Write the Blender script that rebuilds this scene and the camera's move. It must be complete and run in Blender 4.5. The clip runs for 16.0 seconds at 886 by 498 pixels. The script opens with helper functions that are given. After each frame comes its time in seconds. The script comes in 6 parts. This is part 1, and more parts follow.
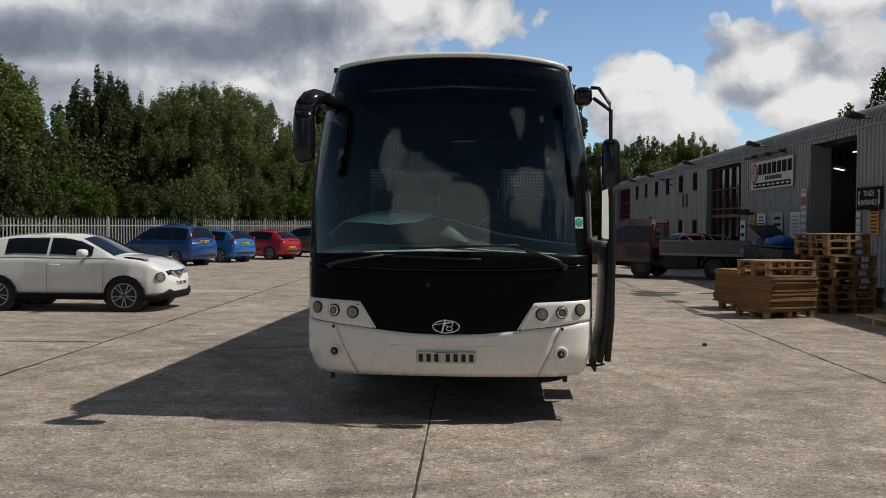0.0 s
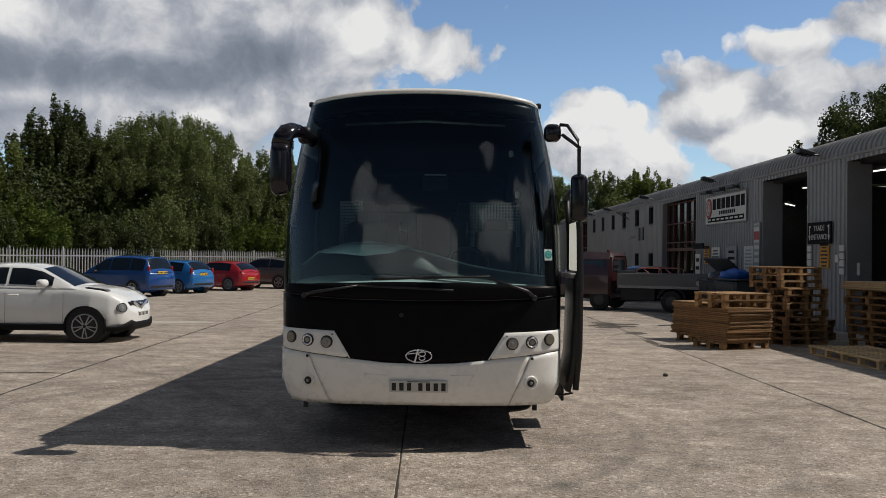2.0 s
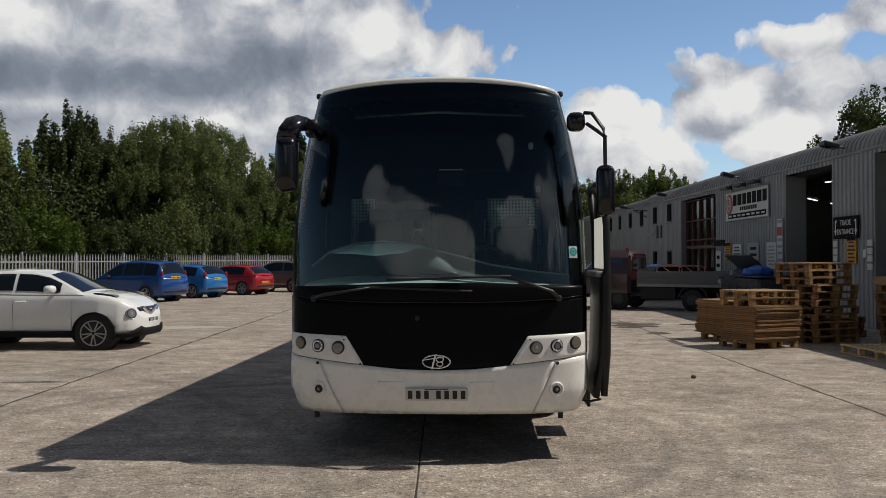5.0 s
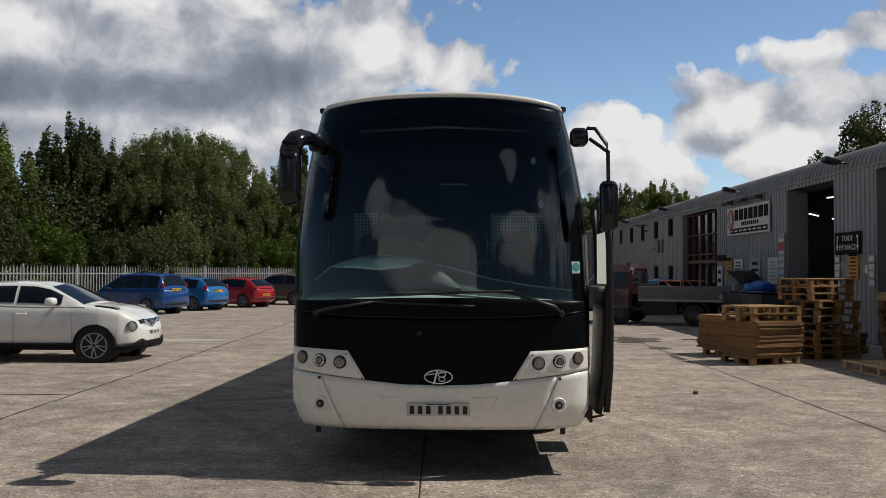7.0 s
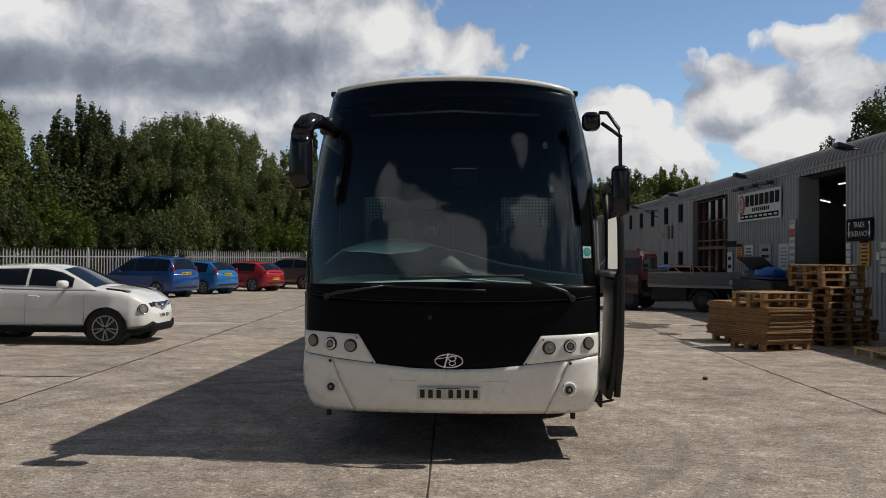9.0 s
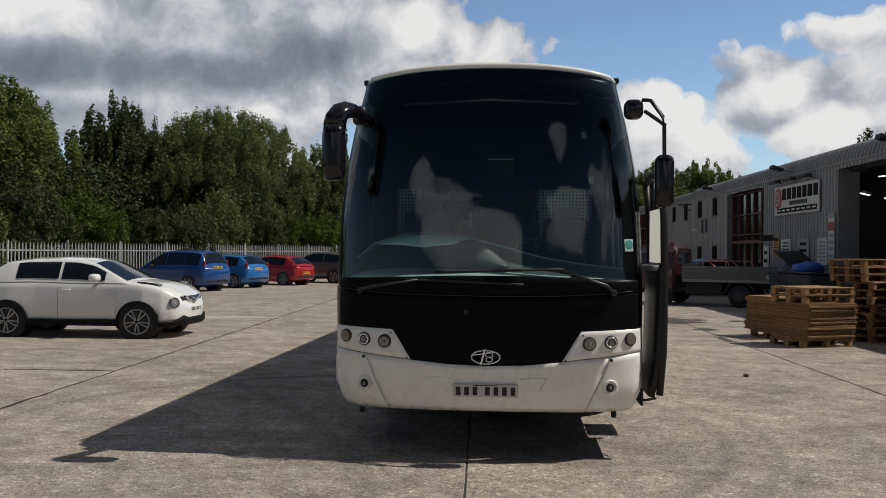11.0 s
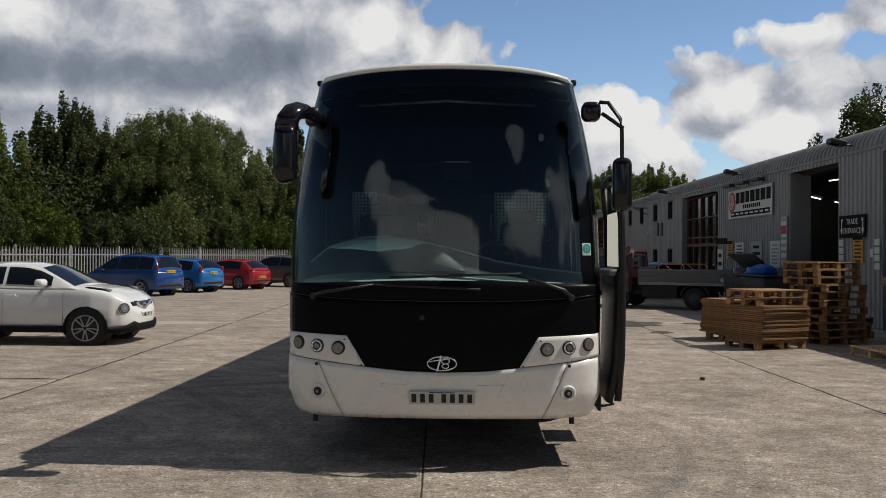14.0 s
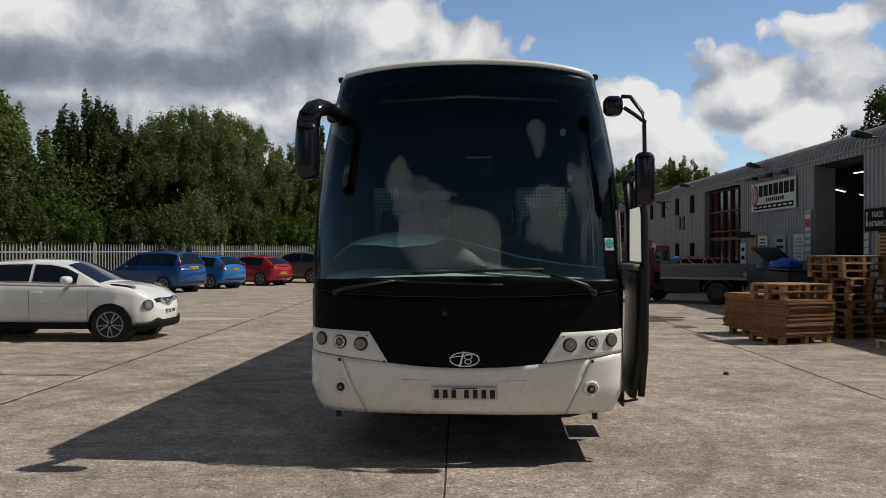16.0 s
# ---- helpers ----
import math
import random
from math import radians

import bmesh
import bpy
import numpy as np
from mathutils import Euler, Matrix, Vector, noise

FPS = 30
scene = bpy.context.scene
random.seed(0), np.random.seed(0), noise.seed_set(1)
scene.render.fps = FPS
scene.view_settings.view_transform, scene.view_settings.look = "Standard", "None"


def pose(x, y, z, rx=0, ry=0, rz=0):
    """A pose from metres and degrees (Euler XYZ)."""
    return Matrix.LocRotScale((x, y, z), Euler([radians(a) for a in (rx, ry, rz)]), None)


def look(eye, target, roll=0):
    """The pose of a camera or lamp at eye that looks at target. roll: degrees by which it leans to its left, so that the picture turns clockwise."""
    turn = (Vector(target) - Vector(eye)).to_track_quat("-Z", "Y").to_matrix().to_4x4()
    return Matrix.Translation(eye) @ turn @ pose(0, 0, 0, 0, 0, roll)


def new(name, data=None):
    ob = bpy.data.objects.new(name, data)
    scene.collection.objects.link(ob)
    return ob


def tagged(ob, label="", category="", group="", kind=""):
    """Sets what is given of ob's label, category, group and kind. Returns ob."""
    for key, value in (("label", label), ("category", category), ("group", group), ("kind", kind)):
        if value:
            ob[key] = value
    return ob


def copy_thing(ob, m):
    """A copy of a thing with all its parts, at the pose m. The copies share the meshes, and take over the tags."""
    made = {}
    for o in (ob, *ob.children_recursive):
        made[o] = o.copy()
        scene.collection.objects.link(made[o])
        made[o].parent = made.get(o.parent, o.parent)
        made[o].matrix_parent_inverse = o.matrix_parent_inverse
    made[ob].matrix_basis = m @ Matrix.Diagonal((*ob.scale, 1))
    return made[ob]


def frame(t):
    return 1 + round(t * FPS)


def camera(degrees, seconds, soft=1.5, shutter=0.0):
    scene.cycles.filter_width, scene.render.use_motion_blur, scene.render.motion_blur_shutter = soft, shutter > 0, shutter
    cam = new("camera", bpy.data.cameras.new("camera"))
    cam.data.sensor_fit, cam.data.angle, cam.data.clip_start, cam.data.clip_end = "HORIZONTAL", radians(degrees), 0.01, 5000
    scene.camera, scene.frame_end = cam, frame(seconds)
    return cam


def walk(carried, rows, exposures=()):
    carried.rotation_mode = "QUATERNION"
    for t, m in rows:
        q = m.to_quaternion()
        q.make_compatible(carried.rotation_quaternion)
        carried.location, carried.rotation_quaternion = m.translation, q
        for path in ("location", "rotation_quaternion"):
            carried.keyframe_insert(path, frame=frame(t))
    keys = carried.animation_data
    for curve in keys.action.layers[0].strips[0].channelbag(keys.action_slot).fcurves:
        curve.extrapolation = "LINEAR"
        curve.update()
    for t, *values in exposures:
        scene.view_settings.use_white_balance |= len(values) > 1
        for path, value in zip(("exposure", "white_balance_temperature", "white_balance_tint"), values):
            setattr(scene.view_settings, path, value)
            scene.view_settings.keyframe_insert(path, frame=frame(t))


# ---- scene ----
cam = camera(53.0, 16.0, soft=0.7)
PATH = [
    (0, (0.213, -7.729, 1.744), (0.15, -5.731, 1.689), 0.3),
    (0.5, (-0.002, -7.969, 1.735), (-0.175, -5.976, 1.727), 0.0),
    (1, (-0.108, -8.026, 1.718), (-0.216, -6.029, 1.747), 0.4),
    (1.5, (-0.046, -7.998, 1.734), (-0.042, -5.998, 1.753), 0.6),
    (2, (0.074, -7.912, 1.737), (0.107, -5.912, 1.755), 0.6),
    (2.5, (0.127, -7.778, 1.718), (0.102, -5.778, 1.771), 0.6),
    (3, (-0.057, -7.627, 1.681), (-0.108, -5.628, 1.715), 0.7),
    (3.5, (-0.044, -7.463, 1.701), (0.009, -5.464, 1.732), 0.6),
    (4, (0.144, -7.424, 1.719), (0.255, -5.428, 1.777), 0.3),
    (4.5, (0.084, -7.43, 1.72), (0.109, -5.43, 1.757), -0.2),
    (4.7, (0.063, -7.421, 1.715), (0.063, -5.421, 1.733), -0.2),
    (6.8, (0.048, -7.405, 1.73), (0.052, -5.407, 1.804), -0.0),
    (7, (0.043, -7.405, 1.728), (0.041, -5.405, 1.779), 0.1),
    (7.5, (0.035, -7.406, 1.725), (0.026, -5.407, 1.78), 0.1),
    (8, (0.031, -7.391, 1.728), (0.028, -5.391, 1.765), 0.1),
    (8.5, (0.015, -7.403, 1.724), (-0.005, -5.404, 1.746), 0.3),
    (10.8, (0.1, -7.258, 1.718), (0.077, -5.258, 1.728), 0.5),
    (11, (-0.038, -7.179, 1.71), (-0.125, -5.181, 1.714), 0.4),
    (11.5, (-0.106, -7.068, 1.716), (-0.152, -5.069, 1.764), 0.5),
    (12, (0.0, -7.024, 1.721), (0.053, -5.026, 1.775), 0.5),
    (12.5, (-0.004, -7.023, 1.718), (0.002, -5.024, 1.76), 0.3),
    (13, (-0.035, -7.033, 1.717), (-0.064, -5.033, 1.728), 0.1),
    (13.5, (-0.035, -7.017, 1.719), (-0.046, -5.017, 1.719), 0.2),
    (14, (-0.021, -7.028, 1.718), (-0.014, -5.028, 1.73), 0.3),
    (14.5, (-0.006, -7.021, 1.715), (0.015, -5.023, 1.777), 0.4),
    (15, (0.013, -7.012, 1.721), (0.041, -5.012, 1.759), 0.2),
    (15.5, (-0.01, -7.005, 1.725), (-0.003, -5.005, 1.721), 0.1),
    (16, (-0.033, -7.028, 1.723), (-0.072, -5.028, 1.724), 0.0),
]
walk(cam, [(t, look(eye, target, roll)) for t, eye, target, roll in PATH])


# ---- world, sun, exposure ----
SUN_EL, SUN_AZ = 51.7, 88.8          # degrees: height, and clockwise from +y


def node(nt, kind, ins=None, **props):
    n = nt.nodes.new(kind)
    if "operation" in props:
        n.operation = props["operation"]
    if "use_clamp" in props:
        n.use_clamp = props["use_clamp"]
    if "data_type" in props:
        n.data_type, n.blend_type = props["data_type"], props["blend_type"]
    for k, v in (ins or {}).items():
        if isinstance(v, bpy.types.NodeSocket):
            nt.links.new(v, n.inputs[k])
        else:
            n.inputs[k].default_value = v
    return n


def mth(nt, op, a, b=None, c=None, clamp=False):
    ins = {0: a}
    if b is not None:
        ins[1] = b
    if c is not None:
        ins[2] = c
    return node(nt, "ShaderNodeMath", ins, operation=op, use_clamp=clamp).outputs[0]


def ramp(nt, fac, stops, mode="LINEAR"):
    n = node(nt, "ShaderNodeValToRGB", {0: fac})
    n.color_ramp.interpolation = mode
    els = n.color_ramp.elements
    while len(els) < len(stops):
        els.new(0.5)
    for e, (p, c) in zip(els, stops):
        e.position = p
        e.color = (c, c, c, 1) if isinstance(c, (int, float)) else (*c, 1)
    return n.outputs[0]


def mix(nt, fac, a, b, blend="MIX"):
    n = node(nt, "ShaderNodeMix", data_type="RGBA", blend_type=blend)
    for k, v in ((0, fac), (6, a), (7, b)):
        if isinstance(v, bpy.types.NodeSocket):
            nt.links.new(v, n.inputs[k])
        else:
            n.inputs[k].default_value = v if k == 0 else (*v, 1)
    return n.outputs[2]


def build_world():
    w = bpy.data.worlds.new("world")
    scene.world = w
    w.use_nodes = True
    nt = w.node_tree
    nt.nodes.clear()
    sky = node(nt, "ShaderNodeTexSky")
    sky.sky_type, sky.sun_disc, sky.sun_elevation, sky.sun_rotation = "NISHITA", False, radians(SUN_EL), radians(SUN_AZ)
    sky.air_density, sky.dust_density, sky.ozone_density = 1.0, 0.6, 1.2
    co = node(nt, "ShaderNodeTexCoord").outputs["Generated"]
    sep = node(nt, "ShaderNodeSeparateXYZ", {0: co})
    az = mth(nt, "MULTIPLY", mth(nt, "ARCTAN2", sep.outputs[0], sep.outputs[1]), 57.2958)
    el = mth(nt, "MULTIPLY", mth(nt, "ARCSINE", sep.outputs[2]), 57.2958)
    # billowing edges: noise at two sizes and rounded puffs
    # towards the south the cloud lies in long low banks
    south = ramp(nt, mth(nt, "ADD", sep.outputs[1], 0.5), [(0.1, 0.42), (0.6, 1.0)])
    co = node(nt, "ShaderNodeCombineXYZ", {0: mth(nt, "MULTIPLY", sep.outputs[0], south), 1: sep.outputs[1], 2: sep.outputs[2]}).outputs[0]
    warp = node(nt, "ShaderNodeTexNoise", {"Vector": co, "Scale": 9.0, "Detail": 4.0}).outputs["Color"]
    cw = node(nt, "ShaderNodeVectorMath", {0: co, 1: node(nt, "ShaderNodeVectorMath", {0: warp, 3: 0.07}, operation="SCALE").outputs[0]}, operation="ADD").outputs[0]
    big = node(nt, "ShaderNodeTexNoise", {"Vector": cw, "Scale": 8.0, "Detail": 8.0, "Roughness": 0.52}).outputs[0]
    fine = node(nt, "ShaderNodeTexNoise", {"Vector": cw, "Scale": 30.0, "Detail": 8.0, "Roughness": 0.58}).outputs[0]

    def puff(shift, scale):
        v = node(nt, "ShaderNodeVectorMath", {0: cw, 1: shift}, operation="ADD").outputs[0]
        n = node(nt, "ShaderNodeTexVoronoi", {"Vector": v, "Scale": scale})
        n.feature = "SMOOTH_F1"
        n.inputs["Smoothness"].default_value = 0.25
        return mth(nt, "SUBTRACT", 0.62, n.outputs["Distance"])

    def bank(a, e, wa, we):
        """A soft oval of cloud: bearing and height of its middle, half-widths, in degrees."""
        u = mth(nt, "DIVIDE", mth(nt, "SUBTRACT", az, a), wa)
        v = mth(nt, "DIVIDE", mth(nt, "SUBTRACT", el, e), we)
        d = mth(nt, "SQRT", mth(nt, "ADD", mth(nt, "MULTIPLY", u, u), mth(nt, "MULTIPLY", v, v)))
        return mth(nt, "SUBTRACT", 1.0, d)

    def join(some):
        out = some[0]
        for s in some[1:]:
            out = mth(nt, "SMOOTH_MAX", out, s, 0.2)
        return out

    def thin(b, by):
        return mth(nt, "SUBTRACT", b, by)

    cover = join([bank(-19, 13.0, 20, 8.5), bank(-9.5, 13.2, 5.5, 5.0), bank(-5.0, 14.6, 4.6, 4.0), bank(0.2, 13.0, 3.0, 2.3), bank(11.0, 7.6, 3.8, 3.5), bank(13.8, 5.4, 4.4, 2.4),
                  bank(19.3, 8.9, 6.4, 3.8), bank(27, 8.3, 6.0, 3.8), bank(23.5, 9.2, 5.5, 3.4), thin(bank(22.0, 12.7, 4.6, 2.0), 0.18), thin(bank(27.2, 13.9, 7.0, 1.7), 0.1), thin(bank(26.0, 17.6, 8.0, 2.4), 0.25),
                  bank(60, 16, 24, 6), bank(-70, 16, 30, 8), bank(-162, 17.0, 5, 2.6), bank(-168, 13.5, 7.0, 4.2), bank(-175, 9.0, 8, 3.6), bank(166, 13.5, 9, 4.0), bank(142, 15, 16, 6.5), thin(bank(168, 22, 5, 3.0), 0.3), bank(110, 14, 20, 6)])
    # broken cloud overhead, out of view, added to make the shadows less blue
    cover = mth(nt, "SMOOTH_MAX", cover, mth(nt, "SUBTRACT", mth(nt, "MULTIPLY", ramp(nt, mth(nt, "DIVIDE", el, 90.0), [(0.34, 0.0), (0.52, 1.0)]), 1.7), 1.6), 0.2)
    puffs = mth(nt, "ADD", puff((0, 0, 0), 13.0), mth(nt, "MULTIPLY", puff((3.1, 1.7, 0.4), 32.0), 0.5))
    rag = mth(nt, "ADD", mth(nt, "MULTIPLY", mth(nt, "SUBTRACT", big, 0.5), 1.2), mth(nt, "ADD", mth(nt, "MULTIPLY", mth(nt, "SUBTRACT", fine, 0.5), 1.15), mth(nt, "MULTIPLY", mth(nt, "SUBTRACT", puffs, 0.35), 0.95)))
    edge = mth(nt, "ADD", mth(nt, "MULTIPLY", cover, 1.45), mth(nt, "MULTIPLY", rag, 0.85))
    dens = ramp(nt, mth(nt, "ADD", mth(nt, "MULTIPLY", edge, 2.9), 0.25, clamp=True), [(0.0, 0.0), (0.35, 0.6), (0.75, 1.0)], "EASE")
    # a broad grey mass with a dark flat base, white heads where the sun strikes
    soft = node(nt, "ShaderNodeTexNoise", {"Vector": node(nt, "ShaderNodeMapping", {0: cw, "Scale": (1.0, 1.0, 1.6)}).outputs[0], "Scale": 8.0, "Detail": 7.0, "Roughness": 0.55}).outputs[0]
    wave = mth(nt, "MULTIPLY", mth(nt, "SUBTRACT", soft, 0.5), 1.5)

    def field(some, lo, hi):
        return ramp(nt, mth(nt, "ADD", join(some), wave), [(lo, 0.0), (hi, 1.0)], "EASE")

    base = field([bank(-19, 10.9, 14, 2.0), bank(-11.0, 12.2, 6.5, 2.8), bank(-28, 10.6, 9, 1.8), thin(bank(-25, 8.2, 10, 1.8), 0.35), bank(26.5, 16.8, 7, 1.8)], 0.0, 0.9)
    pale = field([bank(17.5, 7.9, 3.4, 1.1), bank(10.0, 6.8, 2.6, 0.7), bank(22.5, 7.0, 4, 0.8), bank(27, 9.5, 4, 0.8)], 0.0, 0.9)
    heads = field([bank(-5.2, 14.2, 3.8, 3.6), bank(0.2, 13.2, 3.4, 2.6), thin(bank(-13, 8.6, 8, 1.1), 0.3), bank(-15, 16.2, 6, 1.2), bank(-24, 15.4, 9, 3.0), bank(-30, 14.0, 8, 3.0), bank(18.0, 9.0, 16, 5.0),
                   bank(23, 13.6, 7, 1.7), bank(-165, 15.0, 12, 6.0), bank(-176, 9.5, 10, 5), bank(165, 14, 12, 6), bank(140, 15, 15, 6)], 0.0, 0.6)
    big2 = node(nt, "ShaderNodeTexNoise", {"Vector": node(nt, "ShaderNodeVectorMath", {0: cw, 1: (0.022, 0.0, 0.03)}, operation="ADD").outputs[0], "Scale": 8.0, "Detail": 8.0, "Roughness": 0.52}).outputs[0]
    puff2 = puff((0.012, 0.0, 0.02), 13.0)
    light = mth(nt, "ADD", mth(nt, "MULTIPLY", mth(nt, "SUBTRACT", big, big2), 0.75), mth(nt, "MULTIPLY", mth(nt, "SUBTRACT", puff((0, 0, 0), 13.0), puff2), 1.0))
    light = mth(nt, "MULTIPLY", light, mth(nt, "ADD", 0.2, heads))
    shade = mth(nt, "ADD", mth(nt, "ADD", light, 0.675), mth(nt, "ADD", mth(nt, "MULTIPLY", heads, 0.19), mth(nt, "MULTIPLY", mth(nt, "SUBTRACT", fine, 0.5), 0.72)))
    shade = mth(nt, "SUBTRACT", shade, mth(nt, "ADD", mth(nt, "MULTIPLY", base, 0.40), mth(nt, "MULTIPLY", pale, 0.13)), clamp=True)
    tone = ramp(nt, shade, [(0.0, (0.15, 0.175, 0.22)), (0.35, (0.26, 0.30, 0.365)), (0.6, (0.45, 0.48, 0.545)), (0.8, (0.74, 0.75, 0.775)), (1.0, (0.96, 0.96, 0.95))])
    high = ramp(nt, mth(nt, "DIVIDE", el, 90.0), [(0.0, 0.150), (0.19, 0.122), (0.27, 0.062), (1.0, 0.034)])
    deep = mth(nt, "ADD", 0.61, mth(nt, "MULTIPLY", sep.outputs[1], 0.41))
    high = mth(nt, "MULTIPLY", high, deep)
    blue = mix(nt, 1.0, node(nt, "ShaderNodeVectorMath", {0: sky.outputs[0], 3: high}, operation="SCALE").outputs[0], (0.89, 1.0, 1.12), "MULTIPLY")
    dens = mth(nt, "MULTIPLY", dens, ramp(nt, mth(nt, "ADD", sep.outputs[1], 0.5), [(0.2, 0.62), (0.6, 1.0)]))
    out = mix(nt, dens, blue, tone)
    bg = node(nt, "ShaderNodeBackground", {0: out, 1: 1.0})
    nt.links.new(bg.outputs[0], node(nt, "ShaderNodeOutputWorld").inputs[0])


build_world()
sun = new("sun", bpy.data.lights.new("sun", "SUN"))
sun.data.energy, sun.data.angle, sun.data.color = 4.3, radians(0.55), (1.0, 0.94, 0.85)
sun.matrix_world = look((math.sin(radians(SUN_AZ)) * 50, math.cos(radians(SUN_AZ)) * 50, 50 * math.tan(radians(SUN_EL))), (0, 0, 0))
scene.view_settings.exposure = -0.28

# ---- materials ----
MATS = {}


def surface(name, color, rough=0.6, metal=0.0, var=0.12, scale=6.0, bump=0.0, bump_scale=40.0, dirt=0.0, spec=0.5, coat=0.0, rand=0.0, island=0.0):
    """A plain surface with colour variation at two sizes, faint dirt and fine relief."""
    if name in MATS:
        return MATS[name]
    m = bpy.data.materials.new(name)
    m.use_nodes = True
    nt = m.node_tree
    p = nt.nodes["Principled BSDF"]
    co = node(nt, "ShaderNodeTexCoord").outputs["Object"]
    n1 = node(nt, "ShaderNodeTexNoise", {"Vector": co, "Scale": scale, "Detail": 6.0, "Roughness": 0.6}).outputs[0]
    n2 = node(nt, "ShaderNodeTexNoise", {"Vector": co, "Scale": scale * 11, "Detail": 3.0}).outputs[0]
    f = mth(nt, "ADD", mth(nt, "MULTIPLY", n1, 0.65), mth(nt, "MULTIPLY", n2, 0.35))
    lo = tuple(c * (1 - var * 1.6) for c in color)
    hi = tuple(min(1, c * (1 + var * 1.6)) for c in color)
    col = ramp(nt, f, [(0.25, lo), (0.75, hi)])
    if rand or island:
        src = node(nt, "ShaderNodeObjectInfo").outputs["Random"] if rand else node(nt, "ShaderNodeNewGeometry").outputs["Random Per Island"]
        a = rand or island
        col = mix(nt, 1.0, col, ramp(nt, src, [(0.0, (1 - a, 1 - a, 1 - a * 1.15)), (1.0, (1 + a * 0.4, 1 + a * 0.38, 1 + a * 0.3))]), "MULTIPLY")
    if dirt:
        n3 = node(nt, "ShaderNodeTexNoise", {"Vector": co, "Scale": scale * 0.45, "Detail": 8.0, "Roughness": 0.7}).outputs[0]
        col = mix(nt, mth(nt, "MULTIPLY", ramp(nt, n3, [(0.5, 0.0), (0.75, 1.0)]), dirt), col, (0.12, 0.105, 0.085))
    nt.links.new(col, p.inputs["Base Color"])
    nt.links.new(mth(nt, "ADD", rough - 0.06, mth(nt, "MULTIPLY", n2, 0.12)), p.inputs["Roughness"])
    p.inputs["Metallic"].default_value = metal
    p.inputs["Specular IOR Level"].default_value = spec
    if coat:
        p.inputs["Coat Weight"].default_value = coat
        p.inputs["Coat Roughness"].default_value = 0.05
    if bump:
        n4 = node(nt, "ShaderNodeTexNoise", {"Vector": co, "Scale": bump_scale, "Detail": 5.0}).outputs[0]
        b = node(nt, "ShaderNodeBump", {"Height": n4, "Strength": bump, "Distance": 0.01})
        nt.links.new(b.outputs[0], p.inputs["Normal"])
    MATS[name] = m
    return m


def glass(name, tint, rough=0.0):
    """Tinted pane: mostly clear, with a sharp reflection."""
    if name in MATS:
        return MATS[name]
    m = bpy.data.materials.new(name)
    m.use_nodes = True
    nt = m.node_tree
    nt.nodes.clear()
    tr = node(nt, "ShaderNodeBsdfTransparent", {0: (*tint, 1)})
    gl = node(nt, "ShaderNodeBsdfGlossy", {0: (0.9, 0.95, 0.95, 1), "Roughness": rough})
    fr = node(nt, "ShaderNodeFresnel", {0: 1.78})
    ms = node(nt, "ShaderNodeMixShader", {0: fr.outputs[0], 1: tr.outputs[0], 2: gl.outputs[0]})
    nt.links.new(ms.outputs[0], node(nt, "ShaderNodeOutputMaterial").inputs[0])
    MATS[name] = m
    return m


def glow(name, color, power):
    m = bpy.data.materials.new(name)
    m.use_nodes = True
    p = m.node_tree.nodes["Principled BSDF"]
    p.inputs["Base Color"].default_value = (*color, 1)
    p.inputs["Emission Color"].default_value = (*color, 1)
    p.inputs["Emission Strength"].default_value = power
    return m


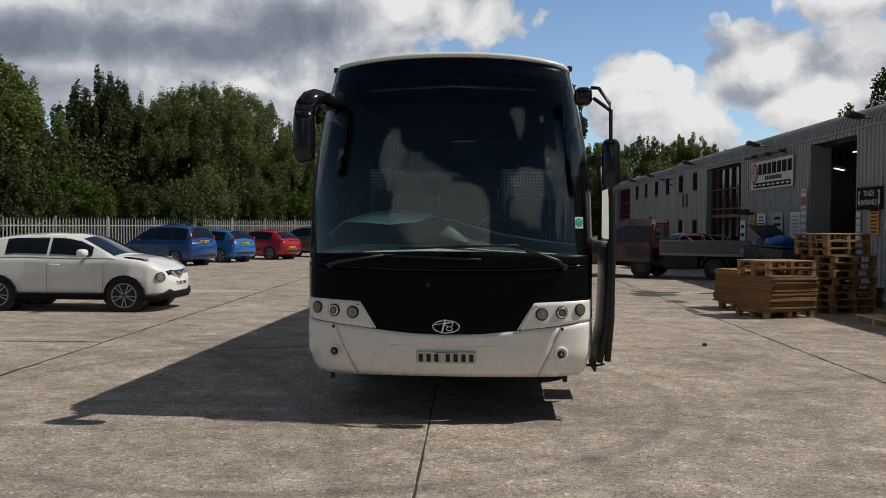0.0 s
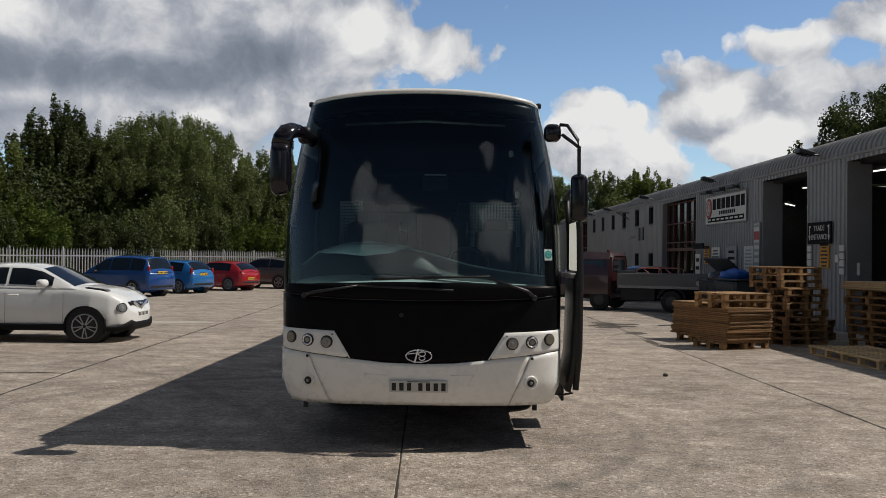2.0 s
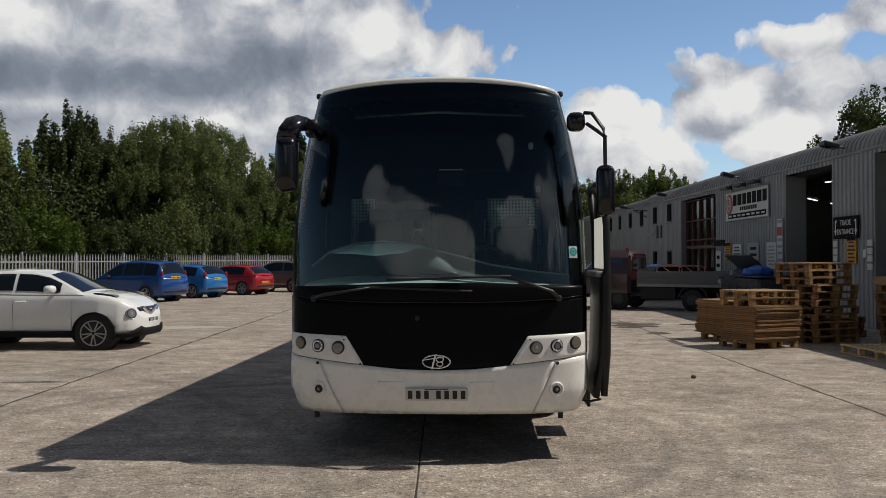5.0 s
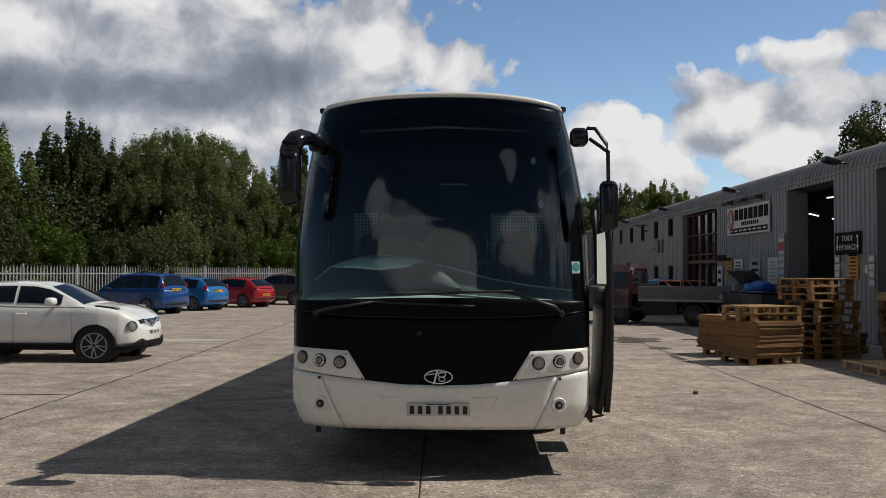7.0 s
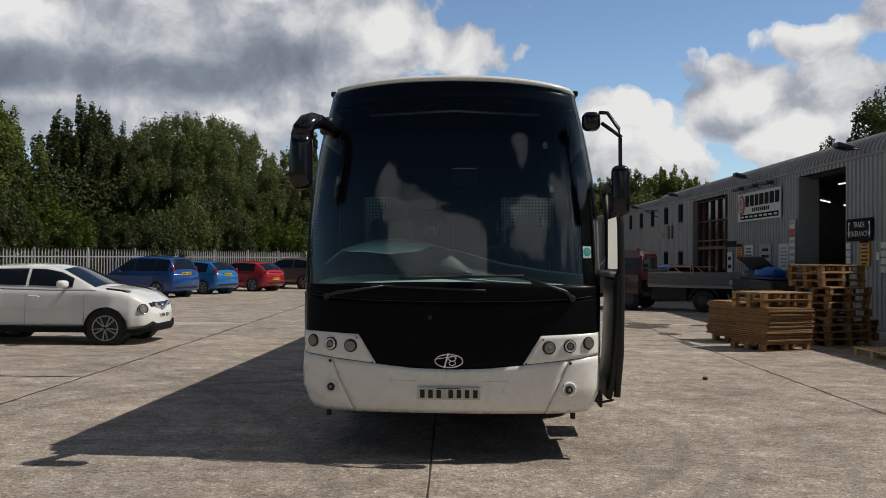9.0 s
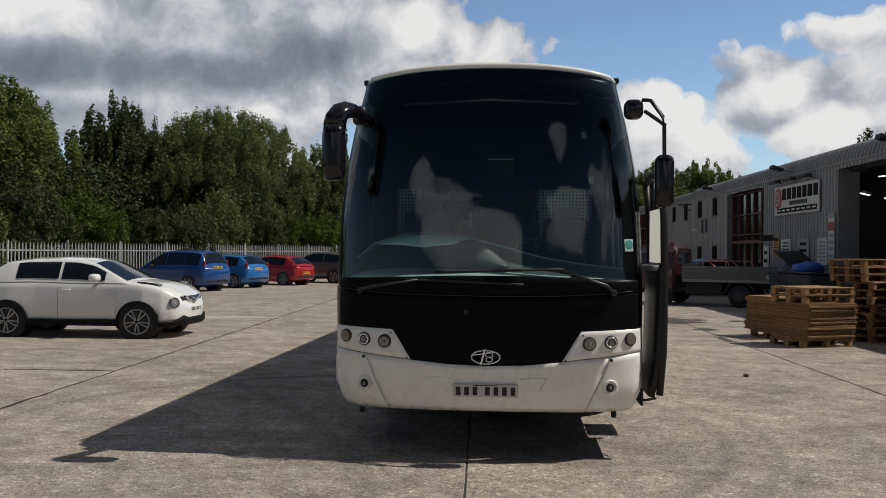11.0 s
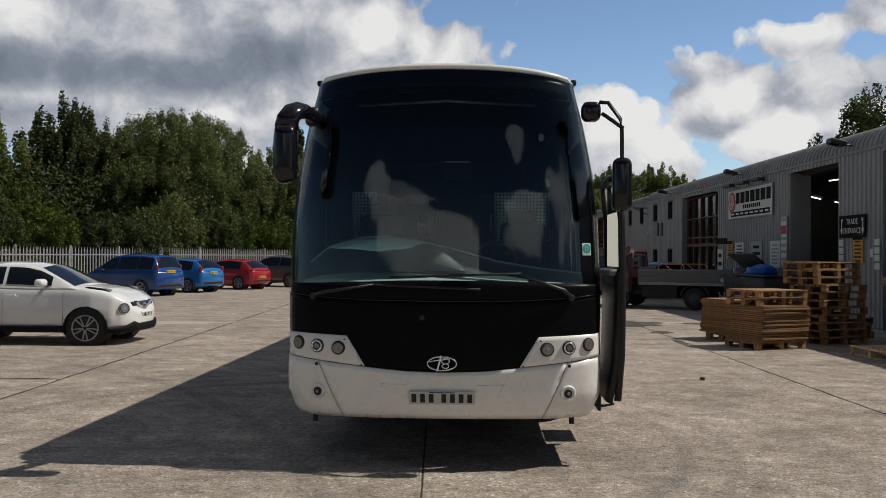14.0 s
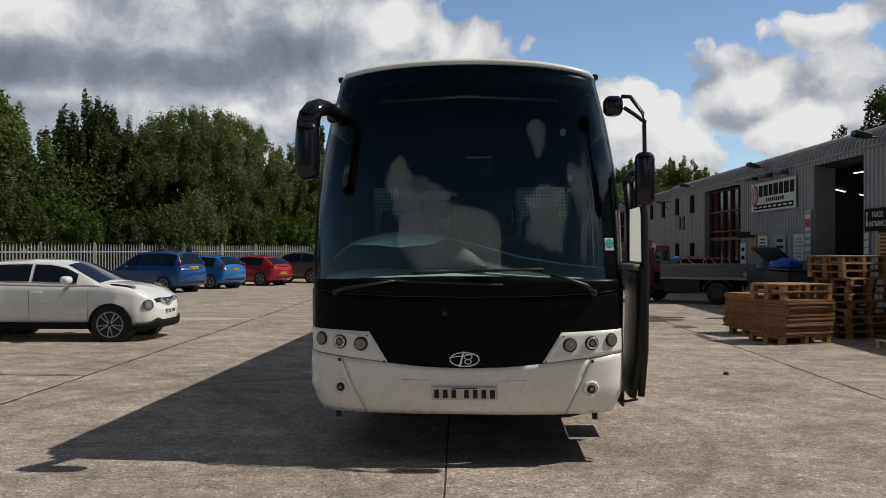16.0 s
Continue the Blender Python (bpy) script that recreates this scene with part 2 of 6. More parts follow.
def concrete_material():
    m = bpy.data.materials.new("yard_concrete")
    m.use_nodes = True
    nt = m.node_tree
    p = nt.nodes["Principled BSDF"]
    co = node(nt, "ShaderNodeNewGeometry").outputs["Position"]
    big = node(nt, "ShaderNodeTexNoise", {"Vector": co, "Scale": 0.35, "Detail": 7.0, "Roughness": 0.62}).outputs[0]
    mid = node(nt, "ShaderNodeTexNoise", {"Vector": co, "Scale": 3.2, "Detail": 8.0, "Roughness": 0.7}).outputs[0]
    grit = node(nt, "ShaderNodeTexNoise", {"Vector": co, "Scale": 60.0, "Detail": 4.0, "Roughness": 0.8}).outputs[0]
    col = ramp(nt, mid, [(0.30, (0.235, 0.194, 0.158)), (0.46, (0.318, 0.270, 0.225)), (0.58, (0.378, 0.326, 0.277)), (0.74, (0.50, 0.443, 0.386))])
    col = mix(nt, 1.0, col, ramp(nt, big, [(0.3, (0.80, 0.79, 0.78)), (0.7, (1.12, 1.12, 1.11))]), "MULTIPLY")
    # worn and pale blotches a hand to a stride across
    blot = node(nt, "ShaderNodeTexNoise", {"Vector": node(nt, "ShaderNodeMapping", {0: co, "Scale": (0.55, 1.0, 1.0), "Rotation": (0, 0, 0.25)}).outputs[0], "Scale": 1.7, "Detail": 6.0, "Roughness": 0.66}).outputs[0]
    col = mix(nt, 1.0, col, ramp(nt, blot, [(0.34, 0.74), (0.48, 0.97), (0.60, 1.12), (0.70, 1.34)]), "MULTIPLY")
    col = mix(nt, 1.0, col, ramp(nt, grit, [(0.38, 0.78), (0.5, 1.0), (0.62, 1.18)]), "MULTIPLY")
    # exposed aggregate: every stone its own shade
    cell = node(nt, "ShaderNodeTexVoronoi", {"Vector": co, "Scale": 46.0})
    peb = cell.outputs["Distance"]
    shade = node(nt, "ShaderNodeSeparateColor", {0: cell.outputs["Color"]}).outputs[0]
    col = mix(nt, 1.0, col, ramp(nt, shade, [(0.0, 0.55), (0.22, 0.90), (0.75, 1.04), (0.92, 1.18), (1.0, 1.7)]), "MULTIPLY")
    spk = node(nt, "ShaderNodeTexNoise", {"Vector": co, "Scale": 13.0, "Detail": 6.0, "Roughness": 0.78}).outputs[0]
    col = mix(nt, 1.0, col, ramp(nt, spk, [(0.34, 0.84), (0.5, 1.0), (0.64, 1.16)]), "MULTIPLY")
    # pale scuffs
    scf = node(nt, "ShaderNodeTexNoise", {"Vector": node(nt, "ShaderNodeMapping", {0: co, "Scale": (0.8, 4.5, 1.0), "Rotation": (0, 0, -0.15)}).outputs[0], "Scale": 1.1, "Detail": 7.0, "Roughness": 0.7}).outputs[0]
    col = mix(nt, mth(nt, "MULTIPLY", ramp(nt, scf, [(0.62, 0.0), (0.72, 1.0)]), 0.5), col, (0.58, 0.53, 0.47))
    # streaks drawn out along and across the slabs by traffic and brooming
    st = node(nt, "ShaderNodeTexNoise", {"Vector": node(nt, "ShaderNodeMapping", {0: co, "Scale": (1.6, 5.0, 1.0), "Rotation": (0, 0, 0.12)}).outputs[0], "Scale": 0.8, "Detail": 6.0}).outputs[0]
    col = mix(nt, 1.0, col, ramp(nt, st, [(0.38, 0.96), (0.6, 1.03)]), "MULTIPLY")
    # oil spots
    oil = node(nt, "ShaderNodeTexNoise", {"Vector": co, "Scale": 0.9, "Detail": 3.0}).outputs[0]
    col = mix(nt, mth(nt, "MULTIPLY", ramp(nt, oil, [(0.66, 0.0), (0.76, 1.0)]), 0.45), col, (0.10, 0.09, 0.075))
    # tyre scrub: arcs about two turning points
    sep = node(nt, "ShaderNodeSeparateXYZ", {0: co})
    for cx, cy, r, wd, k in ((-1.3, 1.4, 3.5, 0.13, 0.55), (-1.3, 1.4, 3.9, 0.09, 0.40), (-1.1, 1.2, 4.6, 0.10, 0.30), (-14.0, -4.0, 13.5, 0.16, 0.45), (-14.0, -4.0, 15.4, 0.16, 0.40), (-9.0, -6.0, 12.2, 0.14, 0.35)):
        dx, dy = mth(nt, "SUBTRACT", sep.outputs[0], cx), mth(nt, "SUBTRACT", sep.outputs[1], cy)
        d = mth(nt, "SQRT", mth(nt, "ADD", mth(nt, "MULTIPLY", dx, dx), mth(nt, "MULTIPLY", dy, dy)))
        ring = ramp(nt, mth(nt, "DIVIDE", mth(nt, "ABSOLUTE", mth(nt, "SUBTRACT", d, r)), wd), [(0.3, 1.0), (1.0, 0.0)])
        ring = mth(nt, "MULTIPLY", ring, ramp(nt, mid, [(0.42, 0.0), (0.6, 1.0)]))
        col = mix(nt, mth(nt, "MULTIPLY", ring, k), col, (0.07, 0.065, 0.06))
    nt.links.new(col, p.inputs["Base Color"])
    p.inputs["Roughness"].default_value = 0.88
    p.inputs["Specular IOR Level"].default_value = 0.3
    h = mth(nt, "ADD", mth(nt, "MULTIPLY", grit, 0.6), mth(nt, "MULTIPLY", peb, 0.4))
    b = node(nt, "ShaderNodeBump", {"Height": h, "Strength": 0.8, "Distance": 0.012})
    nt.links.new(b.outputs[0], p.inputs["Normal"])
    return m


def leaf_material(name, lo, hi):
    m = bpy.data.materials.new(name)
    m.use_nodes = True
    nt = m.node_tree
    nt.nodes.clear()
    isl = node(nt, "ShaderNodeNewGeometry").outputs["Random Per Island"]
    co = node(nt, "ShaderNodeTexCoord").outputs["Object"]
    n = node(nt, "ShaderNodeTexNoise", {"Vector": co, "Scale": 0.7, "Detail": 4.0}).outputs[0]
    f = mth(nt, "ADD", mth(nt, "MULTIPLY", isl, 0.6), mth(nt, "MULTIPLY", n, 0.5))
    col = ramp(nt, f, [(0.15, lo), (0.85, hi)])
    dif = node(nt, "ShaderNodeBsdfPrincipled", {"Base Color": col, "Roughness": 0.62, "Specular IOR Level": 0.14})
    trl = node(nt, "ShaderNodeBsdfTranslucent", {0: mix(nt, 1.0, col, (1.0, 1.25, 0.6), "MULTIPLY")})
    ms = node(nt, "ShaderNodeMixShader", {0: 0.38, 1: dif.outputs[0], 2: trl.outputs[0]})
    nt.links.new(ms.outputs[0], node(nt, "ShaderNodeOutputMaterial").inputs[0])
    return m


CONCRETE = concrete_material()
GAP = surface("joint_filler", (0.04, 0.034, 0.028), 0.95, bump=0.5, scale=20)
GRASS = surface("rough_grass", (0.07, 0.10, 0.03), 0.9, var=0.3, scale=3, bump=0.8)
CLAD = surface("grey_cladding", (0.31, 0.315, 0.312), 0.5, metal=0.0, var=0.10, scale=1.2, dirt=0.25)
CLAD_B = surface("pale_grey_cladding", (0.285, 0.285, 0.278), 0.55, var=0.08, scale=1.0, dirt=0.22)
CLAD_R = surface("eave_cladding", (0.26, 0.255, 0.24), 0.55, var=0.2, scale=1.6, dirt=0.45)
DARKGLASS = surface("dark_window_glass", (0.012, 0.014, 0.016), 0.12, var=0.2, spec=0.35)
INTERIOR = surface("warehouse_lining", (0.13, 0.125, 0.12), 0.9, var=0.25, scale=1.5)
CHAR = surface("charcoal_trim", (0.035, 0.037, 0.04), 0.5)
RUST = surface("red_brown_frame", (0.12, 0.030, 0.018), 0.5)
WHITE = surface("white_gelcoat", (0.86, 0.845, 0.80), 0.28, var=0.008, scale=1.2, coat=0.4)
BLACKP = surface("gloss_black_panel", (0.0055, 0.0055, 0.0065), 0.32, var=0.2, spec=0.07)
RUBBER = surface("black_rubber", (0.018, 0.018, 0.018), 0.75)
BLACK = surface("black_plastic", (0.014, 0.014, 0.016), 0.42)
MIRRORBLK = surface("gloss_black_housing", (0.006, 0.005, 0.008), 0.12, spec=0.5)
CHROME = surface("chrome", (0.75, 0.75, 0.76), 0.12, metal=1.0, var=0.03)
STEEL = surface("galvanised_steel", (0.27, 0.28, 0.29), 0.55, metal=0.4, var=0.15, scale=9)
WOOD = surface("pallet_timber", (0.33, 0.19, 0.085), 0.8, var=0.28, scale=5, bump=0.35, bump_scale=60, rand=0.42)
CARD = surface("brown_fibreboard", (0.235, 0.13, 0.058), 0.85, var=0.14, scale=7, bump=0.2, rand=0.30)
BARK = surface("bark", (0.09, 0.07, 0.05), 0.9, var=0.3, bump=0.8, bump_scale=12)
SCREEN = glass("windscreen_glass", (0.76, 0.95, 0.93))
SIDEGLASS = glass("dark_side_glass", (0.05, 0.06, 0.065))
CARGLASS = surface("tinted_car_glass", (0.008, 0.011, 0.014), 0.05, var=0.1, spec=0.75)
LEAF_A = leaf_material("sycamore_leaves", (0.060, 0.080, 0.025), (0.19, 0.215, 0.070))
LEAF_B = leaf_material("dark_leaves", (0.032, 0.041, 0.019), (0.092, 0.106, 0.045))
LEAF_C = leaf_material("willow_leaves", (0.062, 0.074, 0.033), (0.185, 0.207, 0.092))
LEAF_D = leaf_material("hedge_leaves", (0.045, 0.068, 0.014), (0.11, 0.145, 0.032))


# ---- mesh helpers ----
def mesh_from(name, verts, faces, mats, smooth=False, idx=None):
    me = bpy.data.meshes.new(name)
    me.from_pydata([tuple(v) for v in verts], [], faces)
    for m in (mats if isinstance(mats, (list, tuple)) else [mats]):
        me.materials.append(m)
    if idx is not None:
        me.polygons.foreach_set("material_index", idx)
    if smooth:
        me.polygons.foreach_set("use_smooth", [True] * len(me.polygons))
    me.update()
    return me


def bm_mesh(name, bm, mat, smooth=False):
    me = bpy.data.meshes.new(name)
    bmesh.ops.recalc_face_normals(bm, faces=bm.faces)
    bm.to_mesh(me)
    bm.free()
    me.materials.append(mat)
    if smooth:
        me.polygons.foreach_set("use_smooth", [True] * len(me.polygons))
    return me


def part(name, me, parent, label="", m=None):
    """One mesh object under a thing or a part."""
    ob = new(name, me)
    ob.parent = parent
    if m is not None:
        ob.matrix_basis = m
    return tagged(ob, label)


def thing(name, m, label, category, group="", kind="", me=None):
    ob = new(name, me)
    ob.matrix_basis = m
    return tagged(ob, label, category, group, kind)


def box_bm(sx, sy, sz, at=(0, 0, 0), bevel=0.0, seg=1, bm=None):
    """A box whose middle is at the given place."""
    own = bm is None
    b = bmesh.new()
    bmesh.ops.create_cube(b, size=1)
    bmesh.ops.scale(b, vec=(sx, sy, sz), verts=b.verts)
    if bevel:
        bmesh.ops.bevel(b, geom=b.edges[:], offset=bevel, segments=seg, affect="EDGES", profile=0.5)
    bmesh.ops.translate(b, vec=at, verts=b.verts)
    if own:
        return b
    tmp = bpy.data.meshes.new("tmp")
    b.to_mesh(tmp)
    b.free()
    bm.from_mesh(tmp)
    bpy.data.meshes.remove(tmp)
    return bm


def box(name, size, at, mat, bevel=0.0, seg=1):
    return bm_mesh(name, box_bm(*size, at, bevel, seg), mat)


def cyl_bm(r, depth, at=(0, 0, 0), axis="Z", seg=24, r2=None, bevel=0.0):
    b = bmesh.new()
    bmesh.ops.create_cone(b, cap_ends=True, segments=seg, radius1=r, radius2=r if r2 is None else r2, depth=depth)
    if bevel:
        bmesh.ops.bevel(b, geom=[e for e in b.edges if abs(e.verts[0].co.z - e.verts[1].co.z) < 1e-6], offset=bevel, segments=2, affect="EDGES", profile=0.5)
    if axis == "X":
        bmesh.ops.rotate(b, matrix=Matrix.Rotation(math.pi / 2, 3, "Y"), verts=b.verts)
    elif axis == "Y":
        bmesh.ops.rotate(b, matrix=Matrix.Rotation(math.pi / 2, 3, "X"), verts=b.verts)
    bmesh.ops.translate(b, vec=at, verts=b.verts)
    return b


def tube(name, pts, r, mat, seg=8):
    """A round bar along a line of points."""
    verts, faces = [], []
    pts = [Vector(p) for p in pts]
    for i, p in enumerate(pts):
        d = (pts[min(i + 1, len(pts) - 1)] - pts[max(i - 1, 0)]).normalized()
        u = d.cross(Vector((0, 0, 1)) if abs(d.z) < 0.9 else Vector((0, 1, 0))).normalized()
        v = d.cross(u)
        rr = r[i] if isinstance(r, (list, tuple)) else r
        for k in range(seg):
            a = 2 * math.pi * k / seg
            verts.append(p + rr * (math.cos(a) * u + math.sin(a) * v))
    for i in range(len(pts) - 1):
        for k in range(seg):
            a, b = i * seg + k, i * seg + (k + 1) % seg
            faces.append((a, b, b + seg, a + seg))
    faces.append(tuple(reversed(range(seg))))
    faces.append(tuple(range(len(verts) - seg, len(verts))))
    return mesh_from(name, verts, faces, mat, smooth=True)


def grid_mesh(name, rows, mat, smooth=True, thick=0.0, flip=False):
    """A sheet from rows of points; thick gives it a second face inwards."""
    n, k = len(rows), len(rows[0])
    verts = [Vector(p) for r in rows for p in r]
    faces = [(i * k + j, i * k + j + 1, (i + 1) * k + j + 1, (i + 1) * k + j) for i in range(n - 1) for j in range(k - 1)]
    if flip:
        faces = [f[::-1] for f in faces]
    if thick:
        nor = [Vector() for _ in verts]
        for f in faces:
            c = (verts[f[1]] - verts[f[0]]).cross(verts[f[3]] - verts[f[0]])
            for v in f:
                nor[v] += c
        base = len(verts)
        verts += [v - q.normalized() * thick for v, q in zip(verts, nor)]
        back = [tuple(v + base for v in f[::-1]) for f in faces]
        rim = [j for j in range(k)] + [i * k + k - 1 for i in range(1, n)] + [(n - 1) * k + j for j in range(k - 2, -1, -1)] + [i * k for i in range(n - 2, 0, -1)]
        sides = [(rim[(i + 1) % len(rim)], rim[i], rim[i] + base, rim[(i + 1) % len(rim)] + base) for i in range(len(rim))]
        if flip:
            sides = [s[::-1] for s in sides]
        faces = faces + back + sides
    return mesh_from(name, verts, faces, mat, smooth)


def writing(name, text, size, mat, parent, m, width=None):
    """Flat lettering lying in its own x-y plane, a hair thick."""
    cu = bpy.data.curves.new(name, "FONT")
    cu.body, cu.size, cu.align_x, cu.align_y, cu.extrude = text, size, "CENTER", "CENTER", 0.002
    tmp = bpy.data.objects.new(name, cu)
    scene.collection.objects.link(tmp)
    bpy.context.view_layer.update()
    me = bpy.data.meshes.new_from_object(tmp.evaluated_get(bpy.context.evaluated_depsgraph_get()))
    bpy.data.objects.remove(tmp)
    me.materials.clear()
    me.materials.append(mat)
    if width:
        xs = [v.co.x for v in me.vertices]
        k = width / (max(xs) - min(xs))
        for v in me.vertices:
            v.co.x *= k
    return part(name, me, parent, m=m)


# ---- ground ----
def interp(x, table):
    if x <= table[0][0]:
        return table[0][1]
    for (a, p), (b, q) in zip(table, table[1:]):
        if x <= b:
            return p + (q - p) * (x - a) / (b - a)
    return table[-1][1]


GROUND = thing("ground", pose(0, 0, 0), "broad worn concrete yard running out to rough grass", "ground", kind="structure",
               me=mesh_from("ground", [(-900, -900, -0.007), (900, -900, -0.007), (900, 1500, -0.007), (-900, 1500, -0.007)], [(0, 1, 2, 3)], GAP))
BAYS = [-30.1, -25.1, -20.1, -15.1, -10.1, -5.15, -0.146, 4.845, 9.9, 10.35]
CUTS = {-10.1: (-25, -14.5, -4.8, 5.06, 15.2, 25.1, 35, 45, 56, 70), -5.15: (-25, -14.6, -5.2, 18.0, 36, 54, 70), -0.146: (-25, -15, -6.0, 17.2, 35, 52, 70), 4.845: (-25, -9, 3.6, 14.2, 27, 45, 70)}


JOINT = {-5.15: 0.036, -0.146: 0.009, 4.845: 0.020}     # half the joint's width, by line


def slab(x0, x1, y0, y1):
    """One cast slab with crumbled arrises: its outline wavers a little along every edge."""
    gl, gr, b = JOINT.get(x0, 0.014), JOINT.get(x1, 0.014), 0.006
    gy = 0.046 if x1 < -5 else 0.016
    rng = random.Random(round(x0 * 10) * 1000 + round(y0))
    out, nx, ny = [], 16, max(8, round((y1 - y0) / 0.3))
    jit = lambda g: g * (0.55 + 0.9 * rng.random() ** 2)
    for i in range(nx):
        out.append((x0 + gl + (x1 - gr - x0 - gl) * i / nx, y0 + jit(gy)))
    for i in range(ny):
        out.append((x1 - jit(gr), y0 + 0.014 + (y1 - y0 - 0.028) * i / ny))
    for i in range(nx):
        out.append((x1 - gr - (x1 - gr - x0 - gl) * i / nx, y1 - jit(gy)))
    for i in range(ny):
        out.append((x0 + jit(gl), y1 - 0.014 - (y1 - y0 - 0.028) * i / ny))
    n, cx, cy = len(out), (x0 + x1) / 2, (y0 + y1) / 2
    verts = [(x, y, -0.02) for x, y in out] + [(x, y, -0.005) for x, y in out]
    verts += [(x - math.copysign(b, x - cx) * (abs(x - cx) > (x1 - x0) / 2 - 0.06), y - math.copysign(b, y - cy) * (abs(y - cy) > (y1 - y0) / 2 - 0.06), 0) for x, y in out]
    faces = [(i, (i + 1) % n, n + (i + 1) % n, n + i) for i in range(n)] + [(n + i, n + (i + 1) % n, 2 * n + (i + 1) % n, 2 * n + i) for i in range(n)] + [tuple(range(2 * n, 3 * n))]
    return mesh_from("slab", verts, faces, CONCRETE)


for bx0, bx1 in zip(BAYS, BAYS[1:]):
    ys = CUTS.get(bx0, (-25, -15, -4, 8, 20, 32, 45, 58, 70))
    for by0, by1 in zip(ys, ys[1:]):
        part("concrete_slab", slab(bx0, bx1, by0, by1), GROUND)
part("yard_edge", mesh_from("yard_edge", [(-60, -70, -0.003), (60, -70, -0.003), (60, -25.01, -0.003), (-60, -25.01, -0.003)], [(0, 1, 2, 3)], CONCRETE), GROUND)
# rough verge past the fence
FD = Vector((0.43, 0.903, 0)).normalized()       # along the fence
FN = Vector((-FD.y, FD.x, 0))                    # away from the yard
FP = Vector((-13.5, 36.2, 0))
vb = [FP + FD * -90 + FN * 0.3, FP + FD * 160 + FN * 0.3, FP + FD * 160 + FN * 300, FP + FD * -90 + FN * 300]
part("verge", mesh_from("verge", [(v.x, v.y, 0.012) for v in vb], [(0, 1, 2, 3)], GRASS), GROUND, "rough grass verge")


# ---- building ----
WX, EAVE, ROOF_Z = 10.4, 4.35, 4.9


def clad(name, y0, y1, z0, z1, mat, pitch=0.24, depth=0.032, x=WX, curve=False, drop=0.0):
    """Ribbed sheeting between two heights; with curve it rolls over into the roof."""
    path = [(0.0, z0), (0.0, z1)]
    if curve:
        r = ROOF_Z - drop - z1
        path = [(0.0, z0)] + [(r * (1 - math.cos(a)), z1 + r * math.sin(a)) for a in [math.pi / 2 * i / 9 for i in range(10)]] + [(14.0, ROOF_Z - drop + 0.9)]
    ys, n = [], max(1, round((y1 - y0) / pitch))
    p = (y1 - y0) / n
    for i in range(n):
        ys += [(y0 + p * (i + 0.0), 0), (y0 + p * (i + 0.5), 0), (y0 + p * (i + 0.6), 1), (y0 + p * (i + 0.9), 1)]
    ys.append((y1, 0))
    verts, faces, k = [], [], len(path)
    for i, (y, h) in enumerate(ys):
        for j, (dx, z) in enumerate(path):
            a, b = path[max(0, j - 1)], path[min(k - 1, j + 1)]
            t = Vector((b[0] - a[0], b[1] - a[1])).normalized()
            verts.append((x + dx - t.y * h * depth, y, z + t.x * h * depth))
    for i in range(len(ys) - 1):
        for j in range(k - 1):
            faces.append((i * k + j, i * k + j + 1, (i + 1) * k + j + 1, (i + 1) * k + j))
    return mesh_from(name, verts, faces, mat)


UNIT = thing("industrial_unit", pose(0, 0, 0), "long grey ribbed-steel industrial unit with curved eaves", "building", kind="structure")
OPEN = [(9.6, 13.8, 4.2), (16.12, 19.33, 4.18)]
END0, END1 = -6.0, 62.0


def wall_strip(y0, y1, z0, z1, mat=CLAD):
    part("cladding_panel", clad("cladding_panel", y0, y1, z0, z1, mat, depth=0.032 if mat is CLAD else 0.014), UNIT)


wall_strip(END0, 9.6, 0, EAVE)
wall_strip(13.8, 16.12, 0, EAVE)
wall_strip(19.33, 26.14, 0, EAVE)
for oy0, oy1, oz in OPEN:
    wall_strip(oy0, oy1, oz, EAVE)
wall_strip(26.14, 31.13, 4.16, EAVE)
part("curved_eave", clad("curved_eave", END0, 37.8, EAVE, EAVE, CLAD_R, curve=True, pitch=0.24), UNIT, "weathered curved ribbed eave")
part("curved_eave", clad("curved_eave", 37.8, END1, EAVE, EAVE, CLAD_R, curve=True, pitch=0.24, drop=0.13), UNIT, "weathered curved ribbed eave")
# flashing line where wall and eave meet
part("eave_flashing", box("eave_flashing", (0.05, END1 - END0, 0.07), (WX - 0.03, (END0 + END1) / 2, EAVE - 0.02), CLAD_R, 0.01), UNIT)

# openings: reveals, head, roller shutter box, dark hall behind
for oy0, oy1, oz in OPEN:
    for y, s in ((oy0, -1), (oy1, 1)):
        part("reveal", box("reveal", (0.62, 0.05, oz), (WX + 0.29, y + s * 0.028, oz / 2), CLAD_B, 0.004), UNIT)
    part("shutter_box", box("shutter_box", (0.45, oy1 - oy0, 0.34), (WX + 0.52, (oy0 + oy1) / 2, oz + 0.10), CHAR, 0.02), UNIT, "dark roller shutter box")
part("hall_floor", box("hall_floor", (13.4, 40, 0.1), (WX + 7.1, 6, -0.055), INTERIOR), UNIT)
part("hall_wall", box("hall_wall", (0.2, 31, 4.6), (WX + 13.8, 10, 2.3), INTERIOR), UNIT)
for y in (END0 - 0.1, 25.9):
    part("hall_wall", box("hall_wall", (13.2, 0.2, 4.6), (WX + 7.2, y, 2.3), INTERIOR), UNIT)
part("hall_ceiling", box("hall_ceiling", (13.2, 31.6, 0.08), (WX + 7.2, 10, 4.75), INTERIOR), UNIT)

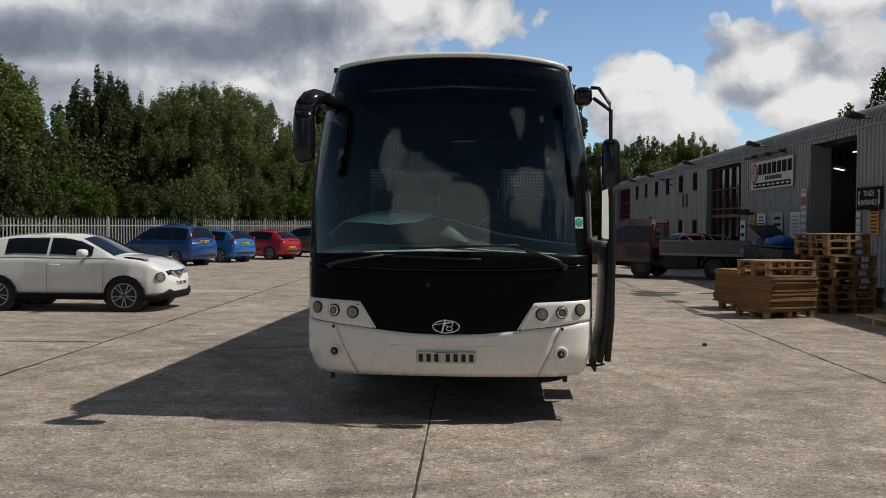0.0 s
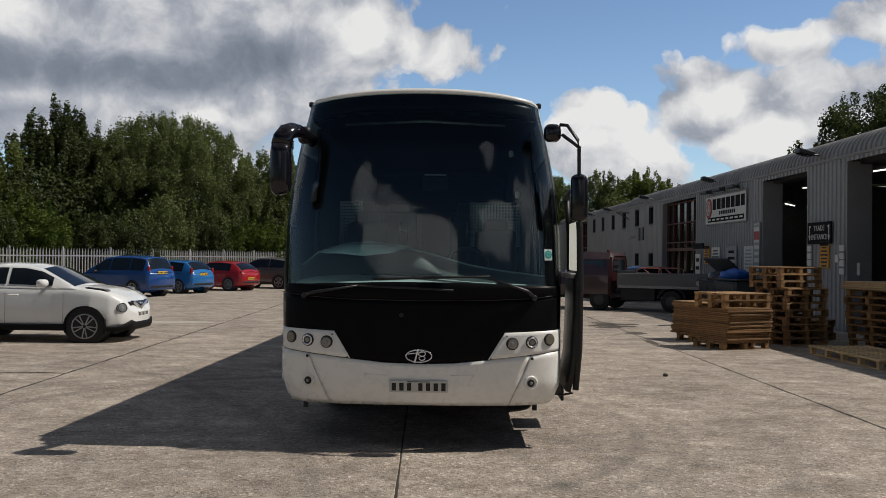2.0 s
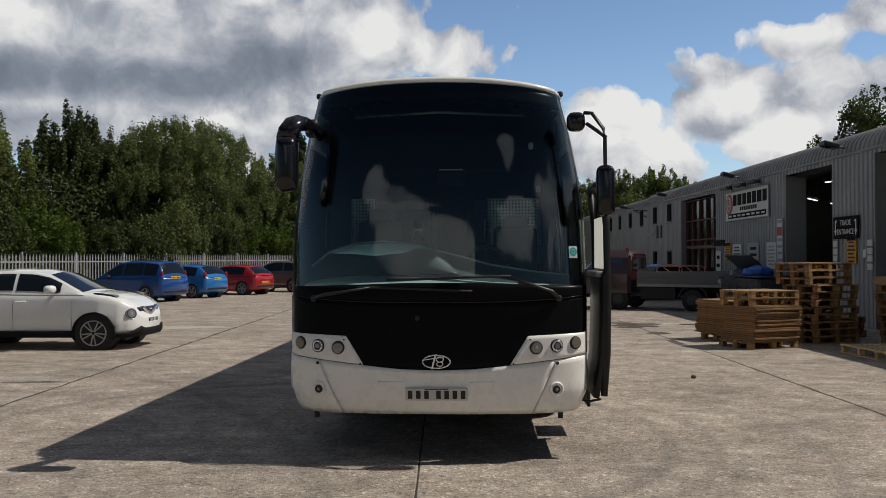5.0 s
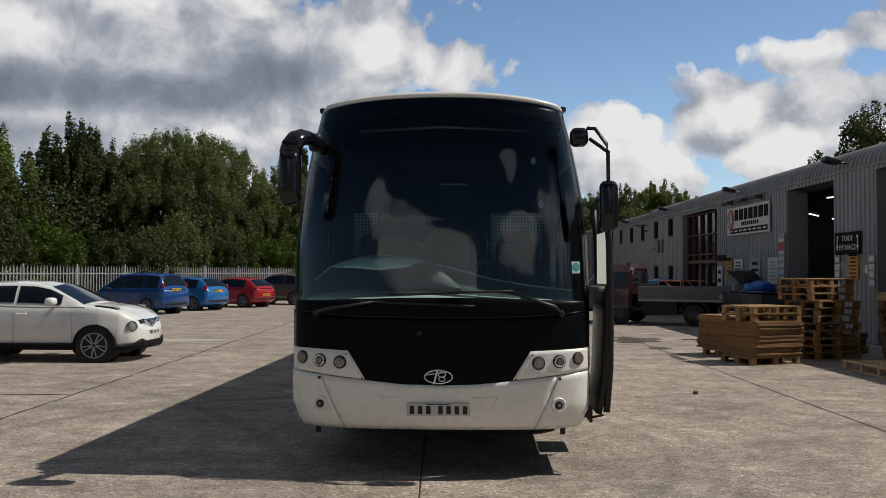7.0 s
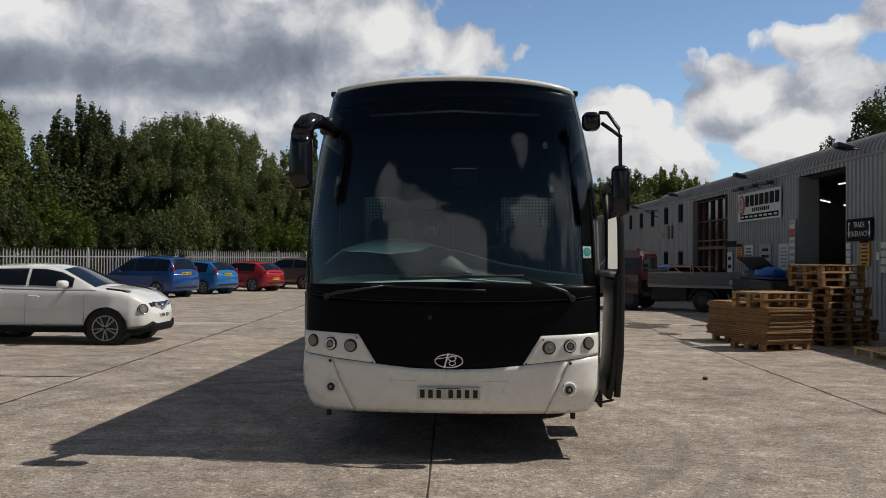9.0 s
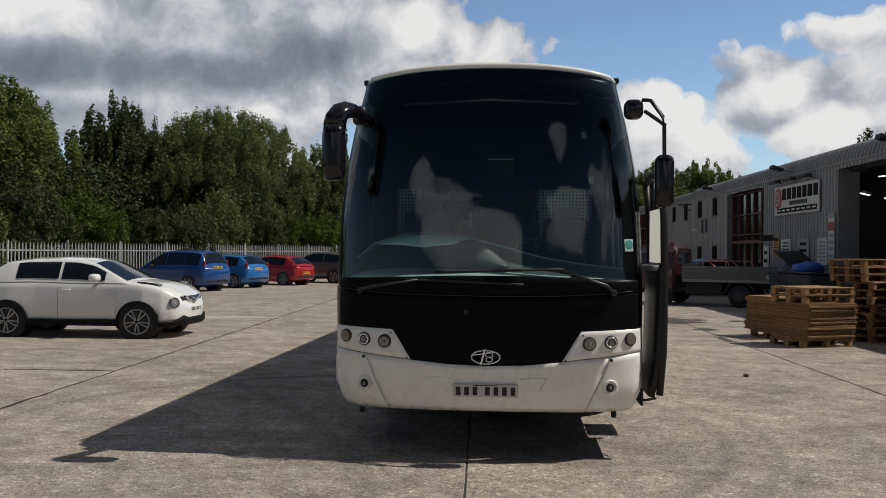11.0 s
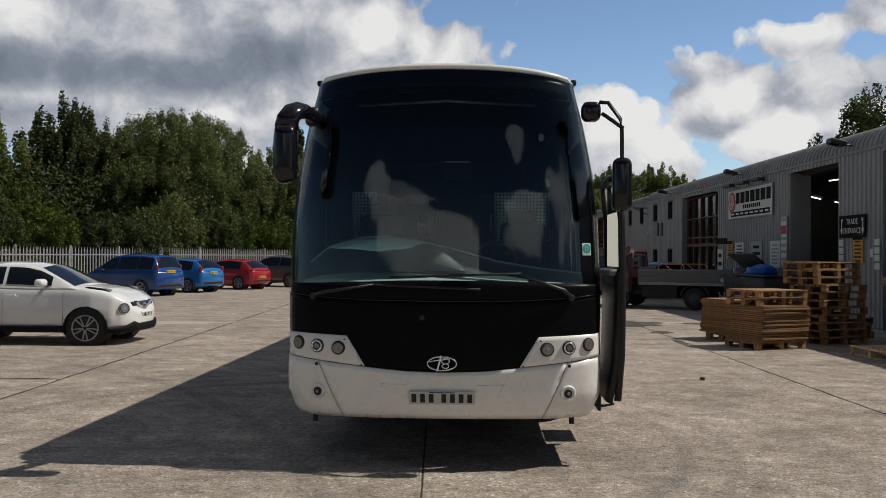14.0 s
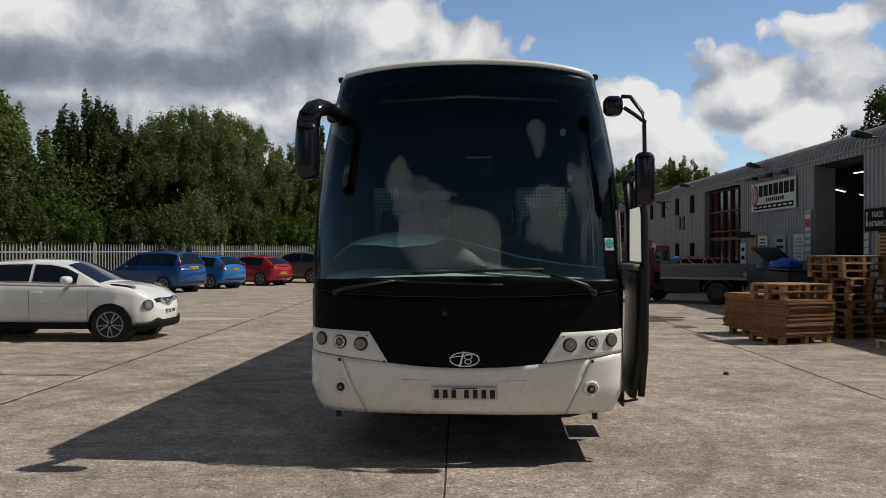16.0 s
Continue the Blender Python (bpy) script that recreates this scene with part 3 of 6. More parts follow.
# block with two rows of windows
WIN_Y = [33.17, 35.93, 38.85, 41.64, 44.5, 47.3]
ys = [31.13]
for wy in WIN_Y:
    ys += [wy - 0.45, wy + 0.45]
ys += [49.6]
for i, (y0, y1) in enumerate(zip(ys, ys[1:])):
    if i % 2 == 0:
        wall_strip(y0, y1, 0, EAVE, CLAD_B)
    else:
        for z0, z1 in ((0, 1.0), (2.05, 3.33), (4.21, EAVE)):
            wall_strip(y0, y1, z0, z1, CLAD_B)
        for z0, z1 in ((1.0, 2.05), (3.33, 4.21)):
            w = part("window", box("window", (0.03, 0.9, z1 - z0), (WX + 0.12, (y0 + y1) / 2, (z0 + z1) / 2), DARKGLASS), UNIT, "dark narrow office window")
            for y in (y0 + 0.03, y1 - 0.03):
                part("frame", box("frame", (0.14, 0.06, z1 - z0), (WX + 0.07, y, (z0 + z1) / 2), CHAR, 0.005), w)
            for z in (z0 + 0.03, z1 - 0.03):
                part("frame", box("frame", (0.14, 0.78, 0.06), (WX + 0.07, (y0 + y1) / 2, z), CHAR, 0.005), w)
            part("sill", box("sill", (0.1, 0.98, 0.04), (WX - 0.03, (y0 + y1) / 2, z0 - 0.02), CLAD_R, 0.006), w)
wall_strip(54.6, END1, 0, EAVE, CLAD_B)
wall_strip(49.6, 54.6, 4.16, EAVE, CLAD_B)
for vy in (34.3, 35.0):
    part("vent", box("vent", (0.06, 0.28, 0.62), (WX - 0.03, vy + 0.3, 2.95), CHAR, 0.01), UNIT)


def curtain_wall(y0, y1, z1):
    """Red-brown framed glazing, set back in the wall, with mullions and rails and a door bay."""
    g = part("entrance_glazing", box("entrance_glazing", (0.03, y1 - y0 - 0.1, z1 - 0.05), (WX + 0.30, (y0 + y1) / 2, z1 / 2), DARKGLASS), UNIT, "red-brown framed full-height entrance glazing")
    n = 5
    for i in range(n + 1):
        part("mullion", box("mullion", (0.14, 0.055, z1), (WX + 0.26, y0 + 0.05 + (y1 - y0 - 0.1) * i / n, z1 / 2), RUST, 0.01), g)
    for z in (0.06, 1.05, 2.15, 2.45, 3.25, z1 - 0.05):
        part("rail", box("rail", (0.12, y1 - y0 - 0.12, 0.055 if z != 2.15 else 0.13), (WX + 0.25, (y0 + y1) / 2, z), RUST, 0.01), g)
    for y, s in ((y0, 1), (y1, -1)):
        part("reveal", box("reveal", (0.42, 0.05, z1), (WX + 0.19, y + s * 0.028, z1 / 2), CLAD_B, 0.004), g)


curtain_wall(26.14, 31.13, 4.16)
curtain_wall(49.6, 54.6, 4.16)
part("back_wall", box("back_wall", (0.2, 68, 5.0), (WX + 14.2, 28, 2.5), CLAD), UNIT)
for y in (END0, END1):
    part("gable", box("gable", (13.2, 0.15, 4.7), (WX + 7.2, y, 2.35), CLAD), UNIT)
TUBE = glow("tube_light", (1.0, 0.97, 0.9), 1.7)
for lx, ly in ((13.0, 19.6), (13.4, 17.6), (15.5, 20.8), (15.2, 13.8), (14.0, 24.0), (17.5, 23.0)):
    lt = thing("strip_light", pose(lx, ly, 4.42, rz=8), "lit white tube light hung under the dark hall roof", "light", "hall lights")
    part("batten", box("batten", (0.16, 1.5, 0.07), (0, 0, 0.06), STEEL, 0.01), lt)
    part("tube", bm_mesh("tube", cyl_bm(0.022, 1.42, (0, 0, 0), "Y", 10), TUBE, True), lt)
for lx, ly, lz in ((13.3, 24.4, 3.78), (13.9, 23.9, 3.58)):
    lt = thing("strip_light", pose(lx, ly, lz, rz=-35), "lit white tube light hung on rods in the dark hall", "light", "hall lights")
    part("batten", box("batten", (0.16, 1.5, 0.07), (0, 0, 0.06), STEEL, 0.01), lt)
    part("tube", bm_mesh("tube", cyl_bm(0.022, 1.42, (0, 0, 0), "Y", 10), TUBE, True), lt)
    for y in (-0.6, 0.6):
        part("rod", tube("rod", [(0, y, 0.09), (0, y, 4.712 - lz)], 0.006, STEEL, 6), lt)


# ---- coach ----
BUS = thing("coach", pose(0, 0, 0, rz=-2.4), "white coach with a black front panel and huge tinted windscreen", "coach")
HW = [(0.36, 1.20), (0.42, 1.235), (0.6, 1.30), (1.0, 1.295), (1.5, 1.30), (2.0, 1.285), (2.4, 1.245), (2.8, 1.175), (3.05, 1.115), (3.3, 1.07)]
LEAN = [(0.36, 0.14), (0.45, 0.06), (0.6, 0.02), (0.85, 0.0), (1.2, 0.01), (1.6, 0.04), (2.2, 0.09), (2.8, 0.16), (3.3, 0.24)]


def F(s, z):
    """The coach's front skin: s from -1 to 1 across, z the height."""
    a = min(1.0, abs(s))
    return Vector((interp(z, HW) * s, interp(z, LEAN) + 0.42 * (1 - (1 - a ** 2.9) ** (1 / 2.9)), z))


def FO(s, z, off):
    """The same, moved outwards."""
    e = 1e-3
    s1 = max(-0.9985, min(0.9985, s))
    n = (F(s1 + e, z) - F(s1 - e, z)).cross(F(s1, z + e) - F(s1, z - e)).normalized()
    if n.y > 0:
        n = -n
    return F(s, z) + n * off


def s_of(x, z):
    return max(-1.0, min(1.0, x / interp(z, HW)))


def front_patch(name, mat, lo, hi, left, right, off=0.0, ns=24, nz=8, thick=0.02, parent=None, label=""):
    """A panel of the front: lo and hi give heights by x, left and right the side limits by the share of height."""
    rows = []
    for j in range(nz + 1):
        v = j / nz
        row = []
        for i in range(ns + 1):
            u = i / ns
            x = left(v) + (right(v) - left(v)) * u
            z = lo(x) + (hi(x) - lo(x)) * v
            row.append(FO(s_of(x, z), z, off))
        rows.append(row)
    return part(name, grid_mesh(name, rows, mat, thick=thick), parent or BUS, label)


def k(v):
    return lambda *_: v


def bump_top(x):
    return interp(abs(x), [(0, 0.784), (0.3, 0.792), (0.60, 0.822), (0.95, 0.858), (1.30, 0.898)])


def pod_top(x):
    return interp(abs(x), [(0.5, 1.05), (0.77, 1.066), (1.0, 1.075), (1.30, 1.085)])


def seam(x):
    return interp(abs(x), [(0, 1.345), (0.6, 1.352), (1.0, 1.372), (1.28, 1.40)])


def glass_top(x):
    return 3.235 - 0.085 * (abs(x) / 1.08) ** 2.2


# bumper in three pieces, with slanting joints
front_patch("bumper", WHITE, k(0.40), lambda x: bump_top(x) - 0.004, lambda v: -0.80 - 0.20 * v + 0.004, lambda v: 0.80 + 0.20 * v - 0.004, ns=36, nz=10, label="white bumper, centre section")
for sd in (-1, 1):
    l, r = (lambda v: -1.30 + 0.03 * (1 - v)), (lambda v: -0.80 - 0.20 * v - 0.004)
    if sd > 0:
        l, r = (lambda v: 0.80 + 0.20 * v + 0.004), (lambda v: 1.30 - 0.03 * (1 - v))
    front_patch("bumper_corner", WHITE, k(0.40), lambda x: bump_top(x) - 0.004, l, r, ns=14, nz=10, label="white bumper corner")
    l, r = (lambda v: -1.30), (lambda v: -0.615 - 0.15 * v)
    if sd > 0:
        l, r = (lambda v: 0.615 + 0.15 * v), (lambda v: 1.30)
    front_patch("headlamp_panel", WHITE, lambda x: bump_top(x) + 0.004, pod_top, l, r, off=0.004, ns=16, nz=6, label="white headlamp panel")
# black panel under the windscreen, down between the headlamp panels
front_patch("front_panel", BLACKP, lambda x: bump_top(x) + 0.003, seam, k(-1.295), k(1.295), off=-0.004, ns=48, nz=12, label="gloss black front panel")
front_patch("screen_surround", BLACKP, seam, lambda x: seam(x) + 0.165 - 0.075 * (x / 1.2) ** 2, k(-1.30), k(1.275), off=0.001, ns=48, nz=3, label="black lower edge of the windscreen")
front_patch("panel_seam", MIRRORBLK, lambda x: seam(x) - 0.004, lambda x: seam(x) + 0.003, k(-1.295), k(1.295), off=0.004, ns=48, nz=1, thick=0.004)


def wrap_patch(name, mat, s0, s1, lo, hi, off=0.0, ns=48, nz=26, thick=0.0, label=""):
    """A panel that follows the taper of the front, its sides at fixed shares of the width."""
    rows = []
    for j in range(nz + 1):
        row = []
        for i in range(ns + 1):
            sh = s0 + (s1 - s0) * i / ns
            x = sh * 1.2
            z = lo(x) + (hi(x) - lo(x)) * j / nz
            row.append(FO(sh, z, off))
        rows.append(row)
    return part(name, grid_mesh(name, rows, mat, thick=thick), BUS, label)


scr = wrap_patch("windscreen", SCREEN, -1.0, 1.0, lambda x: seam(x) + 0.08, lambda x: glass_top(x * 0.9), label="tall curved tinted windscreen")
scr.visible_shadow = False
wrap_patch("screen_band", BLACKP, -0.97, 0.97, lambda x: glass_top(x * 0.9) - 0.15, lambda x: glass_top(x * 0.9), -0.014, 32, 3, 0.005, "dark shade band along the top of the screen")
for sd in (-1, 1):
    wrap_patch("screen_edge", BLACKP, sd * 0.955, sd * 0.996, lambda x: seam(x) + 0.05, lambda x: glass_top(x * 0.9), -0.012, 4, 20, 0.004, "black edge of the windscreen")

# roof and sides
rows = []
for j in range(15):
    v = j / 14
    row = []
    for i in range(29):
        s = -1 + 2 * i / 28
        e = F(s, glass_top(1.08 * s))
        y = e.y + (12.0 - e.y) * v ** 1.6
        z = glass_top(1.08 * s) + (0.005 if j == 0 else 0.034 + 0.075 * min(1, v * 3) * (1 - s * s))
        row.append((e.x * (1.0 if j else 1.004), y if j != 1 else e.y + 0.012, z))
    rows.append(row)
part("roof", grid_mesh("roof", rows, WHITE, thick=0.05), BUS, "white domed roof with a front lip")
for sd in (-1, 1):
    for nm, mat, z0, z1 in (("lower_side", WHITE, 0.40, 1.35), ("upper_side", WHITE, 2.75, 3.20)):
        rows = [[(sd * interp(z0 + (z1 - z0) * j / 8, HW), interp(z0 + (z1 - z0) * j / 8, LEAN) + 0.42 + 11.2 * i / 10, z0 + (z1 - z0) * j / 8) for i in range(11)] for j in range(9)]
        part(nm, grid_mesh(nm, rows, mat, thick=0.04, flip=sd < 0), BUS, "white coach side panel")
    sd_win = part("side_window", grid_mesh("side_window", [[(sd * interp(1.35 + 1.4 * j / 8, HW), interp(1.35 + 1.4 * j / 8, LEAN) + 0.42 + 11.2 * i / 10, 1.35 + 1.4 * j / 8) for i in range(11)] for j in range(9)], SIDEGLASS, flip=sd < 0), BUS, "dark tinted side glass")
    for y in (2.2, 3.7, 5.2, 6.7, 8.2, 9.7, 11.2):
        part("window_pillar", grid_mesh("window_pillar", [[(sd * (interp(1.35 + 1.4 * j / 8, HW) - 0.012), y + dy, 1.35 + 1.4 * j / 8) for dy in (0, 0.12)] for j in range(9)], BLACK, thick=0.03, flip=sd < 0), BUS)
    for wy in (2.6, 8.7):
        wh = part("wheel", bm_mesh("wheel", cyl_bm(0.48, 0.3, (sd * 1.06, wy, 0.48), "X", 32, bevel=0.04), RUBBER, True), BUS)
        part("rim", bm_mesh("rim", cyl_bm(0.29, 0.31, (sd * 1.065, wy, 0.48), "X", 24, bevel=0.03), STEEL, True), wh)
part("rear_panel", box("rear_panel", (2.44, 0.1, 2.8), (0, 11.95, 1.8), WHITE, 0.04, 2), BUS)
part("chassis", box("chassis", (1.9, 10.9, 0.16), (0, 6.45, 0.50), RUBBER, 0.02), BUS)
part("cabin_floor", box("cabin_floor", (2.46, 11.2, 0.06), (0, 6.25, 1.05), INTERIOR), BUS)
part("front_bulkhead", box("front_bulkhead", (2.2, 0.05, 0.75), (0, 0.62, 0.9), RUBBER), BUS)
# hidden panel and stays, added to throw the notch of shadow by the entrance
part("step_guard", box("step_guard", (0.03, 0.55, 0.34), (1.41, 1.50, 0.45), RUBBER, 0.008), BUS, "dark panel added out of sight to cast the shadow by the entrance")
for y in (1.30, 1.70):
    part("guard_stay", tube("guard_stay", [(1.41, y, 0.55), (1.25, y, 0.58)], 0.016, RUBBER, 6), BUS)
part("under_tray", box("under_tray", (1.9, 0.5, 0.04), (0, 0.50, 0.45), RUBBER), BUS)
for sd in (-1, 1):
    part("tow_eye_cap", bm_mesh("tow_eye_cap", cyl_bm(0.022, 0.06, (sd * 1.05, 0.26, 0.375), "Z", 12), RUBBER), BUS)


def front_at(x, z, off=0.0):
    """A pose on the coach's front, its z axis outwards."""
    p = FO(s_of(x, z), z, off)
    q = FO(s_of(x, z), z, off + 0.1) - p
    return Matrix.Translation(p) @ q.to_track_quat("Z", "Y").to_matrix().to_4x4()


def ring_mesh(name, r, t, mat, seg=28, sy=1.0):
    return tube(name, [(r * math.cos(a), r * sy * math.sin(a), 0) for a in arr(0, 2 * math.pi, seg + 1)], t, mat, 8)


def disc(name, r, d, mat, bevel=0.006):
    return bm_mesh(name, cyl_bm(r, d, (0, 0, 0), "Z", 28, bevel=bevel), mat, False)


def arr(lo, hi, n):
    return [lo + (hi - lo) * i / (n - 1) for i in range(n)]


LENS = surface("amber_grey_lens", (0.16, 0.14, 0.105), 0.12, var=0.1, spec=0.7, coat=0.6)
LENS2 = surface("grey_lens", (0.20, 0.20, 0.19), 0.08, metal=0.5, spec=0.8, coat=0.8)
for sd in (-1, 1):
    a = part("marker_lamp", disc("marker_lamp", 0.055, 0.02, RUBBER), BUS, "round outer lamp", m=front_at(sd * 1.165, 1.0, 0.008))
    part("lens", disc("lens", 0.047, 0.02, LENS, 0.008), a, m=pose(0, 0, 0.006))
    b = part("headlamp", disc("headlamp", 0.056, 0.02, RUBBER), BUS, "round chrome-ringed headlamp", m=front_at(sd * 1.005, 0.980, 0.008))
    part("chrome_ring", ring_mesh("chrome_ring", 0.040, 0.009, CHROME), b, m=pose(0, 0, 0.011))
    part("lens", disc("lens", 0.026, 0.02, LENS2, 0.008), b, m=pose(0, 0, 0.008))
    c = part("main_beam_lamp", disc("main_beam_lamp", 0.056, 0.02, RUBBER), BUS, "round dark main-beam lamp", m=front_at(sd * 0.83, 0.968, 0.008))
    part("lens", disc("lens", 0.047, 0.024, LENS2, 0.01), c, m=pose(0, 0, 0.006))
    part("bulb_cap", disc("bulb_cap", 0.014, 0.02, STEEL, 0.004), c, m=pose(0, 0, 0.016))
    d = part("fog_lamp", disc("fog_lamp", 0.062, 0.012, WHITE, 0.005), BUS, "small round fog lamp in a moulded ring", m=front_at(sd * 1.0, 0.615, 0.004))
    part("ring", ring_mesh("ring", 0.055, 0.010, WHITE), d, m=pose(0, 0, 0.006))
    part("lens", disc("lens", 0.034, 0.02, RUBBER, 0.006), d, m=pose(0, 0, 0.008))
    part("bulb_cap", disc("bulb_cap", 0.014, 0.02, STEEL, 0.004), d, m=pose(0, 0, 0.014))
    part("panel_screw", disc("panel_screw", 0.014, 0.008, RUBBER, 0.003), BUS, m=front_at(sd * 1.01, 0.835, 0.006))
    part("screw", disc("screw", 0.007, 0.006, RUBBER, 0.002), BUS, m=front_at(sd * 0.78, 1.035, 0.008))
    part("screw", disc("screw", 0.007, 0.006, RUBBER, 0.002), BUS, m=front_at(sd * 0.64, 0.835, 0.008))
    part("roof_marker", box("roof_marker", (0.05, 0.06, 0.05), (0, 0, 0), BLACK, 0.015, 2), BUS, m=pose(sd * 1.09, 0.62, 3.19))
    # seams between bumper pieces are open gaps; a dark backing shows through them
front_patch("bumper_backing", RUBBER, k(0.42), lambda x: pod_top(x) + 0.0, k(-1.22), k(1.22), off=-0.03, ns=30, nz=4, thick=0.01)
# emblem: an oval ring with a slanting stroke and two small loops, in bright metal
em = part("emblem", ring_mesh("emblem", 0.115, 0.0075, CHROME, 36, 0.47), BUS, "oval bright metal emblem", m=front_at(0.0, 0.855, 0.006) @ pose(0, 0, 0, rz=180))
part("stroke", box("stroke", (0.016, 0.13, 0.012), (0, 0, 0), CHROME, 0.004), em, m=pose(0.022, 0.0, 0.004, 0, 0, -16))
for yy, rr in ((0.018, 0.026), (-0.020, 0.030)):
    part("loop", ring_mesh("loop", rr, 0.0065, CHROME, 20, 0.7), em, m=pose(-0.028, yy, 0.003))
part("foot", box("foot", (0.19, 0.010, 0.010), (0, 0, 0), CHROME, 0.003), em, m=pose(0.01, -0.028, 0.003, 0, 0, 8))
part("badge_dot", disc("badge_dot", 0.02, 0.008, BLACK, 0.003), BUS, m=front_at(-0.16, 1.215, 0.003))


def bus_plate():
    p = part("number_plate", box("number_plate", (0.52, 0.112, 0.012), (0, 0, 0), PLATE_G, 0.004), BUS, "white number plate", m=front_at(0, 0.585, 0.012) @ pose(0, 0, 0, rz=180))
    n = 7
    for i in range(n):
        x = -0.205 + 0.41 * i / (n - 1) + (0.016 if i > 3 else -0.016)
        part("bar", box("bar", (0.038, 0.072, 0.004), (x, 0.002, 0.008), INK, 0.001), p)
    part("maker_strip", box("maker_strip", (0.2, 0.006, 0.003), (0, -0.047, 0.008), INK), p)


PLATE_G = surface("plate_white", (0.55, 0.55, 0.53), 0.35, var=0.02)
INK = surface("black_ink", (0.012, 0.012, 0.012), 0.6)
bus_plate()
# shallow moulding round the plate
for x0, z0, x1, z1 in ((-0.49, 0.685, -0.28, 0.680), (0.28, 0.680, 0.49, 0.685), (0.49, 0.685, 0.44, 0.585), (-0.49, 0.685, -0.475, 0.66)):
    pts = [FO(s_of(x0 + (x1 - x0) * t, z0 + (z1 - z0) * t), z0 + (z1 - z0) * t, 0.0) for t in arr(0, 1, 6)]
    part("moulding", tube("moulding", pts, 0.0055, WHITE, 6), BUS)


# wipers
def wiper(pivot, tip, b0, b1, lift=0.05):
    w = part("wiper_arm", tube("wiper_arm", [FO(s_of(*pivot), pivot[1], 0.015), FO(s_of((pivot[0] * 2 + tip[0]) / 3, 0), (pivot[1] * 2 + tip[1]) / 3, lift * 0.9), FO(s_of(*tip), tip[1], lift)], [0.022, 0.016, 0.009], BLACK, 8), BUS, "black wiper arm")
    pts = [FO(s_of(b0[0] + (b1[0] - b0[0]) * t, 1.4), b0[1] + (b1[1] - b0[1]) * t, 0.028) for t in arr(0, 1, 9)]
    part("blade", tube("blade", pts, 0.011, RUBBER, 6), w)
    part("spindle", disc("spindle", 0.028, 0.04, BLACK, 0.008), w, m=front_at(pivot[0], pivot[1], 0.015))


wiper((1.02, 1.375), (0.60, 1.555), (-0.42, 1.535), (0.62, 1.565))
wiper((-1.04, 1.375), (-0.55, 1.47), (-0.66, 1.475), (0.30, 1.44), 0.045)
# tax-disc style sticker in the screen's corner
st = part("sticker", box("sticker", (0.085, 0.10, 0.003), (0, 0, 0), surface("pale_sticker", (0.55, 0.62, 0.60), 0.5), 0.001), BUS, "pale sticker with a teal disc", m=front_at(1.155, 1.765, 0.004) @ pose(0, 0, 0, rz=180))
part("disc", disc("disc", 0.038, 0.003, surface("teal_print", (0.02, 0.30, 0.28), 0.5), 0.001), st, m=pose(0, -0.004, 0.003))
part("disc_mark", ring_mesh("disc_mark", 0.018, 0.003, surface("pale_print", (0.25, 0.5, 0.5), 0.5), 16), st, m=pose(0, -0.004, 0.005))


# mirrors
def rounded(name, size, mat, bevel, seg=4):
    return bm_mesh(name, box_bm(*size, (0, 0, 0), bevel, seg), mat, True)


MIRROR = surface("mirror_glass", (0.8, 0.82, 0.84), 0.03, metal=1.0, var=0.01)
def sweep(name, pts, radii, mat, seg=18):
    """A swept body: its section, wide and deep as radii say, is carried along the line without twisting."""
    pts = [Vector(p) for p in pts]
    side, verts, faces = Vector((0, 1, 0)), [], []
    for i, (p, (ru, rv)) in enumerate(zip(pts, radii)):
        d = (pts[min(i + 1, len(pts) - 1)] - pts[max(i - 1, 0)]).normalized()
        side = (side - d * side.dot(d)).normalized()
        up = d.cross(side)
        for q in range(seg):
            a = 2 * math.pi * q / seg
            c, e = math.cos(a), math.sin(a)
            verts.append(p + up * ru * math.copysign(abs(c) ** 0.75, c) + side * rv * math.copysign(abs(e) ** 0.75, e))
    for i in range(len(pts) - 1):
        for q in range(seg):
            a, b = i * seg + q, i * seg + (q + 1) % seg
            faces.append((a, b, b + seg, a + seg))
    faces += [tuple(reversed(range(seg))), tuple(range(len(verts) - seg, len(verts)))]
    return mesh_from(name, verts, faces, mat, smooth=True)


ml = part("mirror_arm", sweep("mirror_arm", [(-1.03, 0.34, 2.80), (-1.06, 0.18, 2.835), (-1.10, 0.04, 2.855), (-1.145, -0.05, 2.85), (-1.185, -0.10, 2.82), (-1.212, -0.125, 2.765), (-1.222, -0.13, 2.70)],
                              [(0.05, 0.05), (0.05, 0.055), (0.052, 0.06), (0.058, 0.07), (0.068, 0.08), (0.080, 0.088), (0.086, 0.092)], MIRRORBLK), BUS, "gloss black swan-neck mirror arm")
mh = part("mirror_housing", sweep("mirror_housing", [(-1.221, -0.13, 2.712), (-1.226, -0.13, 2.64), (-1.228, -0.13, 2.50), (-1.226, -0.13, 2.38), (-1.222, -0.13, 2.305), (-1.218, -0.13, 2.278), (-1.216, -0.13, 2.270)],
                                  [(0.086, 0.092), (0.091, 0.096), (0.094, 0.098), (0.093, 0.096), (0.084, 0.088), (0.062, 0.066), (0.02, 0.02)], MIRRORBLK), ml, "tall gloss black mirror housing")
part("mirror_glass", rounded("mirror_glass", (0.14, 0.01, 0.36), MIRROR, 0.004, 1), mh, m=pose(-1.226, -0.028, 2.50, 0, 0, 6))
part("mirror_foot", rounded("mirror_foot", (0.12, 0.10, 0.16), BLACK, 0.04), ml, m=pose(-1.09, 0.27, 2.85))
mr = part("mirror_foot", rounded("mirror_foot", (0.15, 0.16, 0.155), MIRRORBLK, 0.05), BUS, "black mirror mounting", m=pose(1.175, 0.10, 2.86))
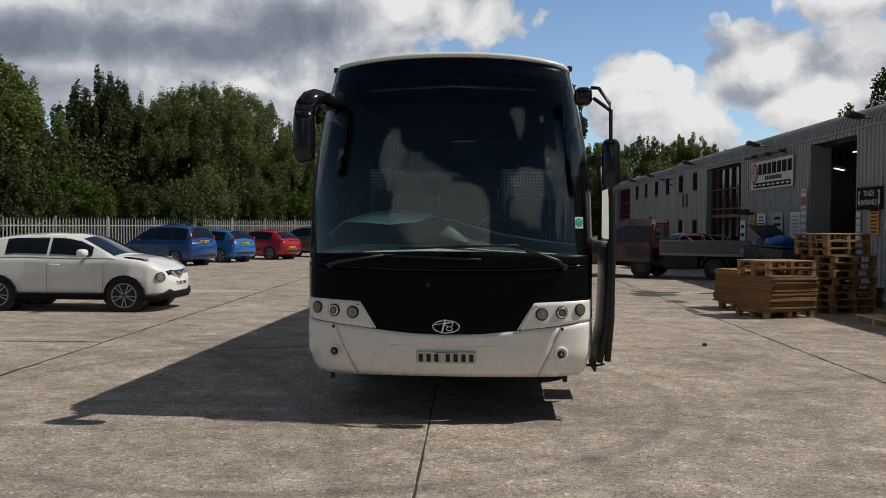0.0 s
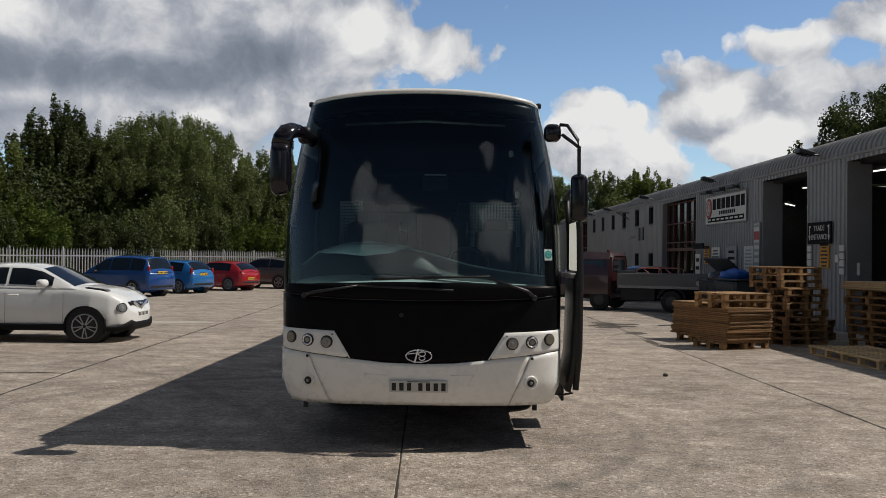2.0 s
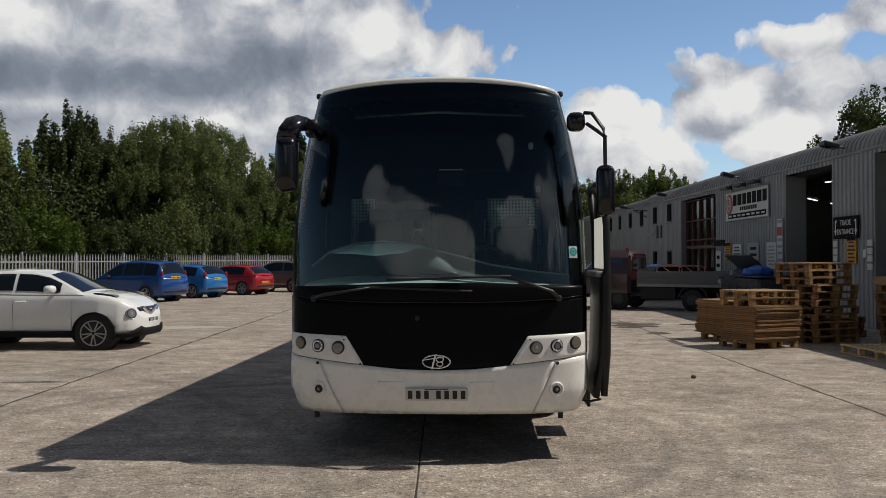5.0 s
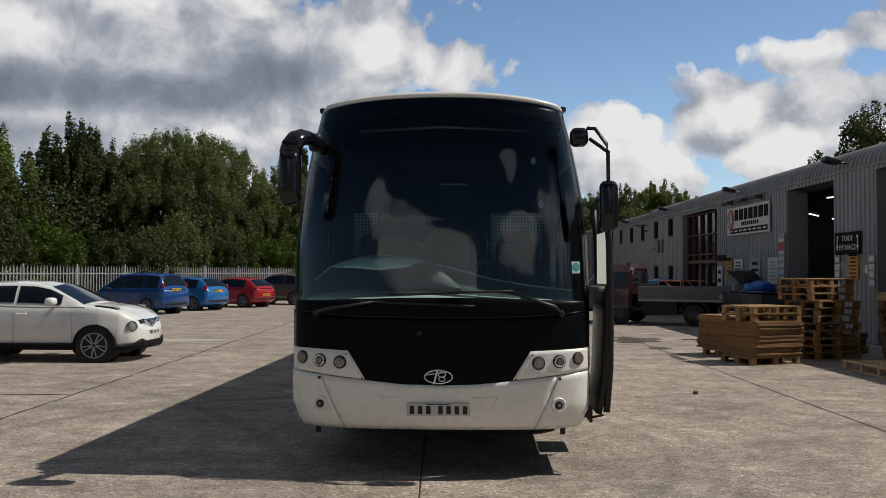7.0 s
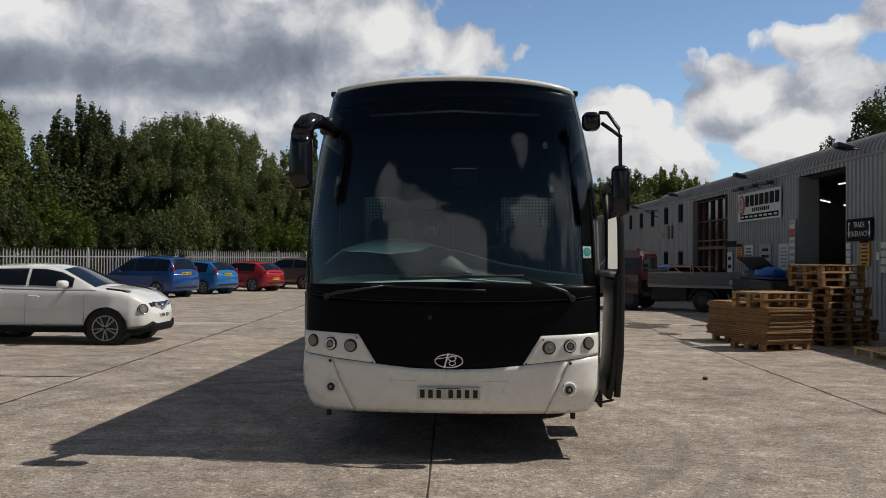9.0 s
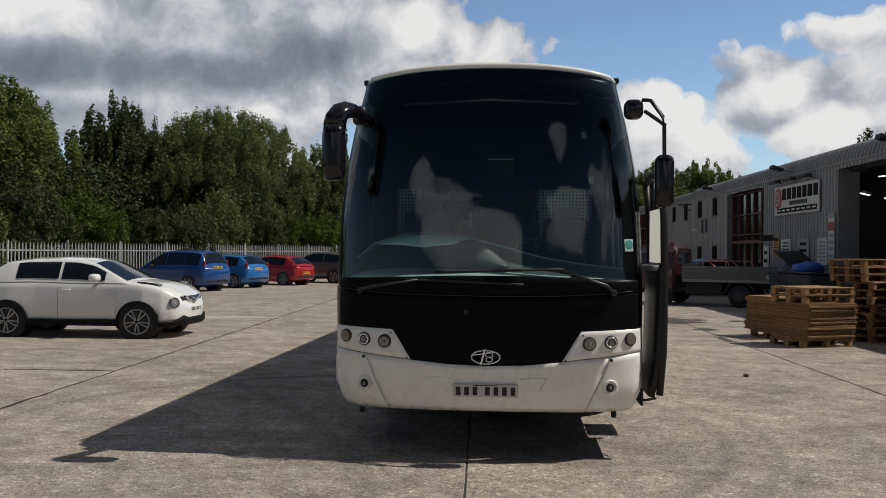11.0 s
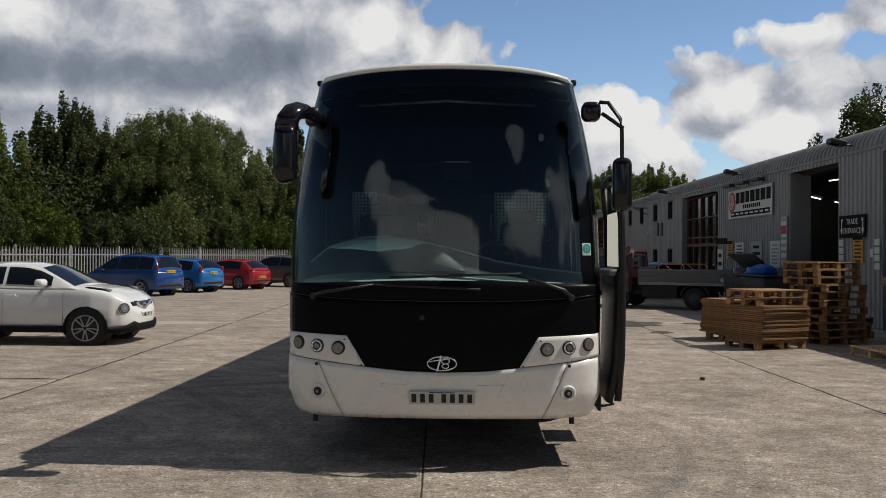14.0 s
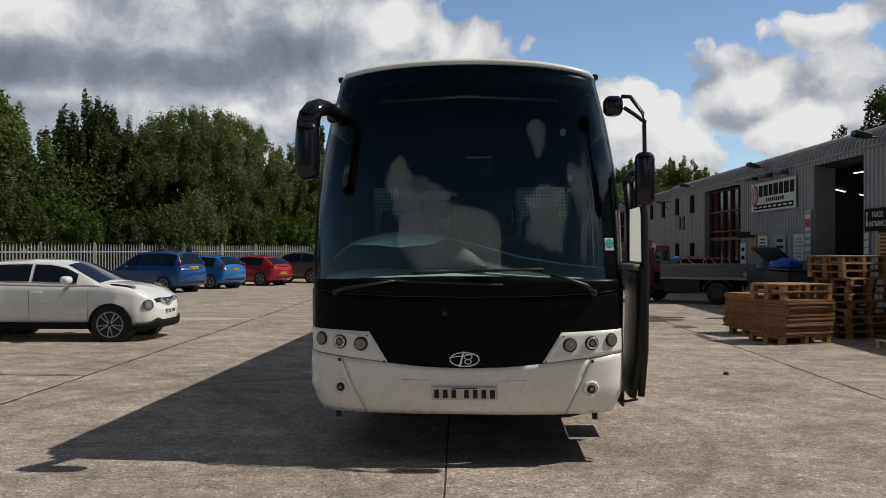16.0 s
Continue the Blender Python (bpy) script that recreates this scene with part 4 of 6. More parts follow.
part("mirror_arm", tube("mirror_arm", [(1.24, 0.06, 2.93), (1.30, 0.02, 2.92), (1.385, -0.05, 2.78), (1.395, -0.06, 2.70), (1.40, -0.06, 2.25)], 0.016, BLACK, 8), BUS, "bent black tube mirror arm")
part("mirror_arm", tube("mirror_arm", [(1.26, 0.06, 2.84), (1.34, 0.0, 2.77), (1.405, -0.05, 2.71)], 0.016, BLACK, 8), BUS)
part("mirror_housing", rounded("mirror_housing", (0.15, 0.13, 0.42), MIRRORBLK, 0.055), BUS, "black entrance-side mirror housing", m=pose(1.402, -0.04, 2.27, 0, 0, -12))
part("mirror_glass", rounded("mirror_glass", (0.115, 0.01, 0.36), MIRROR, 0.004, 1), BUS, m=pose(1.416, 0.03, 2.27, 0, 0, -12))

# entrance door, swung out along the side
DOORK = surface("door_black", (0.006, 0.006, 0.006), 0.5)
door = part("entrance_door", grid_mesh("entrance_door", [[(1.425 + 0.035 * math.sin(math.pi * min(1, max(0, (z - 0.51) / 1.9))) - (0.05 * max(0, (0.78 - z)) / 0.3), y - 0.04 * max(0, (0.73 - z)), z) for y in arr(0.27, 1.12, 5)] for z in arr(0.51, 1.58, 8)], DOORK, thick=0.045), BUS, "open black-edged entrance door")
frame_x = 1.457
for y, nm in ((0.29, "front_stile"), (1.10, "rear_stile")):
    part(nm, tube(nm, [(frame_x - 0.03, y, 0.53), (frame_x, y, 0.9), (frame_x + 0.005, y, 1.5), (frame_x - 0.005, y, 2.0), (frame_x - 0.04, y, 2.34)], 0.030, DOORK, 8), door)
part("head_rail", tube("head_rail", [(frame_x - 0.04, 0.29, 2.34), (frame_x - 0.045, 0.7, 2.38), (frame_x - 0.04, 1.10, 2.34)], 0.030, DOORK, 8), door)
part("mid_rail", tube("mid_rail", [(frame_x, 0.29, 1.58), (frame_x, 1.10, 1.58)], 0.035, DOORK, 8), door)
pane = part("door_glass", grid_mesh("door_glass", [[(frame_x - 0.002 - 0.05 * max(0, z - 2.0), y, z) for y in arr(0.31, 1.08, 3)] for z in arr(1.60, 2.33, 5)], SCREEN), door)
pane.visible_shadow = False


def film_material():
    """Milky film: light from behind comes through."""
    m = bpy.data.materials.new("milky_film")
    m.use_nodes = True
    nt = m.node_tree
    nt.nodes.clear()
    d = node(nt, "ShaderNodeBsdfDiffuse", {0: (0.75, 0.75, 0.72, 1)})
    t = node(nt, "ShaderNodeBsdfTranslucent", {0: (0.80, 0.80, 0.76, 1)})
    ms = node(nt, "ShaderNodeMixShader", {0: 0.6, 1: d.outputs[0], 2: t.outputs[0]})
    nt.links.new(ms.outputs[0], node(nt, "ShaderNodeOutputMaterial").inputs[0])
    return m


part("door_blind", grid_mesh("door_blind", [[(frame_x - 0.018, y, z) for y in arr(0.40, 1.0, 5)] for z in [1.62 + 0.46 * math.sin(t) for t in arr(0.0, 1.5, 6)]], film_material()), door, "milky film on the lower door glass")
part("door_arm", tube("door_arm", [(1.22, 0.55, 0.46), (1.33, 0.45, 0.46), (1.41, 0.38, 0.49)], 0.012, BLACK, 6), door)
part("door_ledge", box("door_ledge", (0.09, 0.7, 0.05), (1.41, 0.7, 1.575), surface("grey_trim", (0.25, 0.25, 0.25), 0.6), 0.02, 2), door)

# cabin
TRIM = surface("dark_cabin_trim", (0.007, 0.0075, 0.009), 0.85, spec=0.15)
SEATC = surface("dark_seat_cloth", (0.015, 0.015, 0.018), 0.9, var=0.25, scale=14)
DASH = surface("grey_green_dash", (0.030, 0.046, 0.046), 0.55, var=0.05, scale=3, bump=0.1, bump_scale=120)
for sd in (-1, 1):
    # added sheet inside the side windows, keeps light out of the cabin
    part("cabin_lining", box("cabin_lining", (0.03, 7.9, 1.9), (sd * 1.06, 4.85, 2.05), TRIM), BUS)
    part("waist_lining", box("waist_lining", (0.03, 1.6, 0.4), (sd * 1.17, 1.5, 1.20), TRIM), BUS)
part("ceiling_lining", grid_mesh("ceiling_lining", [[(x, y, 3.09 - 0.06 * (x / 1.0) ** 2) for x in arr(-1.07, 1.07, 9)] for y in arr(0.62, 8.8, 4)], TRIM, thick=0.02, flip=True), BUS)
# added wall across mid-cabin, keeps the view in through the screen dark
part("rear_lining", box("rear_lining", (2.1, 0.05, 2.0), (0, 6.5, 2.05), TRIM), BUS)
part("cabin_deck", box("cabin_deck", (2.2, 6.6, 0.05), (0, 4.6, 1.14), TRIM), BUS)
CREST = [(-1.2, 1.62), (-1.0, 1.79), (-0.75, 1.865), (-0.5, 1.88), (-0.2, 1.84), (0.1, 1.76), (0.45, 1.66), (0.8, 1.60), (1.2, 1.555)]
rows = []
for v, (fy, fz) in enumerate(((0.0, 0.0), (0.03, 0.12), (0.24, 0.20), (0.36, 0.26), (0.42, 0.55), (0.50, 0.84), (0.62, 0.97), (0.86, 1.0), (0.96, 0.7), (0.99, -1.0))):
    rows.append([(x, F(s_of(x, 1.48), 1.48).y + 0.07 + fy * (1 - 0.35 * abs(x) ** 3 / 1.7), 1.455 + (interp(x, CREST) - 1.455) * fz) for x in arr(-1.17, 1.17, 30)])
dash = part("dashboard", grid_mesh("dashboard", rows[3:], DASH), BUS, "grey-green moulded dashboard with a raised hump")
# shelf and crest are paler than the dash: daylight painted on level tops
SHELF = surface("daylit_shelf", (0.34, 0.42, 0.42), 0.55, var=0.05, scale=3, bump=0.1, bump_scale=120)
part("shelf", grid_mesh("shelf", rows[:4], SHELF), dash, "shelf along the foot of the windscreen, daylight put into its paler colour")
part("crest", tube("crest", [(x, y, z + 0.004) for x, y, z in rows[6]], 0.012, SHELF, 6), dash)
# dark cowl of the instruments, an arch in front of the pale daylit patch
cowl = [[(-0.20 + 0.38 * u, F(s_of(-0.27, 1.48), 1.48).y + 0.40 + 0.24 * v, 1.58 + (0.20 * (1 - abs(u) ** 2.2)) * math.sin(math.pi / 2 * min(1, v * 1.3)) + 0.03 * v) for u in arr(-1, 1, 15)] for v in arr(0, 1, 7)]
part("cowl", grid_mesh("cowl", cowl, surface("dark_green_cowl", (0.022, 0.032, 0.032), 0.5), thick=0.02), dash, "dark arched instrument cowl")
# near-white patch paints the skylight on top of the hump
HUMP = surface("daylit_hump", (0.72, 0.90, 0.88), 0.5, var=0.03)


def dash_pt(x, f, out=0.016):
    """A point on the dashboard's riser at a share of its height."""
    d = interp(f, [(0.55, 0.42), (0.84, 0.50), (0.97, 0.62)])
    return (x, F(s_of(x, 1.48), 1.48).y + 0.07 + d * (1 - 0.35 * abs(x) ** 3 / 1.7) - out, 1.455 + (interp(x, CREST) - 1.455) * f + out * 0.4)


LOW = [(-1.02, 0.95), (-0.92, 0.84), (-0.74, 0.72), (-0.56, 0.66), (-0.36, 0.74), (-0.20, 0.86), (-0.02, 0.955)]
part("hump_cover", grid_mesh("hump_cover", [[dash_pt(x, interp(x, LOW) + (0.965 - interp(x, LOW)) * v) for x in arr(-1.02, -0.02, 25)] for v in arr(0, 1, 6)], HUMP, thick=0.004), BUS, "pale lens-shaped patch on the dashboard hump, daylight put into its colour")
wheel = part("steering_wheel", ring_mesh("steering_wheel", 0.21, 0.016, BLACK, 32), BUS, m=pose(0.42, 1.05, 1.66, 52, 0, 0))
part("hub", disc("hub", 0.06, 0.04, BLACK), wheel)
for a in (0, 120, 240):
    part("spoke", box("spoke", (0.18, 0.03, 0.012), (0.10, 0, 0), BLACK, 0.004), wheel, m=pose(0, 0, 0, 0, 0, a + 90))


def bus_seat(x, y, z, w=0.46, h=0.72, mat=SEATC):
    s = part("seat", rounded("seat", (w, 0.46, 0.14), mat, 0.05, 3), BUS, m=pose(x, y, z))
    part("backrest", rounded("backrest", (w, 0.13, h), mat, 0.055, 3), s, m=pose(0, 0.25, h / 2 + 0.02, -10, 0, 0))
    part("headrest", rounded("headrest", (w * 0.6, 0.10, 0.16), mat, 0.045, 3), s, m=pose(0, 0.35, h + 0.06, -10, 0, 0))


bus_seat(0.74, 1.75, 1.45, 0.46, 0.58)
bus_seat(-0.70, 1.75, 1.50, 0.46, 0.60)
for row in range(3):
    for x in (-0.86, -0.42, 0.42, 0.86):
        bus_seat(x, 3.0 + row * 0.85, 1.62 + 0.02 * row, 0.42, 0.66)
RAIL = surface("satin_rail", (0.35, 0.37, 0.36), 0.35, metal=0.8)
for x0 in (-1.02, -0.36, 0.42, 0.86):
    for dx in (0, 0.1):
        part("grab_rail", tube("grab_rail", [(x0 + dx, 2.36, 1.92), (x0 + dx, 2.36, 2.14)], 0.010, RAIL, 6), BUS)
    part("grab_rail", tube("grab_rail", [(x0, 2.36, 2.03), (x0 + 0.1, 2.36, 2.03)], 0.008, RAIL, 6), BUS)
MESHM = surface("pale_lattice", (0.40, 0.46, 0.45), 0.6)
for x0, x1 in ((0.46, 1.02), (-1.04, -0.80)):
    lat = part("lattice_screen", tube("lattice_screen", [(x0, 2.3, 1.86), (x0, 2.3, 2.36), (x1, 2.3, 2.36), (x1, 2.3, 1.86)], 0.014, RAIL, 6), BUS, "pale perforated screen behind the front seats")
    bm = bmesh.new()
    for i in range(round((x1 - x0) / 0.035) + 1):
        box_bm(0.018, 0.006, 0.50, (x0 + 0.035 * i, 2.3, 2.11), 0, 1, bm)
    for j in range(15):
        box_bm(x1 - x0, 0.007, 0.018, ((x0 + x1) / 2, 2.303, 1.87 + 0.035 * j), 0, 1, bm)
    part("lattice", bm_mesh("lattice", bm, MESHM), lat)
mon = part("monitor", rounded("monitor", (0.28, 0.10, 0.17), TRIM, 0.02, 2), BUS, m=pose(0.08, 1.5, 2.52, 12, 0, 0))
part("monitor_edge", box("monitor_edge", (0.24, 0.02, 0.012), (0.08, 1.445, 2.60), RAIL, 0.004), BUS)
part("visor_rail", tube("visor_rail", [(-0.78, 0.75, 3.02), (0.0, 0.62, 3.04), (0.78, 0.75, 3.02)], 0.012, RAIL, 6), BUS)
for x, z in ((0.86, 2.80), (0.93, 2.38)):
    part("ceiling_lamp", rounded("ceiling_lamp", (0.05, 0.05, 0.07), surface("lamp_white", (0.6, 0.6, 0.6), 0.4), 0.02, 2), BUS, m=pose(x, 1.2, z))


# ---- palisade fence ----
FENCE_LABEL = "grey galvanised palisade fence behind parked cars"
FENCE = thing("palisade_fence", Matrix.Translation(FP) @ Matrix.Rotation(math.atan2(FD.y, FD.x), 4, "Z"), FENCE_LABEL, "fence")


def pale_mesh():
    """A W-section pale with a pointed head."""
    w, h = 0.032, 1.96
    prof = [(-w, 0.0), (-w * 0.5, -0.016), (0, 0.0), (w * 0.5, -0.016), (w, 0.0)]
    verts = [(x, y, 0.05) for x, y in prof] + [(x, y, h - 0.12) for x, y in prof] + [(x * 0.25, y, h) for x, y in prof]
    faces = [(i, i + 1, i + 6, i + 5) for i in range(4)] + [(5 + i, 6 + i, 11 + i, 10 + i) for i in range(4)]
    return mesh_from("pale", verts, faces, FENCEM)


FENCEM = surface("galvanised_pales", (0.46, 0.47, 0.47), 0.5, metal=0.15, var=0.16, scale=9)
PALE = pale_mesh()
n0, n1, step = -150, 150, 0.165
for i in range(n0, n1):
    part("pale", PALE, FENCE, m=pose(i * step, random.uniform(-0.004, 0.004), random.uniform(-0.012, 0.012), 0, random.uniform(-0.5, 0.5), 0))
for i in range(-9, 10):
    part("post", box("post", (0.06, 0.10, 2.02), (0, 0.07, 1.01), FENCEM, 0.005) if i == -9 else bpy.data.meshes["post"], FENCE, m=pose(i * 2.75, 0, 0))
for z in (0.45, 1.62):
    part("rail", box("rail", ((n1 - n0) * step, 0.04, 0.05), (0, 0.03, z), FENCEM, 0.004), FENCE)


# ---- trees ----
def leaf_cloud(blobs, n, size, rng, shell=0.55):
    """Small bent leaves strewn through lumps (x, y, z, rx, ry, rz); most sit near the outside of their lump."""
    blobs = np.array(blobs, float)
    vol = (blobs[:, 3] * blobs[:, 4] * blobs[:, 5]) ** (2 / 3)
    pick = rng.choice(len(blobs), n, p=vol / vol.sum())
    d = rng.normal(size=(n, 3))
    d /= np.linalg.norm(d, axis=1)[:, None]
    rad = shell + (1 - shell) * rng.random(n) ** 0.7 + rng.normal(0, 0.06, n)
    c = blobs[pick, :3] + d * blobs[pick, 3:] * rad[:, None]
    nor = d * 0.6 + rng.normal(size=(n, 3)) * 0.7 + (0, 0, 0.35)
    nor /= np.linalg.norm(nor, axis=1)[:, None]
    u = np.cross(nor, rng.normal(size=(n, 3)))
    u /= np.linalg.norm(u, axis=1)[:, None] + 1e-9
    v = np.cross(nor, u)
    s = size * (0.6 + 0.8 * rng.random(n))[:, None]
    quad = np.stack([c - u * s, c + v * s * 0.55, c + u * s, c - v * s * 0.55], 1).reshape(-1, 3)
    return quad


def leaves_mesh(name, quad, mat):
    me = bpy.data.meshes.new(name)
    n = len(quad) // 4
    me.vertices.add(len(quad))
    me.vertices.foreach_set("co", quad.astype(np.float32).ravel())
    me.loops.add(n * 4)
    me.loops.foreach_set("vertex_index", np.arange(n * 4, dtype=np.int32))
    me.polygons.add(n)
    me.polygons.foreach_set("loop_start", np.arange(0, n * 4, 4, dtype=np.int32))
    me.materials.append(mat)
    me.update(calc_edges=True)
    return me


def tree(name, x, y, h, rx, label, mat, seed, n=26000, size=0.16, z0=0.16, lumps=26, lump=0.30, peak=1.0, ry=None, spire=0.0, z_off=0.0):
    """A tapered, forked trunk and a crown of leaf lumps round its limbs."""
    rng = np.random.default_rng(seed)
    t = thing(name, pose(x, y, z_off), label, "tree" if "tree" in name or "willow" in name or "sapling" in name else "bush")
    ry = ry or rx
    tr = [(0, 0, 0)]
    for i in range(1, 7):
        tr.append((rng.normal(0, 0.10) * i * 0.4, rng.normal(0, 0.10) * i * 0.4, h * 0.86 * i / 6))
    r0 = 0.028 * h
    trunk = part("trunk", tube("trunk", tr, [r0 * (1.15 - i / 6.3) for i in range(7)], BARK, 9), t)
    blobs = []
    zc, zr = h * (z0 + 1) / 2, h * (1 - z0) / 2
    for i in range(lumps):
        f = (i + 0.5) / lumps
        z = h * (z0 + (1 - z0) * (0.06 + 0.86 * f))
        e = math.sqrt(max(0.05, 1 - ((z - zc) / zr) ** 2)) * (1 - spire * f)
        a = i * 2.4 + rng.normal(0, 0.4)
        q = 0.88 * rng.random() ** 0.5
        c = (math.cos(a) * rx * e * q, math.sin(a) * ry * e * q, z)
        k_ = lump * (0.75 + 0.5 * rng.random())
        blobs.append((*c, rx * k_, ry * k_, min(rx, zr) * k_ * peak))
        base = Vector(tr[min(5, 1 + int(f * 4.5))])
        if i % max(2, lumps // 14) == 0:
            part("limb", tube("limb", [base, base.lerp(Vector(c), 0.5) + Vector((0, 0, 0.05 * h)), Vector(c)], [r0 * 0.35, r0 * 0.2, r0 * 0.07], BARK, 6), trunk)
    # twigs that break the outline
    for i in range(lumps):
        a, z = rng.random() * 6.283, h * (z0 + (1 - z0) * rng.random() ** 0.45)
        e = math.sqrt(max(0.03, 1 - ((z - zc) / zr) ** 2)) * (1 - spire * (z / h))
        q = 0.85 + 0.22 * rng.random()
        blobs.append((math.cos(a) * rx * e * q, math.sin(a) * ry * e * q, z + 0.03 * h, 0.16 + 0.02 * rx, 0.16 + 0.02 * ry, (0.3 + 0.6 * rng.random()) * peak))
    part("crown", leaves_mesh("crown", leaf_cloud(blobs, n, size, rng, 0.4), mat), t)
    return t


tree("sycamore_tree", -26.6, 37.5, 10.2, 5.2, "broad leafy sycamore behind the fence", LEAF_A, 3, n=140000, size=0.092, z0=0.03, lumps=120, lump=0.18)
tree("oak_tree", -22.0, 45.5, 9.7, 3.9, "tall dark pointed tree with ragged top", LEAF_B, 5, n=64000, size=0.095, z0=0.03, lumps=80, lump=0.14, spire=0.22, peak=1.8)
tree("willow_tree", -16.5, 49.0, 9.8, 6.2, "wide round grey-green willow behind the fence", LEAF_C, 7, n=260000, size=0.068, z0=-0.12, lumps=420, lump=0.125)
tree("sapling_tree", -10.6, 57.5, 10.4, 1.7, "slim young tree by the fence", LEAF_B, 9, n=9000, size=0.13, z0=0.3, lumps=30, lump=0.2, spire=0.6)
tree("hazel_tree", -11.0, 52.5, 8.0, 3.2, "low dense tree behind the fence", LEAF_C, 10, n=60000, size=0.085, z0=-0.1, lumps=120, lump=0.17)
tree("ash_tree", -32.5, 30.0, 10.6, 5.0, "tall leafy tree behind the fence", LEAF_A, 11, n=50000, size=0.11, z0=0.03, lumps=90, lump=0.19)
tree("poplar_tree", 6.6, 58.0, 12.0, 2.6, "tall dark tree beyond the yard", LEAF_B, 13, n=30000, size=0.14, z0=0.05, lumps=60, lump=0.24, spire=0.3)
tree("lime_tree", 30.2, 46.0, 12.2, 7.2, "big leafy tree behind the unit's roof", LEAF_B, 15, n=110000, size=0.092, z0=0.2, lumps=100, lump=0.17)
tree("birch_tree", 37.5, 50.0, 14.5, 5.5, "big leafy tree behind the unit's roof", LEAF_A, 16, n=60000, size=0.11, z0=0.2, lumps=80, lump=0.2)
for i, (tx, ty, th, tr_) in enumerate(((19.0, 88.0, 10.6, 4.0), (24.5, 92.0, 11.2, 3.8), (13.5, 84.0, 9.6, 3.6), (29.0, 96.0, 10.0, 4.0))):
    tree("far_tree", tx, ty, th, tr_, "distant leafy tree beyond the unit", LEAF_A if i % 2 else LEAF_C, 20 + i, n=30000, size=0.125, z0=0.05, lumps=60, lump=0.22)
for i in range(14):
    p = FP + FD * (-24 + i * 3.9) + FN * (1.8 + (i % 3) * 0.9)
    tree("shrub", p.x, p.y, 3.0 + (i * 37 % 10) * 0.14, 2.2, "leafy shrub against the fence", LEAF_D if i % 4 == 1 else LEAF_C if i % 4 == 3 else LEAF_B, 40 + i, n=16000, size=0.075, z0=0.0, lumps=50, lump=0.22)
# dense belt behind
rng = np.random.default_rng(77)
belt = []
for i in range(70):
    p = FP + FD * (-45 + i * 2.0) + FN * (9 + rng.random() * 6)
    belt.append((p.x, p.y, 2.6 + rng.random() * 3.4, 2.4, 2.4, 2.6))
for i in range(30):
    belt.append((-14 + i * 2.2, 78 + rng.random() * 6, 2.0 + rng.random() * 2.0, 2.2, 2.2, 2.4))
thing("tree_belt", pose(0, 0, 0), "dense belt of dark trees closing the yard", "trees", kind="stuff", me=leaves_mesh("tree_belt", leaf_cloud(belt, 170000, 0.12, rng, 0.3), LEAF_B))


# ---- cars ----
def paint(name, color, rough=0.25):
    return surface(name, color, rough, var=0.03, scale=2.0, spec=0.5, coat=0.8)


ALLOY = surface("alloy_rim", (0.42, 0.43, 0.44), 0.3, metal=0.9, var=0.05)
PLATE_W = surface("white_plate", (0.72, 0.72, 0.70), 0.4, var=0.02)
PLATE_Y = surface("yellow_plate", (0.75, 0.50, 0.06), 0.4, var=0.02)
RED_L = surface("red_lamp", (0.22, 0.012, 0.012), 0.15, spec=0.7)
CLEAR_L = surface("clear_lamp", (0.30, 0.31, 0.32), 0.1, metal=0.4, spec=0.8)


def wheel_parts(parent, x, y, r, side, width=0.21, alloy=True):
    tyre = part("wheel", bm_mesh("wheel", cyl_bm(r, width, (x, y, r), "Y", 36, bevel=0.03), RUBBER, True), parent)
    rim_y = y + side * (width / 2 - 0.004)
    part("rim", bm_mesh("rim", cyl_bm(r * 0.74, 0.03, (x, rim_y - side * 0.012, r), "Y", 30, bevel=0.006), BLACK, True), tyre)
    if not alloy:
        part("steel_rim", bm_mesh("steel_rim", cyl_bm(r * 0.52, 0.035, (x, rim_y, r), "Y", 24, bevel=0.012), CHAR, True), tyre)
        return
    bm = bmesh.new()
    for i in range(5):
        a = 2 * math.pi * i / 5 + 0.3
        for da in (-0.20, 0.20):
            b = box_bm(r * 0.62, 0.022, 0.024, (r * 0.40, 0, 0), 0.006)
            bmesh.ops.rotate(b, matrix=Matrix.Rotation(a + da, 3, "Y"), verts=b.verts)
            bmesh.ops.translate(b, vec=(x, rim_y + side * 0.006, r), verts=b.verts)
            tmp = bpy.data.meshes.new("tmp")
            b.to_mesh(tmp)
            b.free()
            bm.from_mesh(tmp)
            bpy.data.meshes.remove(tmp)
    part("spokes", bm_mesh("spokes", bm, ALLOY), tyre, "silver alloy spokes")
    ring = [(x + r * 0.715 * math.cos(a), rim_y + side * 0.004, r + r * 0.715 * math.sin(a)) for a in [2 * math.pi * i / 28 for i in range(29)]]
    part("rim_edge", tube("rim_edge", ring, 0.014, ALLOY, 6), tyre)


def plate(parent, m, mat, w=0.52, h=0.11):
    p = part("number_plate", box("number_plate", (w, 0.012, h), (0, 0, 0), mat, 0.003), parent, m=m)
    n = 7
    for i in range(n):
        x = -w * 0.40 + w * 0.80 * i / (n - 1) + (w * 0.02 if i > 3 else -w * 0.02)
        part("bar", box("bar", (w * 0.07, 0.004, h * 0.62), (x, -0.008, 0), INK), p)
    return p


